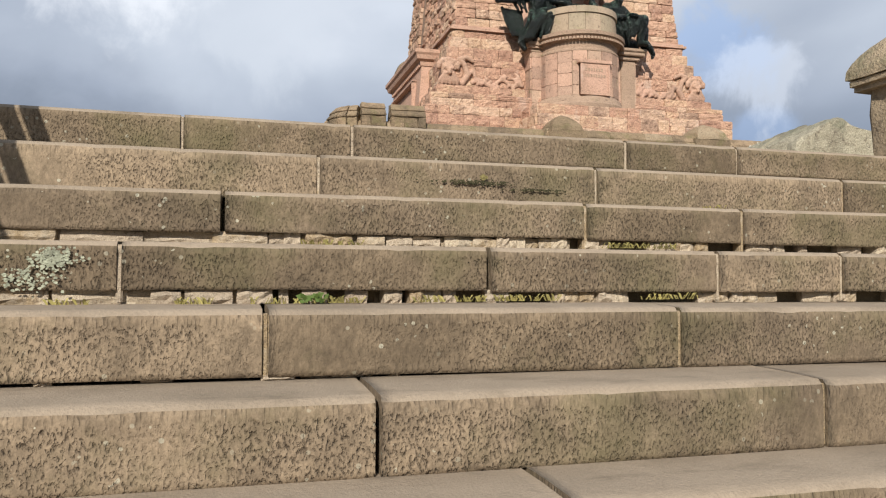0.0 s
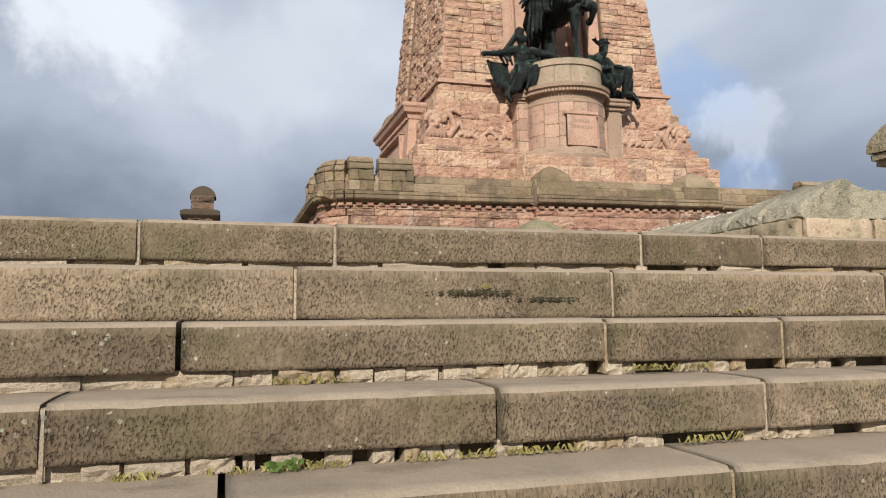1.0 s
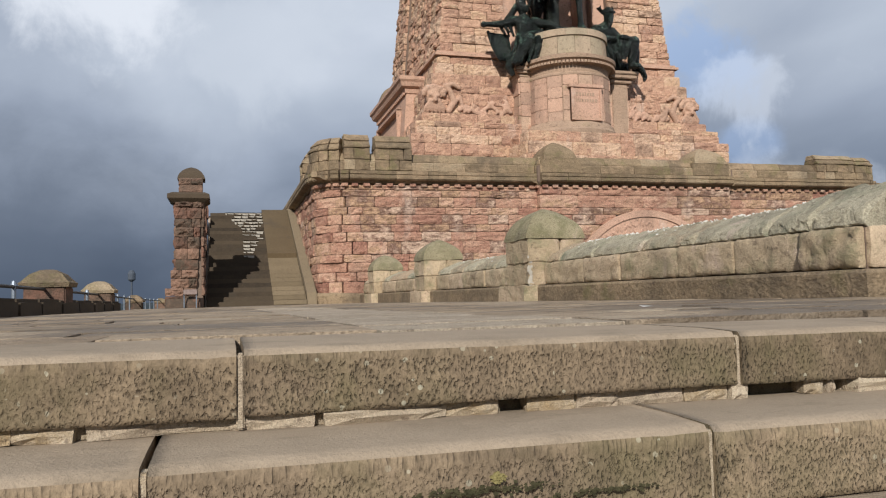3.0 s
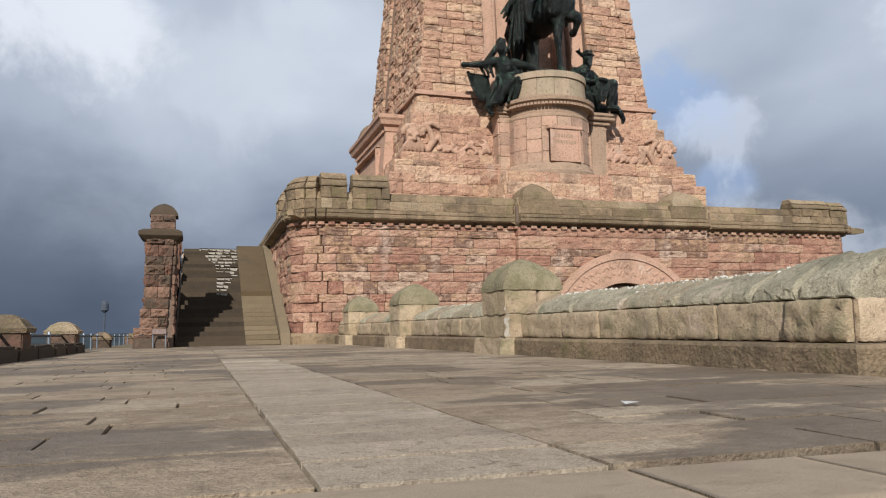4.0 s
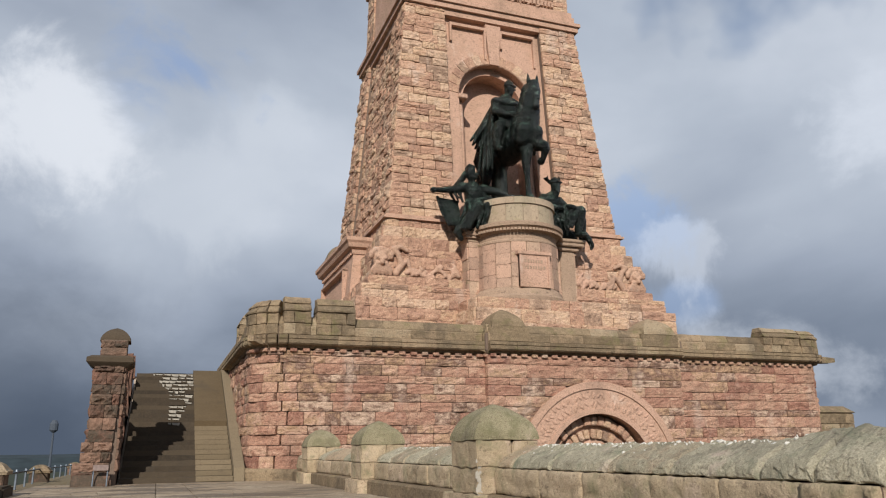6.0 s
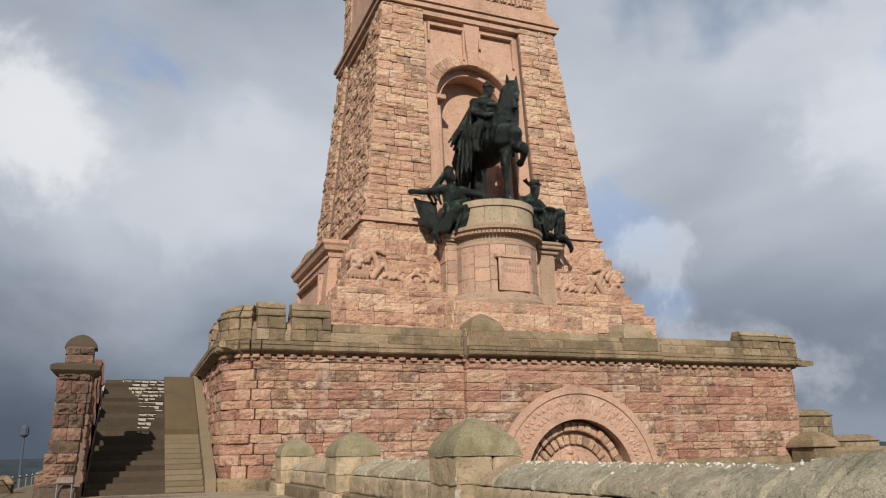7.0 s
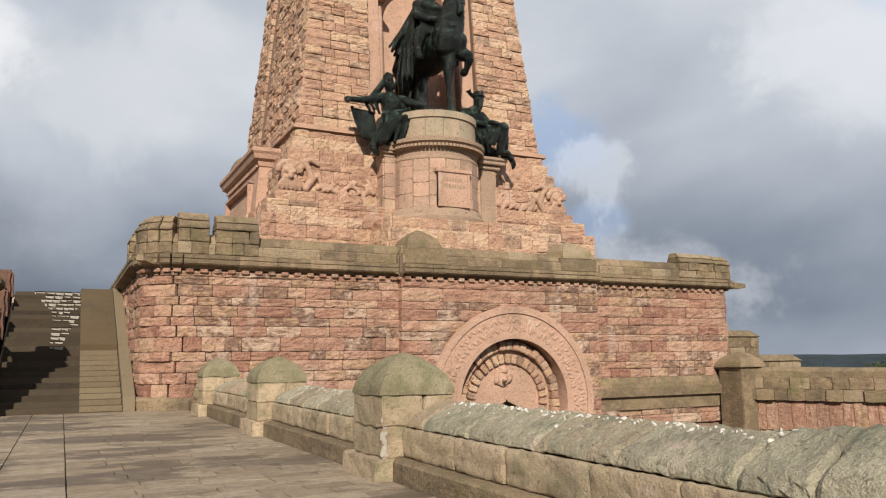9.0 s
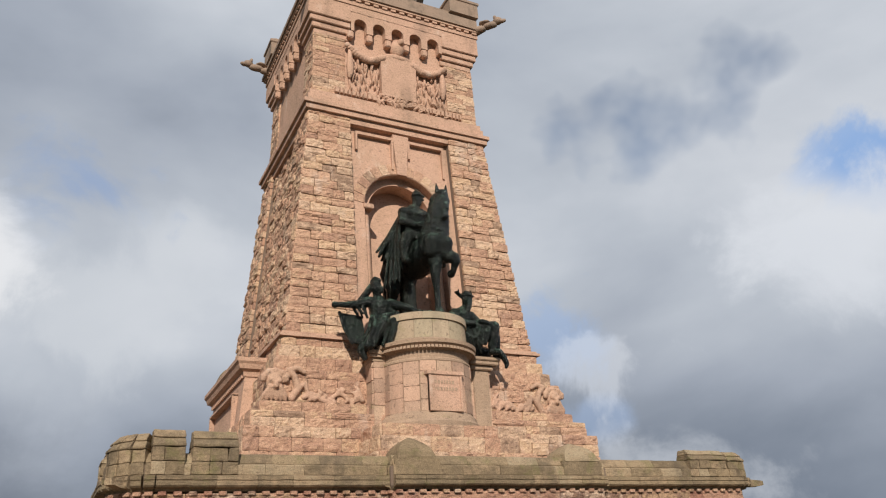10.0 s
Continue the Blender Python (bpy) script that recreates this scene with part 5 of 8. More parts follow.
    outer = [(x1, 11.4)] + outer + [(x0, 11.4)]
    fr, bk = 0.42, 0.95
    vi = [(bm.verts.new((TX + x, yf(z, fr), z)), bm.verts.new((TX + x, yf(z, bk), z))) for x, z in inner]
    vo = [bm.verts.new((TX + x, yf(z, fr), z)) for x, z in outer]
    for i in range(len(vi) - 1):
        bm.faces.new((vi[i][0], vo[i], vo[i + 1], vi[i + 1][0]))
        bm.faces.new((vi[i][0], vi[i + 1][0], vi[i + 1][1], vi[i][1]))
    bmesh.ops.recalc_face_normals(bm, faces=bm.faces[:])
    part("niche_wall", bm, m_smooth, tw, "smooth dressed wall round the niche")
    # second, smaller order and the niche back
    bm = bmesh.new()
    r2 = 1.72
    def curve(r):
        return [(r, 11.4)] + [(r * math.cos(math.pi * i / N), zs + r * math.sin(math.pi * i / N)) for i in range(N + 1)] + [(-r, 11.4)]
    a1, a2 = curve(R + 0.02), curve(r2)
    rows = [[bm.verts.new((TX + x, yf(z, bk), z)) for x, z in a1], [bm.verts.new((TX + x, yf(z, bk), z)) for x, z in a2], [bm.verts.new((TX + x, yf(z, 2.05), z)) for x, z in a2]]
    for r, s in zip(rows, rows[1:]):
        for i in range(len(r) - 1):
            bm.faces.new((r[i], r[i + 1], s[i + 1], s[i]))
    bmesh.ops.recalc_face_normals(bm, faces=bm.faces[:])
    part("niche_reveal", bm, m_smooth, tw)
    bm = bmesh.new()
    bm.faces.new([bm.verts.new((TX + x, yf(z, 2.04), z)) for x, z in a2])
    part("niche_back", bm, m_smooth, tw)
    # imposts, colonnettes, archivolt roll, keystone, two sunk panels
    for s in (-1, 1):
        bm = bmesh.new()
        box(bm, TX + s * 1.9 - 0.26, TX + s * 1.9 + 0.26, yf(18.5, 0.3), yf(18.5, 1.3), 18.35, 18.6, 0.03)
        part("impost", bm, m_smooth, tw)
        bm = bmesh.new()
        prism(bm, [circle(TX + s * 1.9, yf(12, 0.86), 0.13, 11.5, 12), circle(TX + s * 1.9, yf(18.4, 0.86), 0.13, 18.4, 12)])
        part("colonnette", bm, m_smooth, tw)
        bm = bmesh.new()
        x_in, x_out = TX + s * 0.42, TX + s * 2.5
        lo, hi = min(x_in, x_out), max(x_in, x_out)
        for a, b, c, d in ((lo, hi, 22.62, 22.78), (lo, lo + 0.10, 21.7, 22.62), (hi - 0.10, hi, 20.9, 22.62)):
            box(bm, a, b, yf(21.8, 0.22), yf(21.8, 0.6), c, d)
        part("panel_frame", bm, m_smooth, tw)
    bm = bmesh.new()
    prism(bm, [[(TX - 0.26, yf(20.62, 0.26), 20.62), (TX + 0.26, yf(20.62, 0.26), 20.62), (TX + 0.26, yf(20.62, 0.7), 20.62), (TX - 0.26, yf(20.62, 0.7), 20.62)],
               [(TX - 0.45, yf(22.9, 0.10), 23.0), (TX + 0.45, yf(22.9, 0.10), 23.0), (TX + 0.45, yf(22.9, 0.7), 23.0), (TX - 0.45, yf(22.9, 0.7), 23.0)]])
    part("keystone", bm, m_smooth, tw)
    vm = bmesh.new()
    box(vm, -0.5, 0.5, -1, 0, -0.5, 0.5, 0.02)
    vme = mesh_from(vm, "voussoir", m_tower)
    for i in range(15):
        if i == 7:
            continue
        a = radians(8 + 164 * i / 14)
        for r, l in ((R + 0.32, 0.6),):
            z = zs + r * math.sin(a)
            v = ob_piece(tw, "voussoir", vme)
            v.matrix_basis = Matrix.Translation((TX + r * math.cos(a), yf(z, 0.44), z)) @ Matrix.Rotation(-lean, 4, "X") @ Matrix.Rotation(-a + math.pi / 2, 4, "Y") @ Matrix.Diagonal((0.44, 0.06, l, 1))
    # band and upper storey
    for h, z0, z1 in ((5.0, 23.1, 23.45), (5.18, 23.45, 23.75), (5.3, 23.75, 23.95), (5.05, 23.95, 24.4), (4.95, 24.4, 24.75)):
        bm = bmesh.new()
        prism(bm, [square(TX, TY, h, z0), square(TX, TY, h, z1)])
        part("string_course", bm, m_smooth, tw, "smooth moulded string course")
    bm = bmesh.new()
    prism(bm, [square(TX, TY, 4.75, 24.4), square(TX, TY, 4.55, 30.9)])
    part("upper_core", bm, m_smooth, tw)
    st = Courses(tw, tower_meshes, m_tower_many, "stone", 0, "upper_stonework")
    for yaw, ox, oy in ((0, TX, TY - 4.74), (-90, TX - 4.74, TY)):
        f = face_frame(ox, oy, 24.75, yaw, 0.03)
        for s in (-1, 1):
            st.lay(f, lambda z, s=s: (-4.78, -3.0) if s < 0 else (3.0, 4.78), 0.0, 3.8, (0.26, 0.38), (0.45, 0.95), 0.12)
    st.close()
    # corner corbels, round-arched frieze, cornice
    for (sx, sy) in ((-1, -1), (1, -1), (-1, 1)):
        bm = bmesh.new()
        for j, (o, z0, z1) in enumerate(((0.12, 28.5, 28.85), (0.26, 28.85, 29.2), (0.40, 29.2, 29.55), (0.52, 29.55, 30.5))):
            x = TX + sx * (4.62 + o)
            xi = TX + sx * 2.75
            y = TY + sy * (4.62 + o)
            yi = TY + sy * 2.75
            box(bm, min(x, xi), max(x, xi), min(y, yi), max(y, yi), z0, z1, 0.03)
        part("corner_corbel", bm, m_smooth, tw)
    fb = bmesh.new()
    n = 12
    w, r = 1.1, 0.36
    outer = [(-w / 2, -0.5), (-w / 2, 0.75), (w / 2, 0.75), (w / 2, -0.5)]
    pts_in = [(r * math.cos(math.pi - math.pi * i / n), r * math.sin(math.pi - math.pi * i / n)) for i in range(n + 1)]
    ring_in = [(-r, -0.5)] + pts_in + [(r, -0.5)]
    m2 = len(ring_in)
    ring_out = []
    for i in range(m2):
        t = i / (m2 - 1)
        if t < 0.3:
            ring_out.append((-w / 2, -0.5 + 1.25 * t / 0.3))
        elif t <= 0.7:
            ring_out.append((-w / 2 + w * (t - 0.3) / 0.4, 0.75))
        else:
            ring_out.append((w / 2, 0.75 - 1.25 * (t - 0.7) / 0.3))
    A = [fb.verts.new((x, -0.5, z)) for x, z in ring_in]
    B = [fb.verts.new((x, -0.5, z)) for x, z in ring_out]
    C = [fb.verts.new((x, 0.0, z)) for x, z in ring_in]
    for i in range(m2 - 1):
        fb.faces.new((A[i], B[i], B[i + 1], A[i + 1]))
        fb.faces.new((A[i], A[i + 1], C[i + 1], C[i]))
    fb.faces.new((A[0], C[0], fb.verts.new((-w / 2, 0, -0.5)), B[0]))
    fb.faces.new((A[-1], B[-1], fb.verts.new((w / 2, 0, -0.5)), C[-1]))
    box(fb, -w / 2 - 0.17, -w / 2 + 0.17, -0.46, 0.02, -0.95, -0.48, 0.05)
    bmesh.ops.recalc_face_normals(fb, faces=fb.faces[:])
    fme = mesh_from(fb, "frieze_arch", m_smooth)
    for yaw, ox, oy in ((0, TX, TY - 4.6), (-90, TX - 4.6, TY)):
        for i in range(5):
            a = ob_piece(tw, "frieze_arch", fme)
            a.matrix_basis = face_frame(ox, oy, 29.55, yaw) @ Matrix.Translation(((i - 2) * 1.1, 0, 0))
    bm = bmesh.new()
    for h, z0, z1 in ((5.12, 30.3, 30.75), (5.18, 30.75, 31.0), (5.3, 31.15, 31.3)):
        prism(bm, [square(TX, TY, h, z0), square(TX, TY, h, z1)])
    part("top_cornice", bm, m_smooth, tw, "projecting moulded top cornice")
    bm = bmesh.new()
    for h, z0, z1 in ((5.4, 31.3, 31.55), (5.2, 31.55, 32.1), (5.05, 32.1, 32.4)):
        prism(bm, [square(TX, TY, h, z0), square(TX, TY, h, z1)])
    part("top_coping", bm, m_dark_top, tw, "dark weathered coping of the tower")
    bm = bmesh.new()
    prism(bm, [square(TX, TY, 5.1, 31.0), square(TX, TY, 5.1, 31.16)])
    part("cornice_bed", bm, m_smooth, tw)
    db = bmesh.new()
    box(db, -0.15, 0.15, -0.16, 0.02, 0, 0.15)
    dme = mesh_from(db, "dentil", m_smooth)
    for yaw, ox, oy in ((0, TX, TY - 5.1), (-90, TX - 5.1, TY)):
        for i in range(20):
            d = ob_piece(tw, "dentil", dme)
            d.matrix_basis = face_frame(ox, oy, 31.0, yaw) @ Matrix.Translation(((i - 9.5) * 0.52, 0, 0))
    for sx, sy in ((-1, -1), (1, -1), (-1, 1), (1, 1)):
        bm = bmesh.new()
        cx, cy = TX + sx * 4.35, TY + sy * 4.35
        prism(bm, [square(cx, cy, 0.95, 32.3), square(cx, cy, 0.95, 33.2), square(cx, cy, 1.02, 33.25), square(cx, cy, 1.02, 33.4), square(cx, cy, 0.6, 33.8)])
        part("corner_merlon", bm, m_dark_top, tw)
    bm = bmesh.new()
    prism(bm, [circle(TX, TY, 3.3, 32.3, 40), circle(TX, TY, 3.3, 36.0, 40), circle(TX, TY, 3.8, 36.4, 40), circle(TX, TY, 3.8, 37.2, 40)])
    part("drum", bm, m_dark_top, tw, "dark round drum of the tower top")
    # the side porch block on the left face
    bm = bmesh.new()
    prism(bm, [[(TX - 7.75, 37.0, 4.8), (TX - 5, 37.0, 4.8), (TX - 5, 45.2, 4.8), (TX - 7.75, 45.2, 4.8)], [(TX - 7.3, 37.2, 9.9), (TX - 5, 37.2, 9.9), (TX - 5, 45.0, 9.9), (TX - 7.3, 45.0, 9.9)]])
    part("side_block", bm, m_smooth, tw)
    bm = bmesh.new()
    sweep(bm, [(-0.3, 9.85), (0.06, 9.85), (0.10, 10.05), (0.28, 10.15), (0.34, 10.35), (0.42, 10.45), (0.42, 10.62), (-0.3, 10.75)], [(TX - 5.6, 45.0), (TX - 7.3, 45.0), (TX - 7.3, 37.2), (TX - 5.6, 37.2)])
    part("side_cornice", bm, m_smooth, tw)
    db = bmesh.new()
    box(db, -0.09, 0.09, -0.10, 0.06, 0.0, 0.16)
    sme = mesh_from(db, "dentil", m_smooth)
    for i in range(24):
        d = ob_piece(tw, "dentil", sme)
        d.matrix_basis = face_frame(TX - 7.33, 44.8 - 0.32 * i, 9.82, -90)
    bm = bmesh.new()
    for ya, yb, za, zb2 in ((38.2, 44.0, 9.2, 9.32), (38.2, 44.0, 6.6, 6.72), (38.2, 38.32, 6.6, 9.3), (43.88, 44.0, 6.6, 9.3)):
        box(bm, TX - 7.62, TX - 7.3, ya, yb, za, zb2, 0.02)
    part("panel_frame", bm, m_smooth, tw)
    bm = bmesh.new()
    dome(bm, TX - 6.9, 43.6, 0.6, 10.6, 11.7, 0.1, 6)
    part("side_finial", bm, m_olive_band, tw)
    return tw


tw = tower()
tw.scale = (1, DEEP, 1)
tw.location.y += SHIFT


def gargoyle(x, y, z, yaw):
    bm = bmesh.new()
    for p, q in (((0, 0, 0), (0.3, 0.6, 0.24)), ((0, -0.8, 0.12), (0.24, 0.5, 0.22)), ((0, -1.3, 0.3), (0.24, 0.3, 0.24)), ((0, -1.55, 0.22), (0.15, 0.25, 0.13)), ((0.16, -1.15, 0.5), (0.07, 0.1, 0.16)), ((-0.16, -1.15, 0.5), (0.07, 0.1, 0.16)), ((0, -0.5, 0.4), (0.32, 0.35, 0.1))):
        bmesh.ops.create_icosphere(bm, subdivisions=2, radius=1, matrix=Matrix.Translation(p) @ Matrix.Diagonal((*q, 1)))
    roughen(bm, 0.05, 4, x)
    ob = part("gargoyle", bm, m_dark_top, None, "", True)
    ob.matrix_basis = pose(x, y, z, 0, 0, yaw)
    tagged(ob, "dark stone gargoyle jutting from the tower's top corner", "gargoyle", "gargoyles of the tower")


for gx, gy, gyaw in ((5.2, -5.2, 45), (-5.2, 4.3, -90), (-5.2, -5.2, -45)):
    gargoyle(TX + gx, TY + SHIFT + DEEP * gy, 31.4, gyaw)


ball = bmesh.new()
bmesh.ops.create_icosphere(ball, subdivisions=2, radius=1)
BALL_V = np.array([v.co[:] for v in ball.verts])
BALL_F = np.array([[v.index for v in f.verts] for f in ball.faces])
ball.free()


def limb(form, pts):
    """A chain of tapering rounded segments through (x, y, z, r)."""
    for a, b in zip(pts, pts[1:]):
        p, q = Vector(a[:3]), Vector(b[:3])
        n = max(2, int((q - p).length / (0.45 * min(a[3], b[3]))))
        for i in range(n + 1):
            t = i / n
            form.append((p.lerp(q, t), a[3] + (b[3] - a[3]) * t))


def cast(name, bm, at, label, voxel=0.06, mat=None, rise=0.0, drop=0.0):
    me = bpy.data.meshes.new(name)
    vs = np.concatenate([BALL_V * r + np.array(p[:]) for p, r in bm])
    lo, hi = vs[:, 2].min(), vs[:, 2].max()
    vs[:, 2] = lo + rise + (vs[:, 2] - lo) * (hi - drop - lo - rise) / (hi - lo)
    fs = np.concatenate([BALL_F + i * len(BALL_V) for i in range(len(bm))])
    me.from_pydata(vs.tolist(), [], fs.tolist())
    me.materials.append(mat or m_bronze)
    ob = new(name, me)
    ob.location = at
    rm = ob.modifiers.new("remesh", "REMESH")
    rm.mode, rm.voxel_size, rm.use_smooth_shade = "VOXEL", voxel, True
    sm = ob.modifiers.new("smooth", "SMOOTH")
    sm.factor, sm.iterations = 0.25, 1
    return tagged(ob, label, "statue")


# ---- carved reliefs ----
def relief(x0, x1, z0, z1, y, seed, side):
    """A low frieze: a bearded mask at the outer end, a coiling beast and scrolls running inward."""
    r = random.Random(seed)
    forms = []
    mx, mz = (x0 + 0.62, z0 + 0.68) if side < 0 else (x1 - 0.62, z0 + 0.62)

    def lump(x, z, rad, out=0.0):
        forms.append((Vector((x, y - out, z)), rad))

    # mask: skull, brow, nose, cheeks, beard strands, wreath
    for dx, dz, rad, o in ((0, 0.05, 0.36, 0.0), (0, 0.22, 0.33, 0.03), (-0.14, 0.13, 0.13, 0.28), (0.14, 0.13, 0.13, 0.28), (0, 0.02, 0.09, 0.38), (0, -0.1, 0.11, 0.38), (-0.2, -0.12, 0.13, 0.22), (0.2, -0.12, 0.13, 0.22)):
        lump(mx + dx, mz + dz, rad, o)
    for i in range(9):
        t = i / 8 - 0.5
        limb(forms, [(mx + t * 0.55, y - 0.24, mz - 0.2, 0.08), (mx + t * 0.9, y - 0.2, mz - 0.42, 0.075), (mx + t * 1.0 + 0.05 * math.sin(i * 2.1), y - 0.14, mz - 0.62, 0.05)])
    for i in range(11):
        a = math.pi * i / 10
        lump(mx + 0.46 * math.cos(a), mz + 0.2 + 0.36 * math.sin(a), 0.12 + 0.03 * (i % 2), 0.12)
    # beast rearing beside the mask
    s = 1 if side < 0 else -1
    limb(forms, [(mx + s * 0.7, y - 0.06, mz - 0.5, 0.16), (mx + s * 0.95, y - 0.1, mz - 0.1, 0.17), (mx + s * 0.8, y - 0.12, mz + 0.35, 0.14), (mx + s * 0.55, y - 0.14, mz + 0.62, 0.13), (mx + s * 0.9, y - 0.14, mz + 0.72, 0.12), (mx + s * 1.2, y - 0.12, mz + 0.55, 0.08)])
    limb(forms, [(mx + s * 0.9, y - 0.1, mz - 0.1, 0.12), (mx + s * 1.25, y - 0.12, mz + 0.1, 0.10), (mx + s * 1.35, y - 0.1, mz - 0.3, 0.09), (mx + s * 1.5, y - 0.08, mz - 0.48, 0.11)])
    # scroll with leaves along the foot
    x_end = x1 - 0.15 if side < 0 else x0 + 0.15
    n, a = 26, mx + s * 1.2
    pts = []
    for i in range(n + 1):
        t = i / n
        pts.append((a + (x_end - a) * t, y - 0.05, z0 + 0.24 + 0.15 * math.sin(t * 13.0) + 0.10 * t, 0.12 - 0.03 * t))
    limb(forms, pts)
    for i in range(2, n, 2):
        px, _, pz, _ = pts[i]
        q = r.choice((-1, 1))
        limb(forms, [(px, y - 0.05, pz, 0.09), (px + 0.14, y - 0.1, pz + q * 0.16, 0.09), (px + 0.04, y - 0.08, pz + q * 0.26, 0.06)])
    # curled end with three blades
    for k in (-0.7, 0.0, 0.7):
        limb(forms, [(x_end, y - 0.05, z0 + 0.25, 0.13), (x_end - s * 0.25 * math.cos(k), y - 0.1, z0 + 0.42 + 0.25 * math.sin(k) + 0.1, 0.09), (x_end - s * 0.5 * math.cos(k), y - 0.06, z0 + 0.45 + 0.45 * math.sin(k) + 0.1, 0.05)])
    ob = cast("carved_relief", forms, (0, 0, 0), "", 0.04, m_smooth)
    tagged(ob, "weathered carved relief of a bearded mask and scrolls in pink sandstone", "relief", "carved reliefs of the tower")


YB = 34.29
relief(9.75, 14.2, 8.2, 9.6, YB, 3, -1)
relief(20.1, 24.2, 8.2, 9.6, YB, 4, 1)


def upper_relief():
    y = TY + SHIFT - DEEP * 4.72
    ob = empty("coat_relief", (TX, y, 26), "large carved relief with a shield, spread wings and garlands", "relief")
    bm = bmesh.new()
    prism(bm, [[(TX - 1.0, y - 0.3, 25.3), (TX + 1.0, y - 0.3, 25.3), (TX + 1.0, y + 0.1, 25.3), (TX - 1.0, y + 0.1, 25.3)], [(TX - 1.05, y - 0.34, 27.9), (TX + 1.05, y - 0.34, 27.9), (TX + 1.05, y + 0.1, 27.9), (TX - 1.05, y + 0.1, 27.9)]])
    part("shield", bm, m_smooth, ob)
    bm = bmesh.new()
    for i in range(16):
        t = i / 15
        for s in (-1, 1):
            x, z = TX + s * (0.9 + 2.0 * t), 27.7 + 0.35 * t - 0.9 * math.sin(math.pi * t) * 0.5
            bmesh.ops.create_icosphere(bm, subdivisions=2, radius=0.24 - 0.06 * t, matrix=Matrix.Translation((x, y - 0.2, z)))
    for s in (-1, 1):
        bmesh.ops.create_icosphere(bm, subdivisions=2, radius=1, matrix=Matrix.Translation((TX + s * 2.75, y - 0.15, 26.9)) @ Matrix.Diagonal((0.2, 0.18, 1.0, 1)))
    roughen(bm, 0.06, 3)
    part("garland", bm, m_smooth, ob, "", True)
    bm = bmesh.new()
    for p, q in (((0, 0, 28.6), (0.42, 0.4, 0.6)), ((0.1, -0.25, 28.9), (0.22, 0.35, 0.25)), ((0, 0, 28.0), (0.9, 0.25, 0.25))):
        bmesh.ops.create_icosphere(bm, subdivisions=2, radius=1, matrix=Matrix.Translation((TX + p[0], y - 0.15 + p[1], p[2])) @ Matrix.Diagonal((*q, 1)))
    roughen(bm, 0.06, 4)
    part("crest", bm, m_smooth, ob, "", True)
    bm = bmesh.new()
    r = random.Random(11)
    for _ in range(60):
        m = Matrix.Translation((TX + r.gauss(0.1, 0.85), y - 0.12, 24.85 + abs(r.gauss(0, 0.35)))) @ Matrix.Rotation(r.uniform(0, 3), 4, "Y") @ Matrix.Diagonal((r.uniform(0.2, 0.45), 0.22, 0.13, 1))
        bmesh.ops.create_icosphere(bm, subdivisions=1, radius=1, matrix=m)
    for _ in range(90):
        s = r.choice((-1, 1))
        m = Matrix.Translation((TX + s * r.uniform(1.1, 2.9), y - 0.05, r.uniform(25.4, 27.2))) @ Matrix.Rotation(r.uniform(-0.3, 0.3), 4, "Y") @ Matrix.Diagonal((0.07, 0.14, r.uniform(0.15, 0.4), 1))
        bmesh.ops.create_icosphere(bm, subdivisions=1, radius=1, matrix=m)
    tagged(part("foliage", bm, m_smooth, ob), kind="stuff")
    bm = bmesh.new()
    for x0, x1 in ((-3.6, -1.1), (1.2, 3.7)):
        u = x0
        while u < x1:
            w = r.uniform(0.08, 0.2)
            box(bm, TX + u, TX + u + w, y - 0.3, y, 24.85, 25.15)
            u += w + 0.1
    tagged(part("inscription", bm, m_smooth, ob, "row of raised worn letters"), kind="stuff")


upper_relief()


# ---- equestrian pedestal ----
PX, PY = TX - 0.3, 34.2


DRUM_R = 1.95


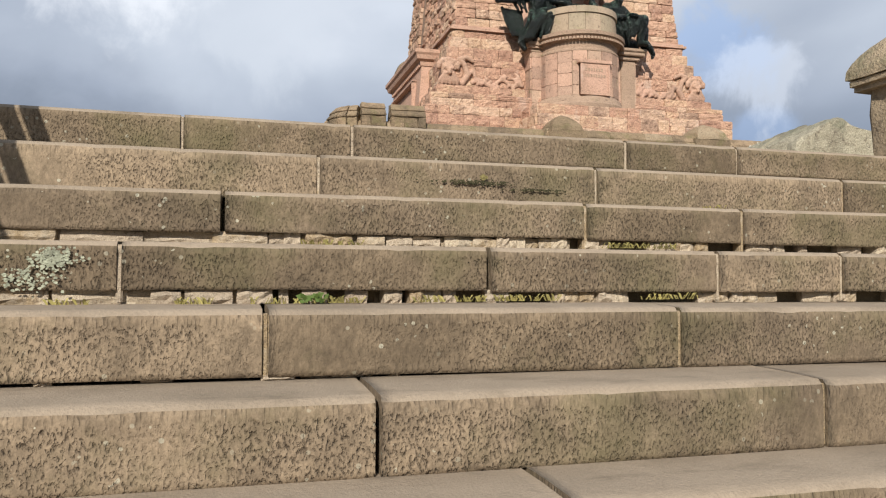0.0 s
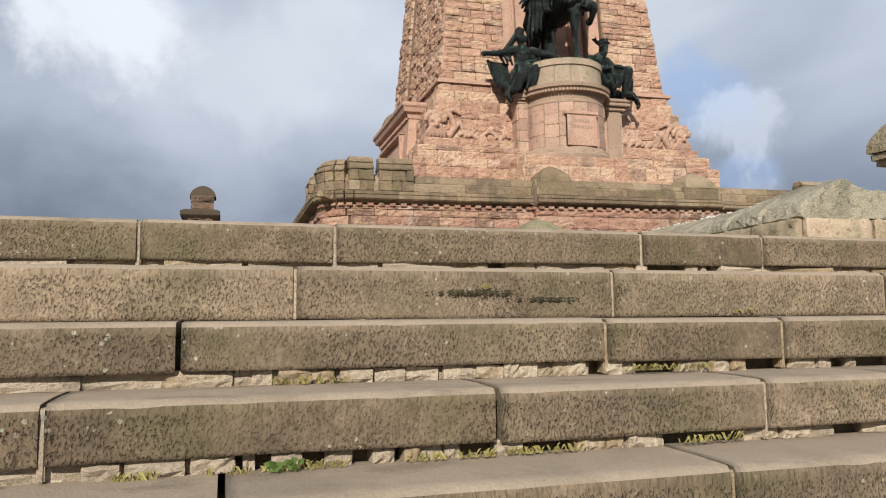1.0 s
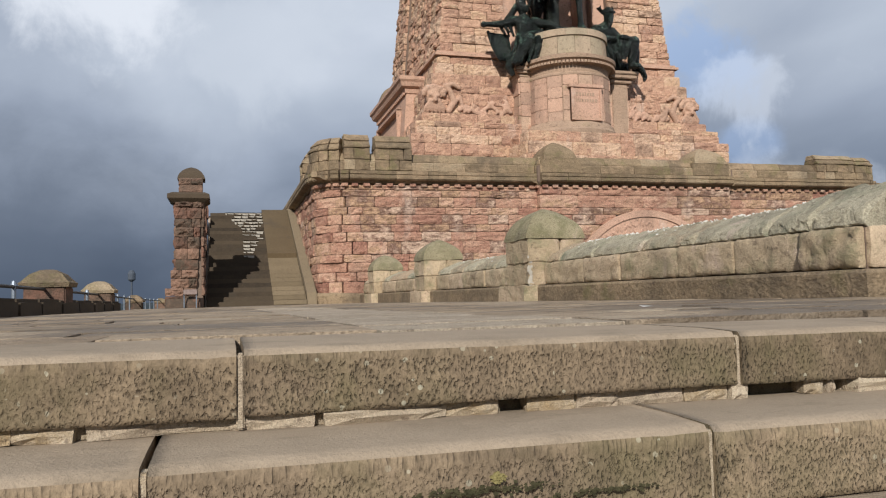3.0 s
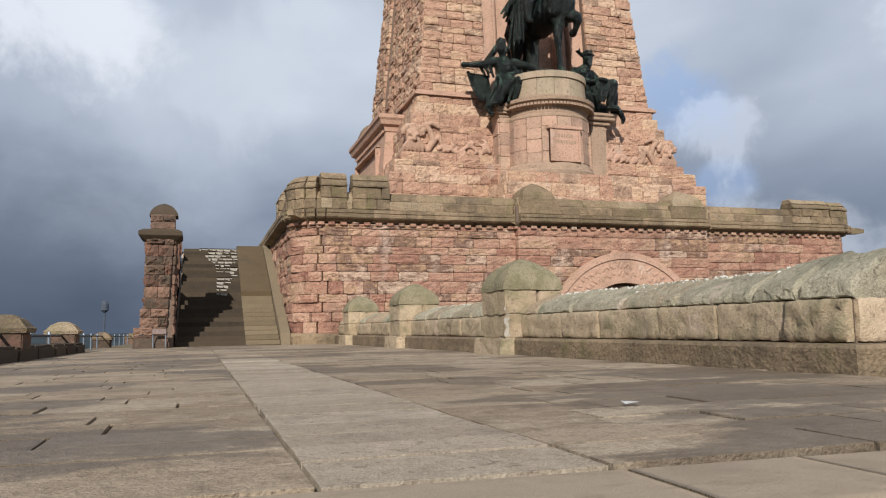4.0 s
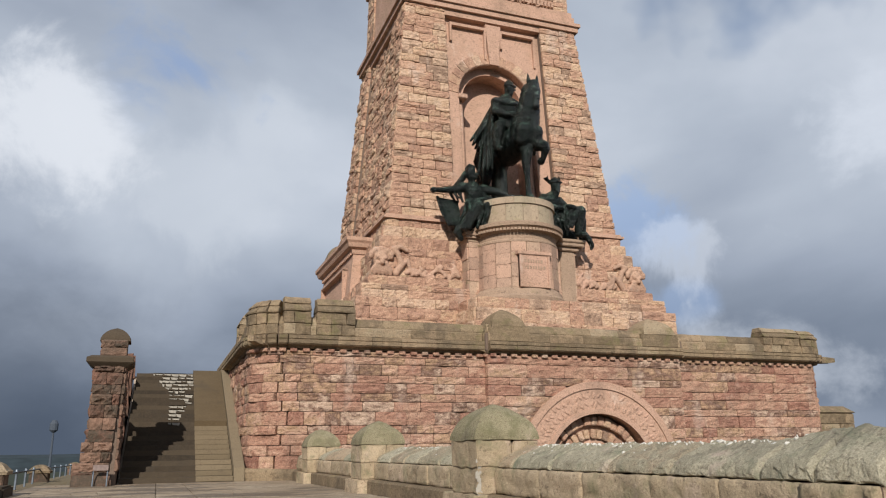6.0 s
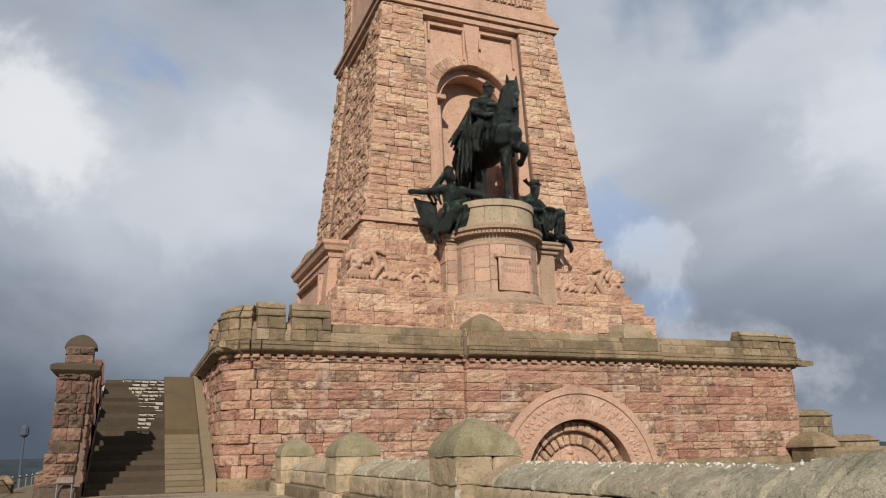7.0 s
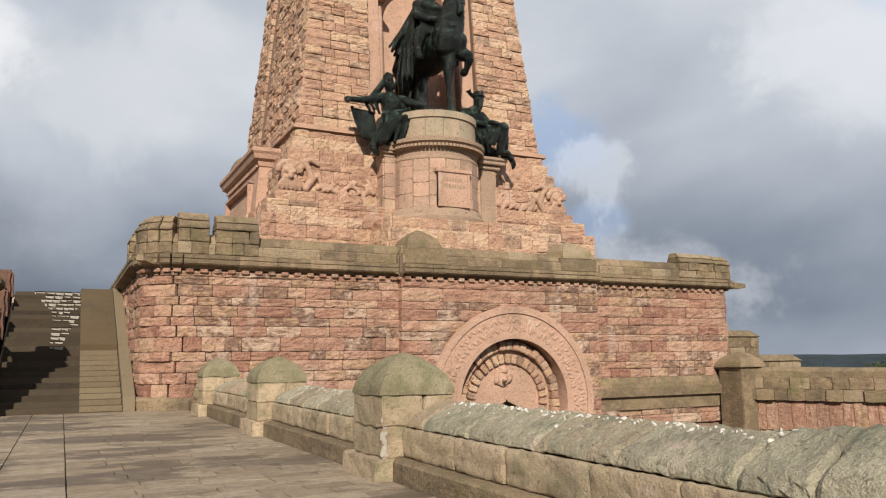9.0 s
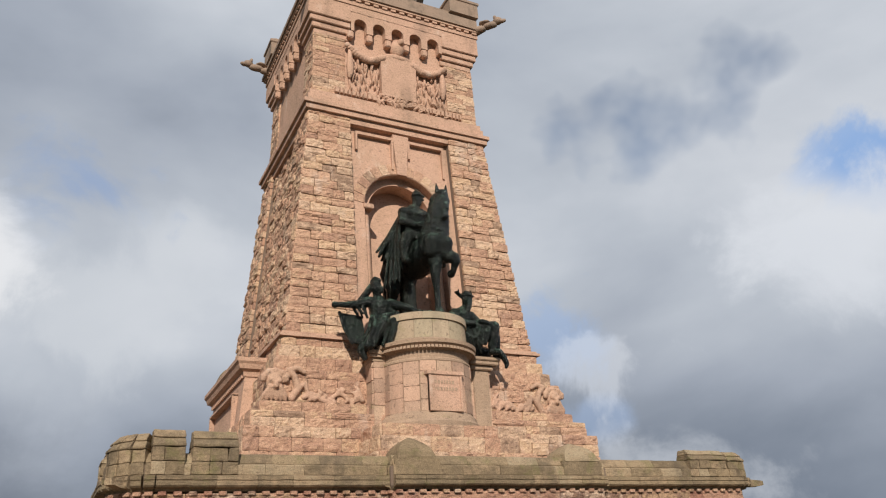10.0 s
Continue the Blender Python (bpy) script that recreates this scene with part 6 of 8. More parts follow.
def pedestal():
    ob = empty("pedestal", (PX, PY, 5), "curved sandstone pedestal with mouldings and an inscribed plaque", "pedestal")
    bm = bmesh.new()
    box(bm, PX - 2.45, PX + 3.1, PY - 0.6, 35.6, 5.6, 10.05, 0.03)
    part("wing", bm, m_pedestal, ob)
    bl = Courses(ob, stone_set(m_pedestal_piece, 5, 400, 0.12), m_pedestal, "pedestal_stone", 200)
    for a, b in ((0.0, 0.9), (4.3, 5.5)):
        bl.lay(face_frame(PX - 2.45, PY - 0.59, 0), lambda z, a=a, b=b: (a, b), 7.0, 9.95, (0.42, 0.7), (0.5, 1.0), 0.07, 0.014)
    bl.lay(face_frame(PX - 2.44, 35.4, 0, -90), lambda z: (0, 1.8), 7.0, 9.95, (0.42, 0.7), (0.6, 1.1), 0.07, 0.014)
    for i in range(9):
        a = radians(-180 + 20 * i + 10)
        cx, cy = PX + DRUM_R * 1.0 * math.cos(a), PY - 0.3 + DRUM_R * math.sin(a)
        f = face_frame(cx, cy, 0, math.degrees(a) + 90)
        bl.lay(f, lambda z: (-0.335, 0.335), 7.65, 9.7, (0.42, 0.65), (0.66, 0.68), 0.06, 0.012)
    bl.close()

    def turned(name, prof, n=56, mat=m_pedestal, label=""):
        bm = bmesh.new()
        prism(bm, [circle(PX, PY - 0.3, r + DRUM_R - 1.72, z, n) for r, z in prof])
        part(name, bm, mat, ob, label)

    turned("base_moulding", [(2.1, 5.6), (2.1, 6.9), (2.06, 7.0), (2.08, 7.2), (1.95, 7.32), (1.9, 7.5), (1.8, 7.6), (1.75, 7.7)])
    turned("drum", [(1.72, 7.6), (1.72, 9.8)])
    turned("neck", [(1.75, 9.66), (1.80, 9.72), (1.80, 9.80), (1.74, 9.86), (1.76, 10.13), (1.86, 10.20), (1.92, 10.30), (2.08, 10.40), (2.1, 10.55), (1.9, 10.63), (1.74, 10.70)])
    turned("upper_drum", [(1.64, 10.69), (1.60, 11.60), (1.60, 11.82)])

    def arc_block(name, z0, z1, r0, r1, a0, a1):
        bm = bmesh.new()
        n = 6
        rows = []
        for i in range(n + 1):
            a = a0 + (a1 - a0) * i / n
            c, s = math.cos(a), math.sin(a)
            rows.append([bm.verts.new((PX + r * c, PY - 0.3 + r * s, z)) for r, z in ((r0 - 0.25, z0), (r0, z0), (r1, z1), (r1 - 0.25, z1))])
        for p, q in zip(rows, rows[1:]):
            for k in range(4):
                bm.faces.new((p[k], p[(k + 1) % 4], q[(k + 1) % 4], q[k]))
        bm.faces.new(rows[0][::-1])
        bm.faces.new(rows[-1])
        bmesh.ops.recalc_face_normals(bm, faces=bm.faces[:])
        part(name, bm, m_drum, ob)

    for z0, z1, r0, r1, n, off in ((10.71, 11.52, 0.0, -0.04, 9, 0.0), (11.53, 11.83, 0.03, 0.02, 7, 0.3)):
        for i in range(n + 1):
            a0 = -math.pi * 1.08 + math.pi * 1.16 * (i - off) / n
            arc_block("drum_block", z0, z1, DRUM_R + r0, DRUM_R + r1, a0 + 0.004, a0 + math.pi * 1.16 / n - 0.004)
    db = bmesh.new()
    box(db, -0.06, 0.06, -0.09, 0.05, 0, 0.11)
    dme = mesh_from(db, "dentil", m_pedestal)
    for i in range(44):
        a = -math.pi * i / 43
        d = ob_piece(ob, "dentil", dme)
        d.matrix_basis = pose(PX + (DRUM_R + 0.24) * math.cos(a), PY - 0.3 + (DRUM_R + 0.24) * math.sin(a), 10.19, 0, 0, math.degrees(a) + 90)
    for s in (-1, 1):
        bm = bmesh.new()
        x0, x1 = (PX - 2.45, PX - 1.3) if s < 0 else (PX + 1.5, PX + 3.1)
        for o, z0, z1 in ((0.03, 9.7, 9.8), (0.08, 9.95, 10.1), (0.2, 10.1, 10.22), (0.26, 10.22, 10.4), (0.1, 10.4, 10.5)):
            box(bm, x0 - (o if s < 0 else 0), x1 + (o if s > 0 else 0), PY - 0.6 - o, 35.6, z0, z1)
        part("wing_cornice", bm, m_pedestal, ob)
    bm = bmesh.new()
    box(bm, PX - 0.74, PX + 0.74, PY - 2.34, PY - 1.0, 7.6, 9.1, 0.03)
    box(bm, PX - 0.84, PX + 0.84, PY - 2.40, PY - 1.0, 9.08, 9.24, 0.02)
    for a, b in ((-0.74, -0.64), (0.64, 0.74)):
        box(bm, PX + a, PX + b, PY - 2.38, PY - 2.2, 7.62, 9.06)
    box(bm, PX - 0.64, PX + 0.64, PY - 2.38, PY - 2.2, 7.62, 7.73)
    plaque = part("plaque", bm, m_smooth, ob, "pink framed stone plaque")
    bm = bmesh.new()
    for j in range(2):
        u, r = -0.5, random.Random(j)
        while u < 0.42:
            w = r.uniform(0.05, 0.11)
            box(bm, PX + u, PX + u + w, PY - 2.352, PY - 2.3, 8.72 - j * 0.28, 8.86 - j * 0.28)
            u += w + 0.05
    tagged(part("inscription", bm, m_pedestal, plaque, "worn raised letters"), kind="stuff")
    # coursed plinth under the pedestal
    bm = bmesh.new()
    box(bm, PX - 3.0, PX + 3.3, 31.45, 35, 5.0, 6.95)
    part("plinth_core", bm, m_joint, ob)
    pl = Courses(ob, tower_meshes, m_tower_many, "plinth_stone", 120)
    for z0, z1, o in ((5.0, 5.9, 0.25), (5.9, 6.5, 0.12), (6.5, 6.98, 0.0)):
        pl.lay(face_frame(PX - 3.0 - o, 31.46 - o, 0), lambda z, o=o: (0.0, 6.3 + 2 * o), z0, z1, (0.4, 0.6), (0.6, 1.4), 0.14, 0.014)
        pl.lay(face_frame(PX - 3.0 - o, 34.3, 0, -90), lambda z, o=o: (0.0, 2.9 + o), z0, z1, (0.4, 0.6), (0.6, 1.4), 0.14, 0.014)
    pl.close()
    # slim side pillar
    bm = bmesh.new()
    box(bm, PX + 2.2, PX + 3.0, PY - 0.7, PY + 0.2, 6.6, 9.9, 0.03)
    box(bm, PX + 2.08, PX + 3.2, PY - 0.82, PY + 0.2, 9.86, 10.05, 0.03)
    box(bm, PX + 1.95, PX + 3.4, PY - 0.98, PY + 0.4, 10.06, 10.24, 0.03)
    box(bm, PX + 1.9, PX + 3.48, PY - 1.05, PY + 0.4, 10.245, 10.40, 0.03)
    part("side_pillar", bm, m_pedestal, ob)


m_drum = stone("drum_sandstone", [(0.0, (0.34, 0.26, 0.18)), (0.5, (0.43, 0.33, 0.235)), (1.0, (0.37, 0.30, 0.21))], "object", 0.4, 0.1, bump=0.025, dark=0.4, size=0.5)
m_pedestal_piece = stone("pedestal_stone", [(0.0, (0.46, 0.29, 0.21)), (0.4, (0.53, 0.345, 0.25)), (0.7, (0.40, 0.265, 0.195)), (1.0, (0.54, 0.38, 0.27))], "object", 0.4, 0.1, bump=0.03, dark=0.35, size=0.5)
pedestal()


# ---- bronze statues ----
def folds(form, n, top0, top1, mid0, mid1, low0, low1, rad, seed, wave=0.07):
    """Hanging cloth: n ridges spread between two edge lines, proud and sunk in turn, over a thin backing."""
    r = random.Random(seed)
    t0, t1, m0, m1, l0, l1 = (Vector(v) for v in (top0, top1, mid0, mid1, low0, low1))
    for i in range(n):
        t = i / (n - 1)
        push = Vector((0, -wave * 1.7 if i % 2 else wave, 0))
        k = rad * r.uniform(0.65, 0.95)
        low = l0.lerp(l1, t) + push * 1.5 + Vector((0, 0, r.uniform(-0.12, 0.08)))
        limb(form, [(*(t0.lerp(t1, t) + push * 0.4), k * 0.9), (*(m0.lerp(m1, t) + push), k), (*low, k * 0.75)])


def equestrian():
    bm = []
    # barrel, chest, quarters
    limb(bm, [(0.33, -1.2, 3.35, 0.80), (0.08, 0.1, 3.2, 0.86), (-0.2, 1.35, 3.4, 0.88), (-0.25, 1.75, 3.35, 0.74)])
    for x in (0.02, 0.66):
        limb(bm, [(x, -1.72, 3.45, 0.40), (x, -1.6, 3.05, 0.38)])
    # arched neck, mane, head
    limb(bm, [(0.34, -1.3, 3.8, 0.74), (0.45, -1.55, 4.6, 0.58), (0.56, -1.58, 5.3, 0.45), (0.70, -1.5, 5.85, 0.34)])
    for i in range(7):
        t = i / 6
        limb(bm, [(0.55 - 0.4 * t, -1.25 + 0.15 * t, 6.05 - 1.5 * t, 0.15), (0.28 - 0.38 * t, -1.42 + 0.1 * t, 5.75 - 1.55 * t, 0.11)])
    limb(bm, [(0.76, -1.58, 6.0, 0.30), (0.70, -1.84, 5.5, 0.27), (0.60, -2.05, 5.05, 0.20), (0.53, -2.16, 4.72, 0.17), (0.51, -2.2, 4.55, 0.18)])
    limb(bm, [(0.78, -1.62, 5.65, 0.32), (0.68, -1.85, 5.25, 0.22)])
    for x in (0.55, 0.98):
        limb(bm, [(x, -1.5, 6.2, 0.12), (x + (0.04 if x > 0.7 else -0.04), -1.52, 6.62, 0.03)])
    # bridle and reins
    limb(bm, [(0.36, -1.95, 5.1, 0.05), (0.62, -2.3, 4.95, 0.05), (0.86, -1.95, 5.1, 0.05)])
    limb(bm, [(0.48, -2.1, 4.75, 0.05), (0.05, -1.75, 4.65, 0.05), (0.05, -0.8, 4.7, 0.05)])
    limb(bm, [(-0.2, -1.35, 4.1, 0.07), (0.25, -2.05, 3.95, 0.07), (0.85, -1.8, 4.15, 0.07)])
    # forelegs: one stands, one is lifted
    limb(bm, [(0.22, -1.35, 3.0, 0.44), (0.28, -1.55, 2.45, 0.29), (0.22, -1.52, 2.0, 0.24), (0.28, -1.46, 1.3, 0.14), (0.32, -1.43, 0.55, 0.14), (0.35, -1.44, 0.32, 0.2), (0.36, -1.5, 0.1, 0.27)])
    limb(bm, [(0.72, -1.35, 3.05, 0.42), (1.0, -1.92, 2.72, 0.26), (1.05, -1.95, 2.55, 0.21), (1.02, -1.72, 2.15, 0.13), (1.02, -1.5, 2.1, 0.19)])
    for x, dy in ((-0.62, 0.0), (0.2, 0.35)):
        limb(bm, [(x, 1.5, 3.0, 0.55), (x, 1.3 + dy, 2.1, 0.32), (x, 1.75 + dy, 1.45, 0.2), (x, 1.55 + dy, 0.5, 0.15), (x, 1.45 + dy, 0.1, 0.24)])
    limb(bm, [(-0.3, 2.2, 3.7, 0.2), (-0.4, 2.5, 2.6, 0.28), (-0.4, 2.4, 1.0, 0.16)])
    # rider: trunk, belt, cuirass, head with a crested helmet and beard
    limb(bm, [(-0.1, -0.1, 4.15, 0.55), (-0.15, -0.15, 4.7, 0.45), (-0.13, -0.2, 5.25, 0.58), (-0.1, -0.15, 5.6, 0.42)])
    for i in range(9):
        t = i / 8
        limb(bm, [(-0.6 + 0.95 * t, -0.5 - 0.12 * math.sin(math.pi * t), 4.45, 0.09), (-0.68 + 1.1 * t, -0.6 - 0.1 * math.sin(math.pi * t), 4.05, 0.08)])
    limb(bm, [(-0.6, -0.45, 4.66, 0.09), (-0.13, -0.66, 4.62, 0.09), (0.34, -0.45, 4.66, 0.09)])
    limb(bm, [(-0.45, -0.6, 5.35, 0.16), (-0.13, -0.72, 5.25, 0.12), (0.2, -0.6, 5.35, 0.16)])
    for x in (-0.6, 0.36):
        limb(bm, [(x, -0.12, 5.55, 0.27), (x * 1.05, -0.25, 5.5, 0.25)])
    limb(bm, [(0.02, -0.2, 5.8, 0.19), (0.08, -0.25, 6.12, 0.24), (0.10, -0.25, 6.4, 0.26)])
    limb(bm, [(0.10, -0.22, 6.5, 0.27), (0.10, -0.2, 6.62, 0.2)])
    limb(bm, [(0.10, -0.5, 6.5, 0.07), (0.10, -0.15, 6.86, 0.06), (0.10, 0.1, 6.7, 0.06)])
    limb(bm, [(-0.18, -0.38, 6.42, 0.07), (0.1, -0.54, 6.42, 0.06), (0.38, -0.38, 6.42, 0.07)])
    limb(bm, [(0.08, -0.48, 6.1, 0.14), (0.05, -0.5, 5.9, 0.1)])
    limb(bm, [(-0.1, -0.5, 6.17, 0.06), (0.1, -0.56, 6.2, 0.06), (0.3, -0.5, 6.17, 0.06)])
    limb(bm, [(-0.62, -0.15, 5.5, 0.24), (-0.78, -0.35, 4.95, 0.2), (-0.35, -0.8, 4.62, 0.15), (0.1, -0.95, 4.68, 0.14)])
    limb(bm, [(0.42, -0.12, 5.4, 0.22), (0.62, -0.35, 4.95, 0.19), (0.3, -0.85, 4.75, 0.14)])
    for q in (-1, 1):
        limb(bm, [(-0.1 + q * 0.35, -0.15, 4.1, 0.36), (0.0 + q * 0.72, -0.75, 4.0, 0.30), (0.0 + q * 0.86, -0.68, 3.3, 0.21), (0.0 + q * 0.86, -0.7, 2.85, 0.18), (0.0 + q * 0.88, -1.05, 2.68, 0.14)])
        limb(bm, [(q * 0.86, -0.72, 3.65, 0.27), (q * 0.86, -0.7, 3.5, 0.25)])
    # cloak: flying edge behind, long hanging part before it
    folds(bm, 8, (-0.62, 0.2, 5.55), (-0.1, 0.4, 5.45), (-1.2, 0.35, 4.4), (-0.85, 0.8, 4.3), (-1.78, 0.3, 3.5), (-1.15, 0.8, 3.35), 0.13, 1)
    folds(bm, 7, (-0.72, -0.05, 5.5), (-0.6, 0.25, 5.5), (-0.98, -0.35, 3.9), (-1.12, 0.35, 3.9), (-1.0, -0.45, 1.95), (-1.42, 0.3, 1.9), 0.115, 2)
    folds(bm, 7, (-0.3, 0.35, 5.5), (0.35, 0.3, 5.5), (-0.75, 0.85, 4.5), (0.55, 0.85, 4.5), (-0.95, 1.4, 3.7), (0.7, 1.4, 3.7), 0.17, 3)
    limb(bm, [(-0.55, -0.35, 5.6, 0.11), (-0.2, -0.55, 5.62, 0.1), (0.25, -0.4, 5.65, 0.1)])
    # saddle cloth with a hem
    folds(bm, 7, (-0.55, -0.6, 3.95), (-0.75, 0.9, 3.95), (-0.8, -0.5, 3.4), (-0.98, 0.9, 3.4), (-0.82, -0.4, 2.7), (-0.98, 0.9, 2.7), 0.13, 4, 0.03)
    # rocky support under the belly, low base
    limb(bm, [(-0.1, 0.7, 0.05, 0.5), (-0.1, 0.65, 1.2, 0.34), (-0.1, 0.6, 2.6, 0.3)])
    limb(bm, [(-0.9, -1.4, 0.03, 0.09), (-0.1, 0.5, 0.03, 0.12), (0.8, 1.2, 0.03, 0.09)])
    cast("equestrian_statue", bm, (PX, PY, 11.86), "dark green bronze rider in a long cloak on a standing horse", 0.042)


def left_figure():
    bm = []
    # trunk, head with a falling veil
    limb(bm, [(-1.95, -0.1, 11.4, 0.52), (-2.05, -0.3, 11.95, 0.42), (-2.08, -0.35, 12.4, 0.46), (-2.1, -0.35, 12.7, 0.3)])
    limb(bm, [(-2.15, -0.4, 12.95, 0.17), (-2.2, -0.45, 13.25, 0.25), (-2.22, -0.42, 13.4, 0.25)])
    limb(bm, [(-2.05, -0.68, 13.2, 0.09), (-2.05, -0.64, 13.05, 0.10)])
    limb(bm, [(-2.3, -0.25, 13.6, 0.13), (-2.25, -0.4, 13.72, 0.1), (-2.1, -0.55, 13.6, 0.09)])
    folds(bm, 6, (-2.45, -0.35, 13.4), (-2.2, -0.05, 13.45), (-2.7, -0.35, 13.0), (-2.5, 0.1, 13.0), (-2.95, -0.3, 12.7), (-2.7, 0.1, 12.4), 0.12, 11)
    # outstretched arm with a sleeve, the other arm resting on the drum
    limb(bm, [(-2.5, -0.35, 12.62, 0.25), (-3.1, -0.45, 12.42, 0.18), (-3.6, -0.5, 12.32, 0.14), (-3.98, -0.5, 12.3, 0.12), (-4.12, -0.52, 12.27, 0.15)])
    folds(bm, 5, (-2.75, -0.4, 12.5), (-3.3, -0.4, 12.35), (-2.7, -0.4, 12.2), (-3.15, -0.4, 12.15), (-2.6, -0.4, 11.9), (-3.0, -0.4, 11.95), 0.09, 12)
    limb(bm, [(-1.6, -0.4, 12.62, 0.24), (-1.1, -0.85, 12.38, 0.18), (-0.6, -1.05, 12.12, 0.14), (-0.1, -1.1, 12.1, 0.13), (0.05, -1.1, 12.16, 0.11)])
    # knees and shins
    limb(bm, [(-1.9, -0.3, 11.4, 0.46), (-2.15, -1.05, 11.5, 0.33), (-2.45, -1.0, 10.95, 0.24), (-2.75, -0.95, 10.45, 0.18), (-2.95, -1.15, 10.38, 0.14)])
    limb(bm, [(-1.7, -0.3, 11.45, 0.45), (-1.55, -1.0, 11.55, 0.32), (-1.75, -0.95, 11.0, 0.24), (-1.95, -0.9, 10.6, 0.18)])
    # robe: folds sweeping from hip and knee down to the ledge
    folds(bm, 9, (-2.45, -0.5, 11.95), (-1.5, -0.6, 11.95), (-2.75, -0.95, 11.2), (-1.55, -1.05, 11.2), (-3.1, -0.8, 10.45), (-1.75, -0.95, 10.6), 0.12, 13, 0.10)
    folds(bm, 6, (-1.6, -0.6, 11.75), (-1.15, -0.4, 11.7), (-1.55, -0.85, 11.25), (-1.0, -0.5, 11.2), (-1.75, -0.9, 10.6), (-1.35, -0.6, 10.6), 0.12, 14, 0.08)
    folds(bm, 7, (-1.7, -0.5, 12.3), (-1.3, -0.3, 12.4), (-1.4, -0.6, 11.8), (-0.95, -0.3, 11.8), (-1.3, -0.7, 10.75), (-0.9, -0.4, 10.8), 0.12, 15, 0.08)
    limb(bm, [(-1.6, 0.0, 12.1, 0.45), (-1.35, 0.1, 11.4, 0.5), (-1.3, 0.1, 10.9, 0.5)])
    limb(bm, [(-2.5, -0.7, 11.75, 0.12), (-2.0, -0.95, 11.85, 0.12), (-1.4, -0.8, 12.05, 0.11), (-1.25, -0.6, 11.7, 0.1)])
    limb(bm, [(-1.0, -0.9, 11.95, 0.08), (-0.95, -1.2, 11.75, 0.07), (-1.15, -1.25, 11.6, 0.07)])
    limb(bm, [(-2.9, -0.7, 10.45, 0.22), (-3.05, -0.7, 10.3, 0.2), (-2.9, -0.75, 10.0, 0.14)])
    limb(bm, [(-2.4, 0.0, 10.8, 0.5), (-1.7, 0.1, 10.9, 0.55)])
    # shield: a flat tapering plate leaning behind the arm
    for i in range(13):
        t = i / 12
        limb(bm, [(-3.78 + 0.95 * t, -0.12, 12.03 - 0.06 * t, 0.06), (-3.6 + 0.85 * t, -0.18, 11.4, 0.06), (-3.3 + 0.5 * t, -0.25, 10.78, 0.06)])
    limb(bm, [(-3.8, -0.18, 12.06, 0.08), (-3.62, -0.24, 11.4, 0.08), (-3.3, -0.3, 10.74, 0.08)])
    cast("seated_statue", bm, (PX, PY - 0.1, 0), "bronze seated draped statue with an outstretched arm and a shield", 0.036)


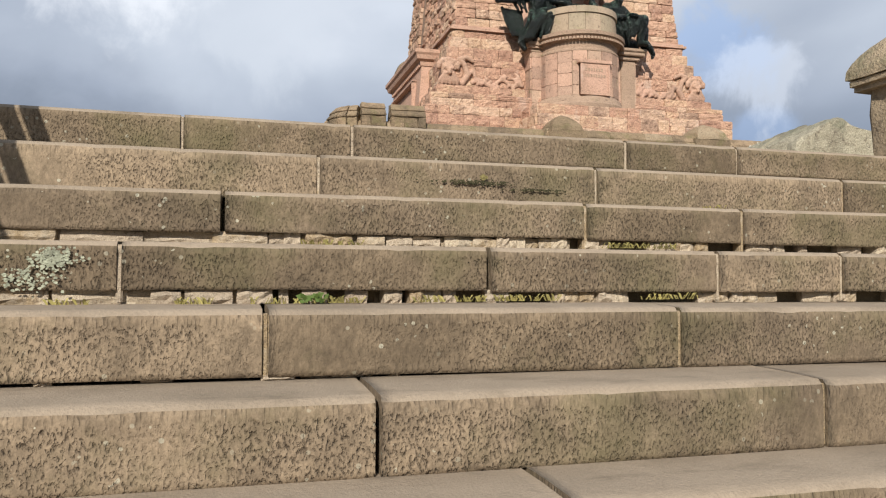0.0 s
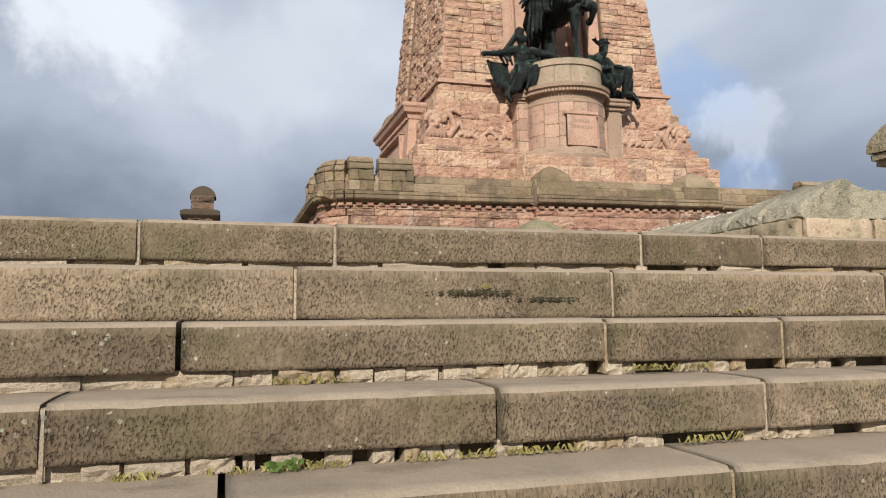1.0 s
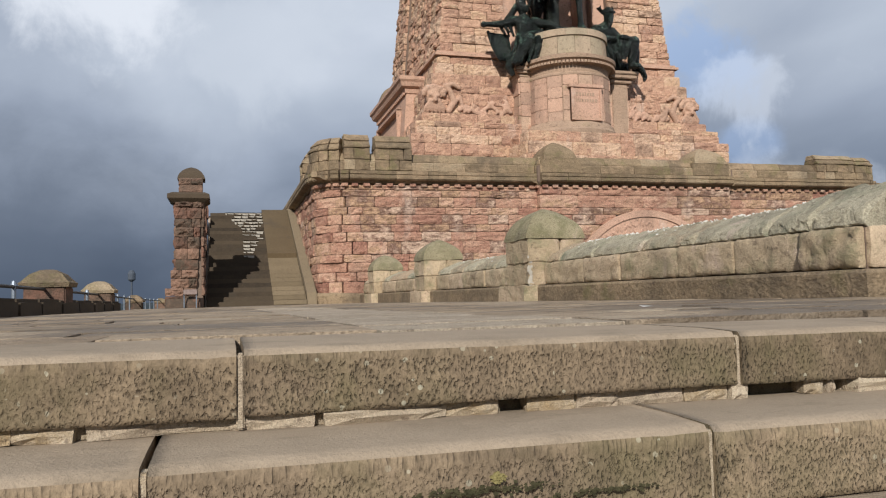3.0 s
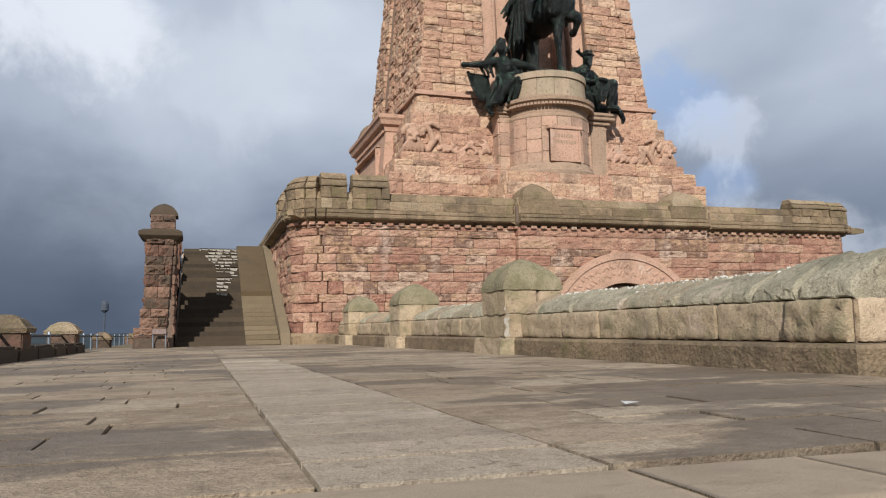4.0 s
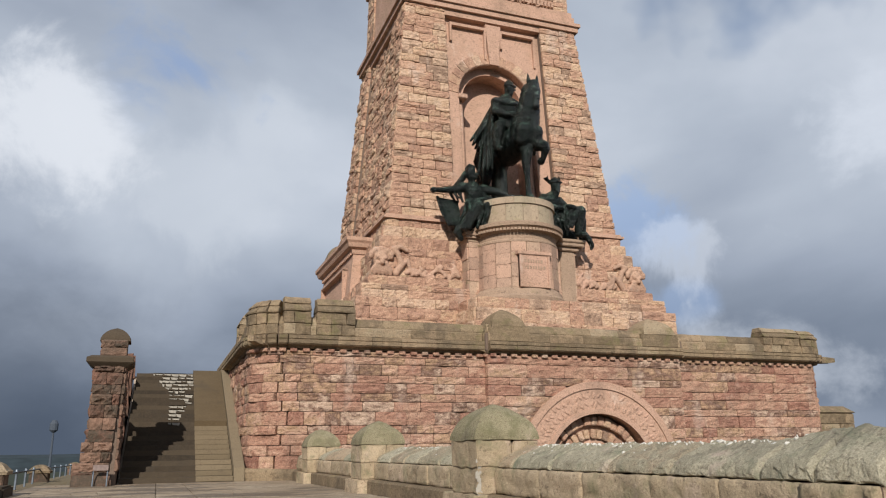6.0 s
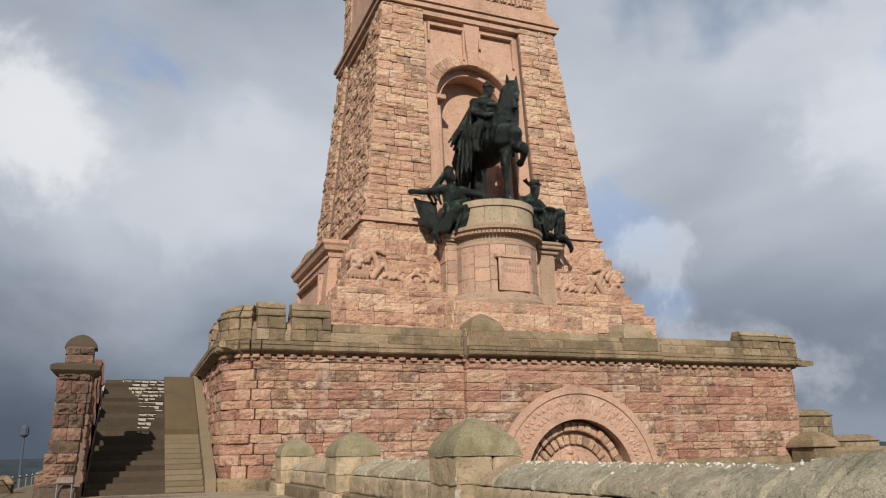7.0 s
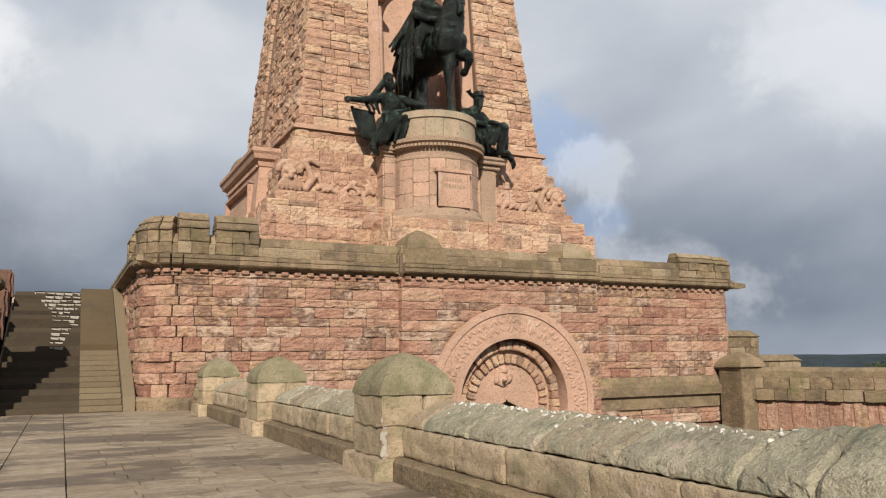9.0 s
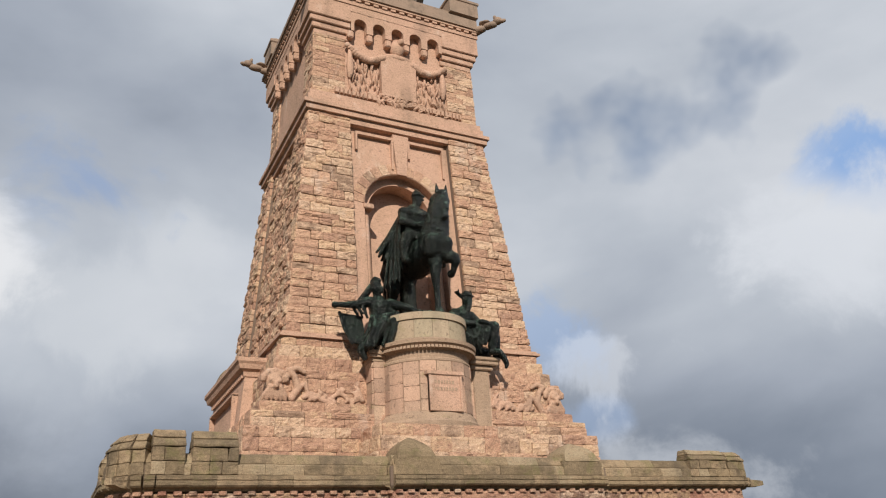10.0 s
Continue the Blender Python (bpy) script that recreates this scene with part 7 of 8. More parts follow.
def right_figure():
    bm = []
    limb(bm, [(2.05, -0.15, 11.45, 0.5), (1.98, -0.35, 11.95, 0.44), (1.95, -0.4, 12.35, 0.47), (2.05, -0.42, 12.62, 0.28)])
    limb(bm, [(2.15, -0.5, 12.85, 0.17), (2.2, -0.58, 13.1, 0.25), (2.2, -0.55, 13.25, 0.25)])
    limb(bm, [(2.18, -0.78, 12.98, 0.15), (2.12, -0.85, 12.72, 0.13), (2.08, -0.82, 12.5, 0.08)])
    # winged helmet
    limb(bm, [(2.2, -0.5, 13.36, 0.25), (2.2, -0.48, 13.5, 0.14)])
    limb(bm, [(1.94, -0.68, 13.3, 0.06), (2.2, -0.83, 13.3, 0.06), (2.46, -0.68, 13.3, 0.06)])
    for q in (-1, 1):
        for k in range(3):
            limb(bm, [(2.2 + q * 0.25, -0.45, 13.3, 0.07), (2.2 + q * (0.34 + 0.03 * k), -0.4 + 0.1 * k, 13.55 + 0.03 * k, 0.05), (2.2 + q * 0.3, -0.36 + 0.12 * k, 13.72 - 0.05 * k, 0.025)])
    # arms: one drawn back under the cloak, one lying along the thigh
    limb(bm, [(1.6, -0.4, 12.5, 0.24), (1.38, -0.65, 12.1, 0.19), (1.75, -0.95, 11.9, 0.14), (2.2, -1.05, 11.85, 0.13)])
    limb(bm, [(2.38, -0.45, 12.42, 0.23), (2.6, -0.75, 12.02, 0.18), (2.6, -1.1, 11.95, 0.14), (2.75, -1.2, 11.9, 0.13)])
    folds(bm, 6, (1.75, -0.1, 12.75), (1.45, -0.3, 12.6), (1.5, 0.1, 12.2), (1.2, -0.45, 12.2), (1.6, 0.1, 11.6), (1.2, -0.5, 11.75), 0.12, 21)
    # legs: knee forward, shin upright, the other leg beyond it
    limb(bm, [(2.1, -0.4, 11.5, 0.42), (2.75, -0.85, 11.72, 0.34), (3.2, -1.05, 11.78, 0.29), (3.2, -1.0, 11.35, 0.23), (3.12, -0.92, 10.95, 0.21), (3.1, -0.9, 10.66, 0.16), (3.25, -1.2, 10.58, 0.14)])
    limb(bm, [(2.2, -0.1, 11.45, 0.42), (3.1, -0.35, 11.6, 0.32), (3.58, -0.45, 11.5, 0.26), (3.62, -0.4, 11.0, 0.21), (3.6, -0.4, 10.65, 0.17), (3.72, -0.65, 10.55, 0.13)])
    folds(bm, 7, (2.3, -0.75, 11.95), (3.0, -1.1, 11.95), (2.35, -0.95, 11.5), (2.95, -1.12, 11.45), (2.3, -0.85, 10.95), (2.75, -0.95, 11.0), 0.11, 22, 0.07)
    folds(bm, 6, (1.5, -0.55, 11.9), (2.2, -0.8, 11.75), (1.7, -0.75, 11.3), (2.3, -0.9, 11.2), (1.9, -0.6, 10.6), (2.5, -0.7, 10.6), 0.12, 23, 0.08)
    limb(bm, [(1.9, 0.1, 10.9, 0.55), (2.6, 0.1, 10.85, 0.5), (3.2, 0.1, 10.8, 0.4)])
    # sheathed sword end hanging over the ledge
    limb(bm, [(3.55, -0.8, 10.75, 0.13), (3.72, -0.85, 10.45, 0.15), (3.85, -0.85, 10.18, 0.12), (3.8, -0.85, 10.0, 0.07)])
    cast("seated_statue", bm, (PX, PY - 0.1, 0), "bronze seated bearded warrior statue resting on his knee", 0.036)


equestrian()
left_figure()
right_figure()
# ---- outer stair with its pier, at the podium's flank ----
def side_stair():
    ob = empty("side_stair", (2, 31, 0), "long worn stone stair rising beside the podium, patched with pale stones", "stairs", kind="structure")
    n, y0, y1, z0, z1 = 25, 30.6, 39.6, floor_z(30), 4.25
    variants = []
    for i in range(4):
        bm = bmesh.new()
        box(bm, 0.0, 3.6, 0, 0.62, -0.5, 0.0)
        es = [e for e in bm.edges if all(v.co.y < 0.1 and v.co.z > -0.1 for v in e.verts)]
        bmesh.ops.bevel(bm, geom=es, offset=0.025, segments=2, affect="EDGES")
        bmesh.ops.subdivide_edges(bm, edges=[e for e in bm.edges if e.calc_length() > 1], cuts=9)
        roughen(bm, 0.022, 2.5, i)
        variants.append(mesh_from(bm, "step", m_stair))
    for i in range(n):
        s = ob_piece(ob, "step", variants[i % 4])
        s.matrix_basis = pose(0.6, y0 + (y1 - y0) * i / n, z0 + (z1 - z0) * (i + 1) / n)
    bm = bmesh.new()
    prism(bm, [[(x, y0 + 0.2, -0.6), (x, y1 + 4, -0.6), (x, y1 + 4, z1 - 0.1), (x, y1 + 0.2, z1 - 0.1)] for x in (0.5, 4.3)])
    bmesh.ops.recalc_face_normals(bm, faces=bm.faces[:])
    part("stair_core", bm, m_mortar, ob)
    # smooth sloping string beside the podium, renewed steps at its foot
    bm = bmesh.new()
    prism(bm, [[(x, y0 - 0.1, -0.4), (x, y1, z1 - 1.0), (x, y1, z1 + 0.25), (x, y0 + 0.1, 0.28)] for x in (4.22, 4.58)])
    bmesh.ops.recalc_face_normals(bm, faces=bm.faces[:])
    part("string", bm, m_pale, ob, "smooth sloping stone string")
    bm = bmesh.new()
    box(bm, 0, 1.22, -0.02, 0.5, -0.16, 0.012, 0.01)
    pm = mesh_from(bm, "renewed_step", m_pale)
    for i in range(11):
        s = ob_piece(ob, "renewed_step", pm)
        s.matrix_basis = pose(2.98, y0 + (y1 - y0) * i / n, z0 + (z1 - z0) * (i + 1) / n)
    bm = bmesh.new()
    prism(bm, [[(x, y0 + (y1 - y0) * 11 / n - 0.05, z0 + (z1 - z0) * 12.3 / n), (x, y1, z1 + 0.2), (x, y1, z1 - 0.4), (x, y0 + (y1 - y0) * 11 / n, z0 + (z1 - z0) * 10 / n)] for x in (2.98, 4.2)])
    bmesh.ops.recalc_face_normals(bm, faces=bm.faces[:])
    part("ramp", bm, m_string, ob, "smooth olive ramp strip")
    # white salts flaking off the treads
    bm = bmesh.new()
    r = random.Random(4)
    for i in range(11, 25):
        y, z = y0 + (y1 - y0) * i / n, z0 + (z1 - z0) * (i + 1) / n
        t = (i - 11) / 14
        a = 2.0 - 0.85 * max(0, t - 0.55) / 0.45
        b = 2.2 + 0.72 * min(1, t * 2.2)
        u = a
        while u < b:
            w = r.uniform(0.06, 0.34)
            if r.random() < 0.93:
                zz = -0.17 * r.uniform(0.35, 0.95)
                f = [bm.verts.new(q) for q in ((u, y - 0.03, z - 0.025), (u + w, y - 0.03, z - 0.03), (u + w * 0.9, y - 0.03, z + zz), (u + w * 0.15, y - 0.03, z + zz * 0.8))]
                bm.faces.new(f)
                f = [bm.verts.new(q) for q in ((u, y - 0.03, z + 0.016), (u + w, y - 0.03, z + 0.016), (u + w, y + r.uniform(0.15, 0.34), z + 0.016), (u + w * 0.2, y + r.uniform(0.15, 0.34), z + 0.016))]
                bm.faces.new(f)
            u += w + r.uniform(-0.02, 0.05)
    part("white_salts", bm, m_salt, ob, "white salt patches on the treads")


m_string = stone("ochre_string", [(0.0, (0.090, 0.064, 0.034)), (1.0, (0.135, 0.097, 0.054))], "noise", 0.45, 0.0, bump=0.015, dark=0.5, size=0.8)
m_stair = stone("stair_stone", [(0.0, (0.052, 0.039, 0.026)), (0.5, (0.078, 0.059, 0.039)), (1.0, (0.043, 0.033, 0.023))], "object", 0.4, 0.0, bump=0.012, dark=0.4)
m_pale = stone("renewed_stone", [(0.0, (0.165, 0.128, 0.080)), (1.0, (0.215, 0.168, 0.108))], "object", 0.3, bump=0.01, dark=0.2)
side_stair()


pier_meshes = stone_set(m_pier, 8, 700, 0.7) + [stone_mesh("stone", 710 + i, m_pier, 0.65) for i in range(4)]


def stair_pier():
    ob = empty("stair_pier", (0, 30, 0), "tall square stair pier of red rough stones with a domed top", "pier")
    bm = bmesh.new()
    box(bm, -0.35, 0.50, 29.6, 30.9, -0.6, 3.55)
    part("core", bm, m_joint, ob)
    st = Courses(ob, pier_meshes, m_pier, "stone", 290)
    f = face_frame(-0.42, 29.6, 0)
    st.lay(f, lambda z: (0.42 - (0.75 if z < 0.55 else 0.56 if z < 1.2 else 0.40), 0.70 + 0.06 * z), 0.0, 3.55, (0.24, 0.42), (0.28, 0.62), 0.17)
    st.lay(face_frame(-0.36, 30.95, 0, -90), lambda z: (0.0, 1.35), 0.25, 3.55, (0.3, 0.42), (0.4, 0.7), 0.12)
    st.lay(face_frame(0.46, 29.55, 0, 90), lambda z: (0.0, 1.35), 0.25, 3.55, (0.3, 0.42), (0.4, 0.7), 0.14)
    for z0, z1, a, b in ((3.85, 4.15, -0.26, 0.52), (4.15, 4.38, -0.28, 0.54)):
        st.lay(face_frame(a, 29.62, 0), lambda z: (0.0, b - a), z0, z1, (0.2, 0.3), (0.35, 0.6), 0.1)
        st.lay(face_frame(a + 0.05, 30.7, 0, -90), lambda z: (0.0, 1.1), z0, z1, (0.2, 0.3), (0.35, 0.6), 0.1)
    st.close()
    bm = bmesh.new()
    box(bm, -0.22, 0.50, 29.6, 30.7, 3.5, 4.4)
    part("head", bm, m_joint, ob)
    bm = bmesh.new()
    prism(bm, [square(0.05, 30.2, 0.50, 3.50, 0.68), square(0.05, 30.2, 0.66, 3.62, 0.82), square(0.05, 30.2, 0.70, 3.66, 0.86), square(0.05, 30.2, 0.70, 3.80, 0.86), square(0.05, 30.2, 0.55, 3.88, 0.7)])
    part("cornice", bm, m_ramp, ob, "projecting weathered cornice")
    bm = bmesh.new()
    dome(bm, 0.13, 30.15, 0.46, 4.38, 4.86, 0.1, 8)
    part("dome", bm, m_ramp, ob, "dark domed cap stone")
    bm = bmesh.new()
    prism(bm, [square(-0.18, 30.15, 0.60, -0.5, 0.9), square(-0.18, 30.15, 0.57, 0.0, 0.86), square(-0.16, 30.15, 0.50, 0.16, 0.74)])
    bmesh.ops.subdivide_edges(bm, edges=bm.edges[:], cuts=3, use_grid_fill=True)
    roughen(bm, 0.06, 3)
    part("footing", bm, m_pier, ob)
    # rubble cheek wall going up behind the pier, with stepped crest
    wall = empty("stair_cheek", (0.1, 34, 0), "rough stone cheek wall climbing along the stair with stepped blocks", "wall", kind="structure")
    bm = bmesh.new()
    prism(bm, [[(x, 30.8, -0.6), (x, 41, -0.6), (x, 41, 4.3), (x, 40.2, 4.3), (x, 30.8, 0.7)] for x in (-0.3, 0.40)])
    bmesh.ops.recalc_face_normals(bm, faces=bm.faces[:])
    part("core", bm, m_joint, wall)
    bl = bmesh.new()
    box(bl, -0.45, 0.45, -0.6, 0.6, -0.5, 0.7, 0.1)
    bmesh.ops.subdivide_edges(bl, edges=[e for e in bl.edges if e.calc_length() > 0.4], cuts=2, use_grid_fill=True)
    roughen(bl, 0.08, 1.9)
    bme = mesh_from(bl, "crest_block", m_pier)
    for i in range(5):
        b = ob_piece(wall, "crest_block", bme)
        b.matrix_basis = pose(0.02, 31.6 + 2.1 * i, 0.75 + 0.92 * i, 0, 0, rng.uniform(-4, 4))
    return ob


stair_pier()


def little_sign():
    ob = empty("small_sign", (0.1, 29.2, floor_z(29)), "small metal notice on two thin legs by the pier", "sign")
    for x in (-0.1, 0.3):
        bm = bmesh.new()
        prism(bm, [circle(x, 29.15, 0.02, floor_z(29), 8), circle(x, 29.2, 0.02, 0.42, 8)])
        part("leg", bm, m_rail, ob)
    bm = bmesh.new()
    box(bm, -0.12, 0.32, 29.12, 29.15, 0.3, 0.47, 0.008)
    part("panel", bm, m_paper_grey, ob, "pale grey panel")


m_paper_grey = plain("pale_panel", (0.24, 0.18, 0.16), 0.7)
little_sign()


# ---- balustrade on the far side of the terrace ----
def edge_posts():
    kerb = empty("edge_kerb", (-1.7, 14, 0), "dark damp stone kerb along the terrace edge", "kerb", kind="structure")
    y = 5.0
    while y < 24.0:
        l = rng.uniform(1.3, 1.8)
        bm = bmesh.new()
        box(bm, -2.3, -1.5, y, min(y + l - 0.02, 24.3), floor_z(y) - 0.1, floor_z(y) + 0.25, 0.05)
        bmesh.ops.subdivide_edges(bm, edges=[e for e in bm.edges if e.calc_length() > 0.3], cuts=2, use_grid_fill=True)
        roughen(bm, 0.02, 2.5, y)
        part("kerb_stone", bm, m_stair, kerb)
        y += l
    spots = [(-1.85, 10.0), (-1.85, 17.2), (-2.05, 24.4), (-2.65, 38.0), (-2.8, 54.0)]
    for i, (x, y) in enumerate(spots):
        z = floor_z(y) + (0.15 if y < 25 else -0.05)
        t = empty("edge_post", (x, y, z), "squat square sandstone post with a domed cap on the terrace edge", "post", "posts of the terrace edge")
        bm = bmesh.new()
        box(bm, x - 0.34, x + 0.34, y - 0.36, y + 0.36, z - 0.5, z + 0.34, 0.02)
        bmesh.ops.subdivide_edges(bm, edges=[e for e in bm.edges if e.calc_length() > 0.3], cuts=2, use_grid_fill=True)
        roughen(bm, 0.015, 4, y)
        part("shaft", bm, m_pier, t)
        bm = bmesh.new()
        prism(bm, [square(x, y, 0.40, z + 0.34), square(x, y, 0.42, z + 0.42), square(x, y, 0.38, z + 0.45), square(x, y, 0.27, z + 0.58), square(x, y, 0.12, z + 0.66), square(x, y, 0.04, z + 0.67)])
        part("cap", bm, m_olive, t, "ochre domed cap stone")
    for (x0, y0), (x1, y1) in zip(spots, spots[1:]):
        rail = empty("edge_railing", ((x0 + x1) / 2, (y0 + y1) / 2, 0), "plain dark handrail on grey steel posts between stone posts", "railing", "railings of the terrace edge")
        z0, z1 = floor_z(y0) + 0.45, floor_z(y1) + 0.45
        bm = bmesh.new()
        d = Vector((x1 - x0, y1 - y0, z1 - z0))
        for dz in (0.0,):
            m = Matrix.Translation(((x0 + x1) / 2, (y0 + y1) / 2, (z0 + z1) / 2 + dz)) @ d.to_track_quat("Z", "Y").to_matrix().to_4x4()
            bmesh.ops.create_cone(bm, segments=10, radius1=0.028, radius2=0.028, depth=d.length, matrix=m, cap_ends=True)
        part("handrail", bm, m_dark_rail, rail)
        n = max(2, int((y1 - y0) / 2.4))
        for i in range(1, n):
            t = i / n
            bm = bmesh.new()
            px, py = x0 + (x1 - x0) * t, y0 + (y1 - y0) * t
            prism(bm, [circle(px, py, 0.035, floor_z(py) - 0.1, 10), circle(px, py, 0.035, floor_z(py) + 0.45, 10), circle(px, py, 0.055, floor_z(py) + 0.46, 10), circle(px, py, 0.03, floor_z(py) + 0.54, 10)])
            part("rail_post", bm, m_rail, rail)


edge_posts()


def stair_posts():
    """Mushroom-headed posts at the top ends of the near steps, and the rail beside them."""
    for x, y in ((4.85, 3.56), (-3.4, 3.56)):
        t = empty("stair_post", (x, y, -0.06), "rough sandstone post with an overhanging rounded cap at the stair head", "post", "posts of the stair head")
        bm = bmesh.new()
        box(bm, x - 0.42, x + 0.5, y - 0.4, y + 0.45, -0.5, 0.42, 0.03)
        bmesh.ops.subdivide_edges(bm, edges=[e for e in bm.edges if e.calc_length() > 0.25], cuts=5, use_grid_fill=True)
        roughen(bm, 0.03, 5, x)
        part("shaft", bm, m_parapet, t)
        bm = bmesh.new()
        dome(bm, x + 0.04, y + 0.02, 0.53, 0.45, 0.85, 0.25, 8)
        box(bm, x - 0.49, x + 0.57, y - 0.5, y + 0.55, 0.38, 0.47, 0.03)
        bmesh.ops.subdivide_edges(bm, edges=bm.edges[:], cuts=2, use_grid_fill=True)
        roughen(bm, 0.025, 5, x)
        part("cap", bm, m_parapet, t)
    cheek = empty("stair_wing", (0.5, 1, -1), "low stone wing walls beside the steps", "wall", kind="structure")
    for x0, x1 in ((4.27, 5.3), (-3.9, -3.1)):
        bm = bmesh.new()
        prism(bm, [[(x, -6.0, -4.5), (x, 4.0, -4.5), (x, 4.0, -0.1), (x, 3.5, -0.1), (x, -1.4, -3.0), (x, -6.0, -3.0)] for x in (x0, x1)])
        bmesh.ops.recalc_face_normals(bm, faces=bm.faces[:])
        part("wing_wall", bm, m_parapet, cheek)


stair_posts()


# ---- beyond the podium: right-hand wall, stepped stair wall, mast, shrubs ----
def bridge_wall():
    ob = empty("bridge_wall", (31, 26, 0), "olive stone parapet over red voussoirs beyond the parapet", "wall", kind="structure")
    bm = bmesh.new()
    prism(bm, [[(29.6, 30.0, z), (34.5, 20.5, z), (35.3, 21.0, z), (30.4, 30.5, z)] for z in (-9, 0.5)])
    part("core", bm, m_mortar, ob)
    path = [(29.6, 30.0), (34.5, 20.5)]
    bm = bmesh.new()
    sweep(bm, [(-0.6, 0.35), (0.06, 0.35), (0.06, 0.62), (-0.2, 0.78), (-0.6, 0.8)], path)
    bmesh.ops.subdivide_edges(bm, edges=[e for e in bm.edges if e.calc_length() > 2], cuts=14)
    roughen(bm, 0.03, 2)
    part("coping", bm, m_olive_band, ob)
    d = Vector((34.5 - 29.6, 20.5 - 30.0)).normalized()
    yaw = math.degrees(math.atan2(d.y, d.x))
    st = Courses(ob, [stone_mesh("stone", 500 + i, m_olive, 0.2) for i in range(4)], m_olive_band, "stone", 60)
    st.lay(face_frame(29.6, 30.0, 0, yaw), lambda z: (0.0, 10.6), -0.12, 0.36, (0.4, 0.5), (0.6, 1.1), 0.12)
    st.close()
    st = Courses(ob, [stone_mesh("ledge_stone", 510 + i, m_olive, 0.06) for i in range(4)], m_olive_band, "ledge_stone", 60)
    st.lay(face_frame(29.6, 30.0, 0, yaw), lambda z: (0.0, 10.6), -0.62, -0.12, (0.5, 0.55), (0.5, 0.9), 0.26, 0.012)
    st.close()
    st = Courses(ob, red_meshes, m_red_many, "stone", 60)
    st.lay(face_frame(29.6, 30.0, 0, yaw), lambda z: (0.0, 10.6), -1.9, -0.62, (1.2, 1.3), (0.35, 0.6), 0.1)
    st.close()
    for t, h in ((0.07, 0.7), (0.97, 0.75)):
        p = Vector((29.6, 30.0)) + d * (10.6 * t)
        q = empty("bridge_post", (p.x, p.y, 0), "broad olive stone post with a domed cap", "post", "posts of the bridge wall")
        bm = bmesh.new()
        box(bm, p.x - 0.65, p.x + 0.7, p.y - 0.65, p.y + 0.65, -3.0, 0.82, 0.03)
        part("shaft", bm, m_olive, q)
        bm = bmesh.new()
        dome(bm, p.x, p.y, 0.78, 0.82, 1.5, 0.1, 7)
        roughen(bm, 0.03, 3)
        part("cap", bm, m_olive, q)


bridge_wall()


def right_stair_wall():
    ob = empty("stepped_wall", (33, 36, 0), "stepped olive stone wall descending from the podium's far corner", "wall", kind="structure")
    for (x0, x1, top) in ((30.3, 33.1, 2.55), (32.9, 36.0, 1.35), (35.8, 41.5, 0.35)):
        bm = bmesh.new()
        prism(bm, [[(x0, 31.0, -9), (x1 + 0.3, 31.0, -9), (x1 + 0.3, 32.1, -9), (x0, 32.1, -9)], [(x0, 31.0, top - 0.35), (x1, 31.0, top - 0.35), (x1, 32.1, top - 0.35), (x0, 32.1, top - 0.35)], [(x0, 30.9, top - 0.3), (x1 + 0.1, 30.9, top - 0.3), (x1 + 0.1, 32.2, top - 0.3), (x0, 32.2, top - 0.3)], [(x0, 31.2, top), (x1 - 0.3, 31.2, top), (x1 - 0.3, 31.95, top), (x0, 31.95, top)]])
        part("block", bm, m_olive_band, ob)
        st = Courses(ob, [stone_mesh("stone", 530 + i, m_olive, 0.25) for i in range(4)], m_olive_band, "stone", 60)
        st.lay(face_frame(x0, 31.05, 0), lambda z, a=x0, b=x1: (0.0, b - a), -1.2, top - 0.35, (0.35, 0.5), (0.5, 1.0), 0.12)
        st.close()


right_stair_wall()


def mast():
    x, y = -32.0, 300.0
    ob = empty("radio_mast", (x, y, -42), "distant grey lattice radio mast with a crown of aerials", "mast")
    bm = bmesh.new()
    prism(bm, [circle(x, y, 0.8, -42, 8), circle(x, y, 0.28, 10.5, 8)])
    part("pole", bm, m_mast_grey, ob)
    bm = bmesh.new()
    prism(bm, [circle(x, y, 0.5, 8.0, 10), circle(x, y, 1.35, 8.8, 10), circle(x, y, 1.35, 11.0, 10), circle(x, y, 0.7, 12.2, 10)])
    part("aerials", bm, m_mast_grey, ob)


m_mast_grey = plain("mast_grey", (0.075, 0.088, 0.11), 0.9)
mast()


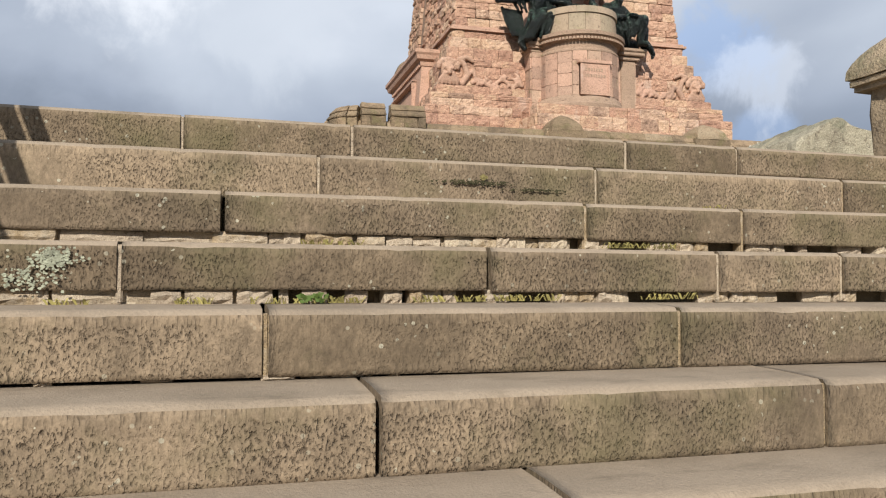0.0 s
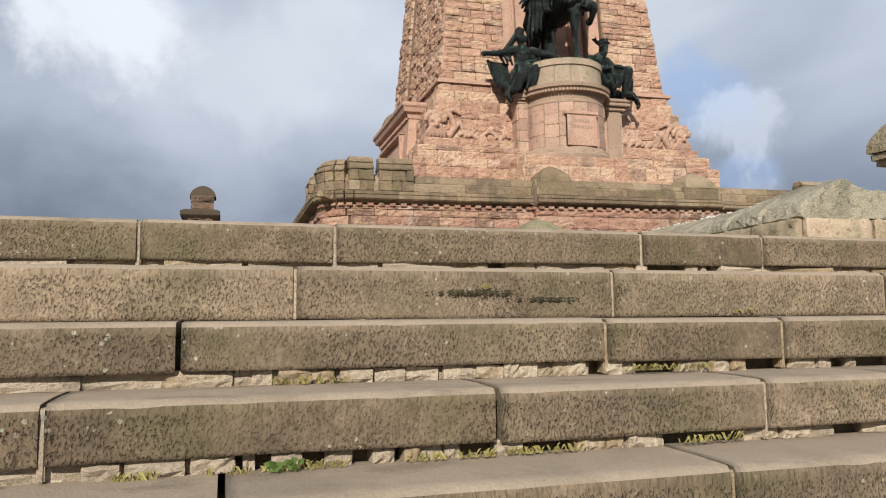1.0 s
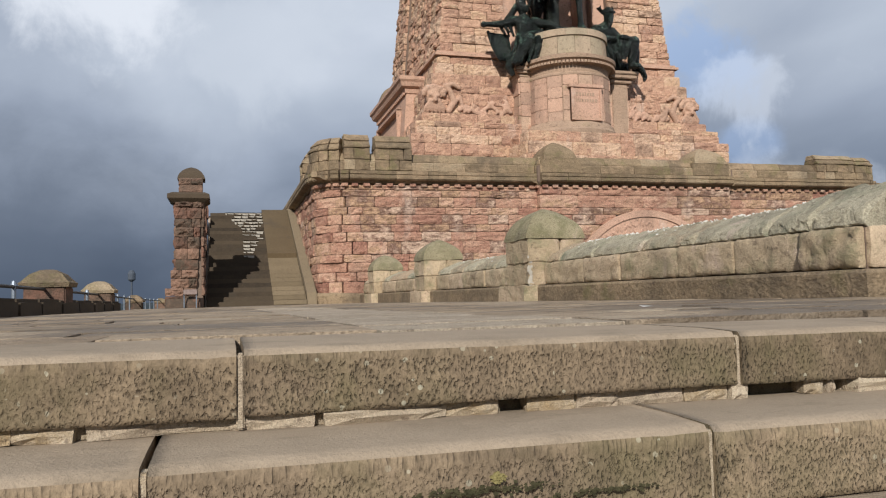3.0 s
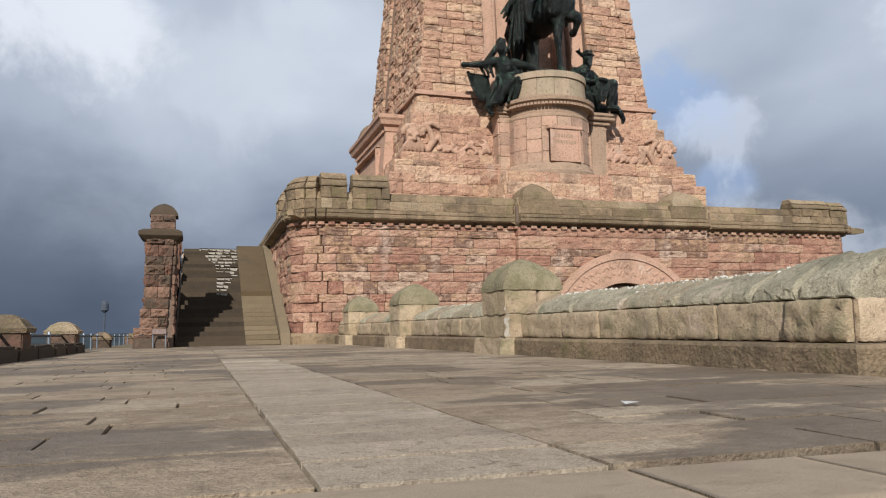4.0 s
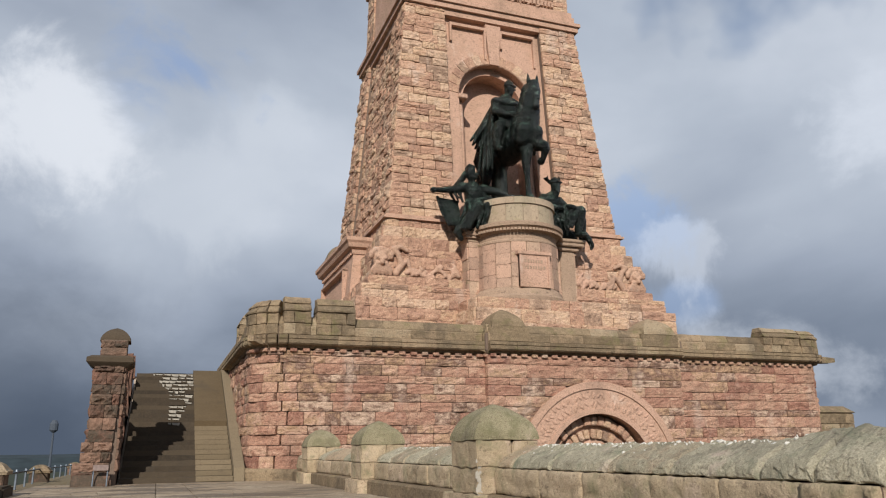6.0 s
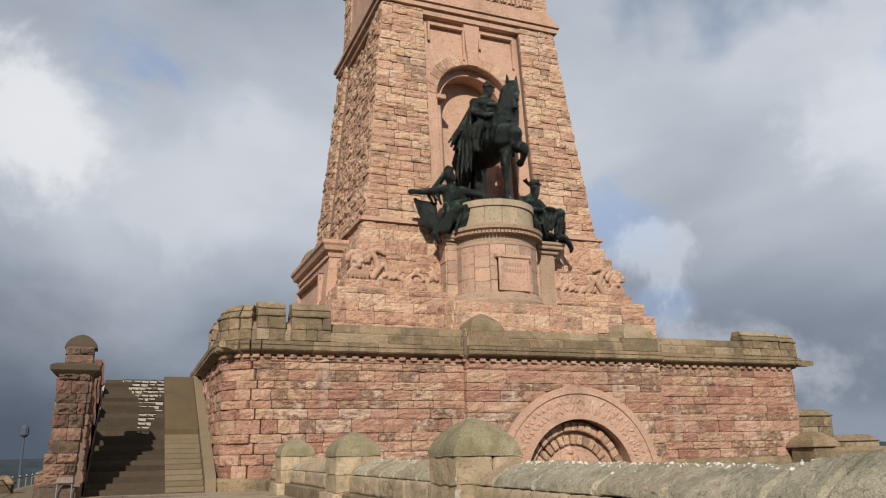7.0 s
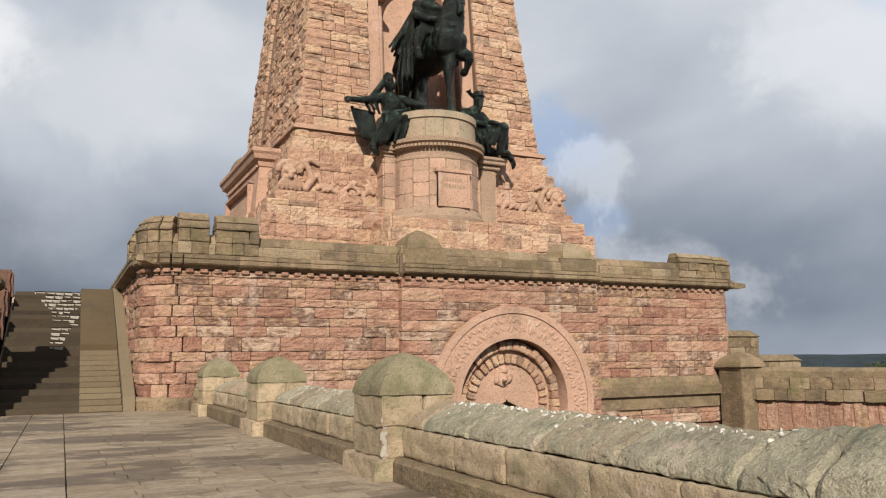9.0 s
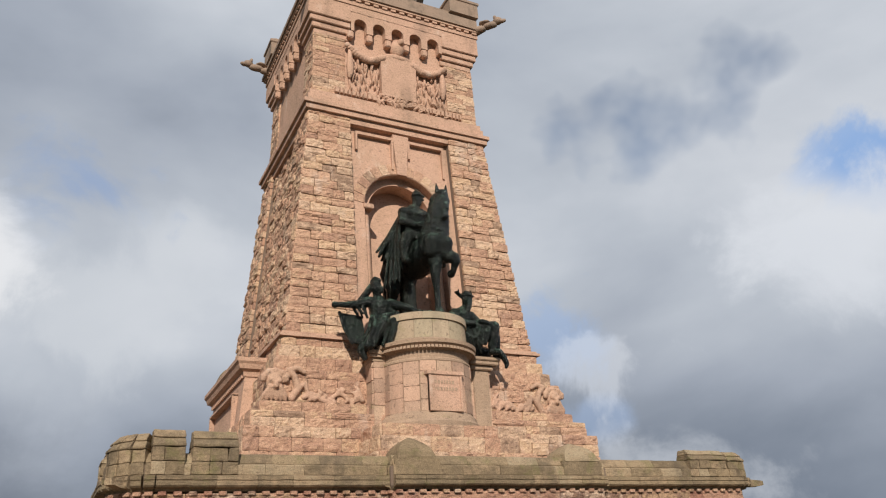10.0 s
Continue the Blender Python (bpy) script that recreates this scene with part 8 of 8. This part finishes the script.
def shrub(x, y, z, r, seed):
    q = random.Random(seed)
    ob = empty("shrub", (x, y, z), "bare-twigged yellowish green shrub behind the wall", "shrub", "shrubs behind the wall")
    bm = bmesh.new()
    tips = []
    for i in range(16):
        a = q.uniform(0, 6.28)
        p = Vector((x, y, z))
        d = Vector((math.cos(a) * 0.5, math.sin(a) * 0.5, 1)).normalized()
        for j in range(4):
            n = p + d * (r * 0.3)
            m = Matrix.Translation((p + n) / 2) @ d.to_track_quat("Z", "Y").to_matrix().to_4x4()
            bmesh.ops.create_cone(bm, segments=5, radius1=0.05 / (j + 1), radius2=0.04 / (j + 1), depth=(n - p).length, matrix=m)
            p = n
            d = (d + Vector((q.uniform(-0.5, 0.5), q.uniform(-0.5, 0.5), q.uniform(-0.1, 0.4)))).normalized()
            tips.append(p.copy())
    part("twigs", bm, m_bark, ob)
    vs, fs = [], []
    for t in tips:
        for _ in range(34):
            c = t + Vector((q.gauss(0, 0.2), q.gauss(0, 0.2), q.gauss(0, 0.16))) * r * 0.5
            a, b = Vector((q.uniform(-1, 1), q.uniform(-1, 1), q.uniform(-1, 1))).normalized() * 0.09, Vector((q.uniform(-1, 1), q.uniform(-1, 1), q.uniform(-1, 1))).normalized() * 0.05
            i = len(vs)
            vs += [tuple(c - a), tuple(c + b), tuple(c + a), tuple(c - b)]
            fs.append((i, i + 1, i + 2, i + 3))
    me = bpy.data.meshes.new("leaves")
    me.from_pydata(vs, [], fs)
    me.materials.append(m_leaf)
    lv = new("leaves", me)
    lv.parent = ob
    lv.matrix_parent_inverse = Matrix.Translation(-ob.location)
    tagged(lv, kind="stuff")


for i, (x, y) in enumerate(((44.5, 38), (46.5, 39), (49, 38.5), (51.5, 37), (42.0, 40))):
    shrub(x, y, -2.3, 2.2 + 0.3 * (i % 2), 40 + i)


def scrap():
    bm = bmesh.new()
    z = floor_z(5.48) + 0.012
    bm.faces.new([bm.verts.new(q) for q in ((3.43, 5.44, z), (3.52, 5.45, z + 0.006), (3.53, 5.51, z + 0.002), (3.45, 5.52, z + 0.008))])
    bmesh.ops.solidify(bm, geom=bm.faces[:], thickness=0.003)
    tagged(part("paper_scrap", bm, m_paper), "small white scrap of paper on the paving", "litter")


scrap()
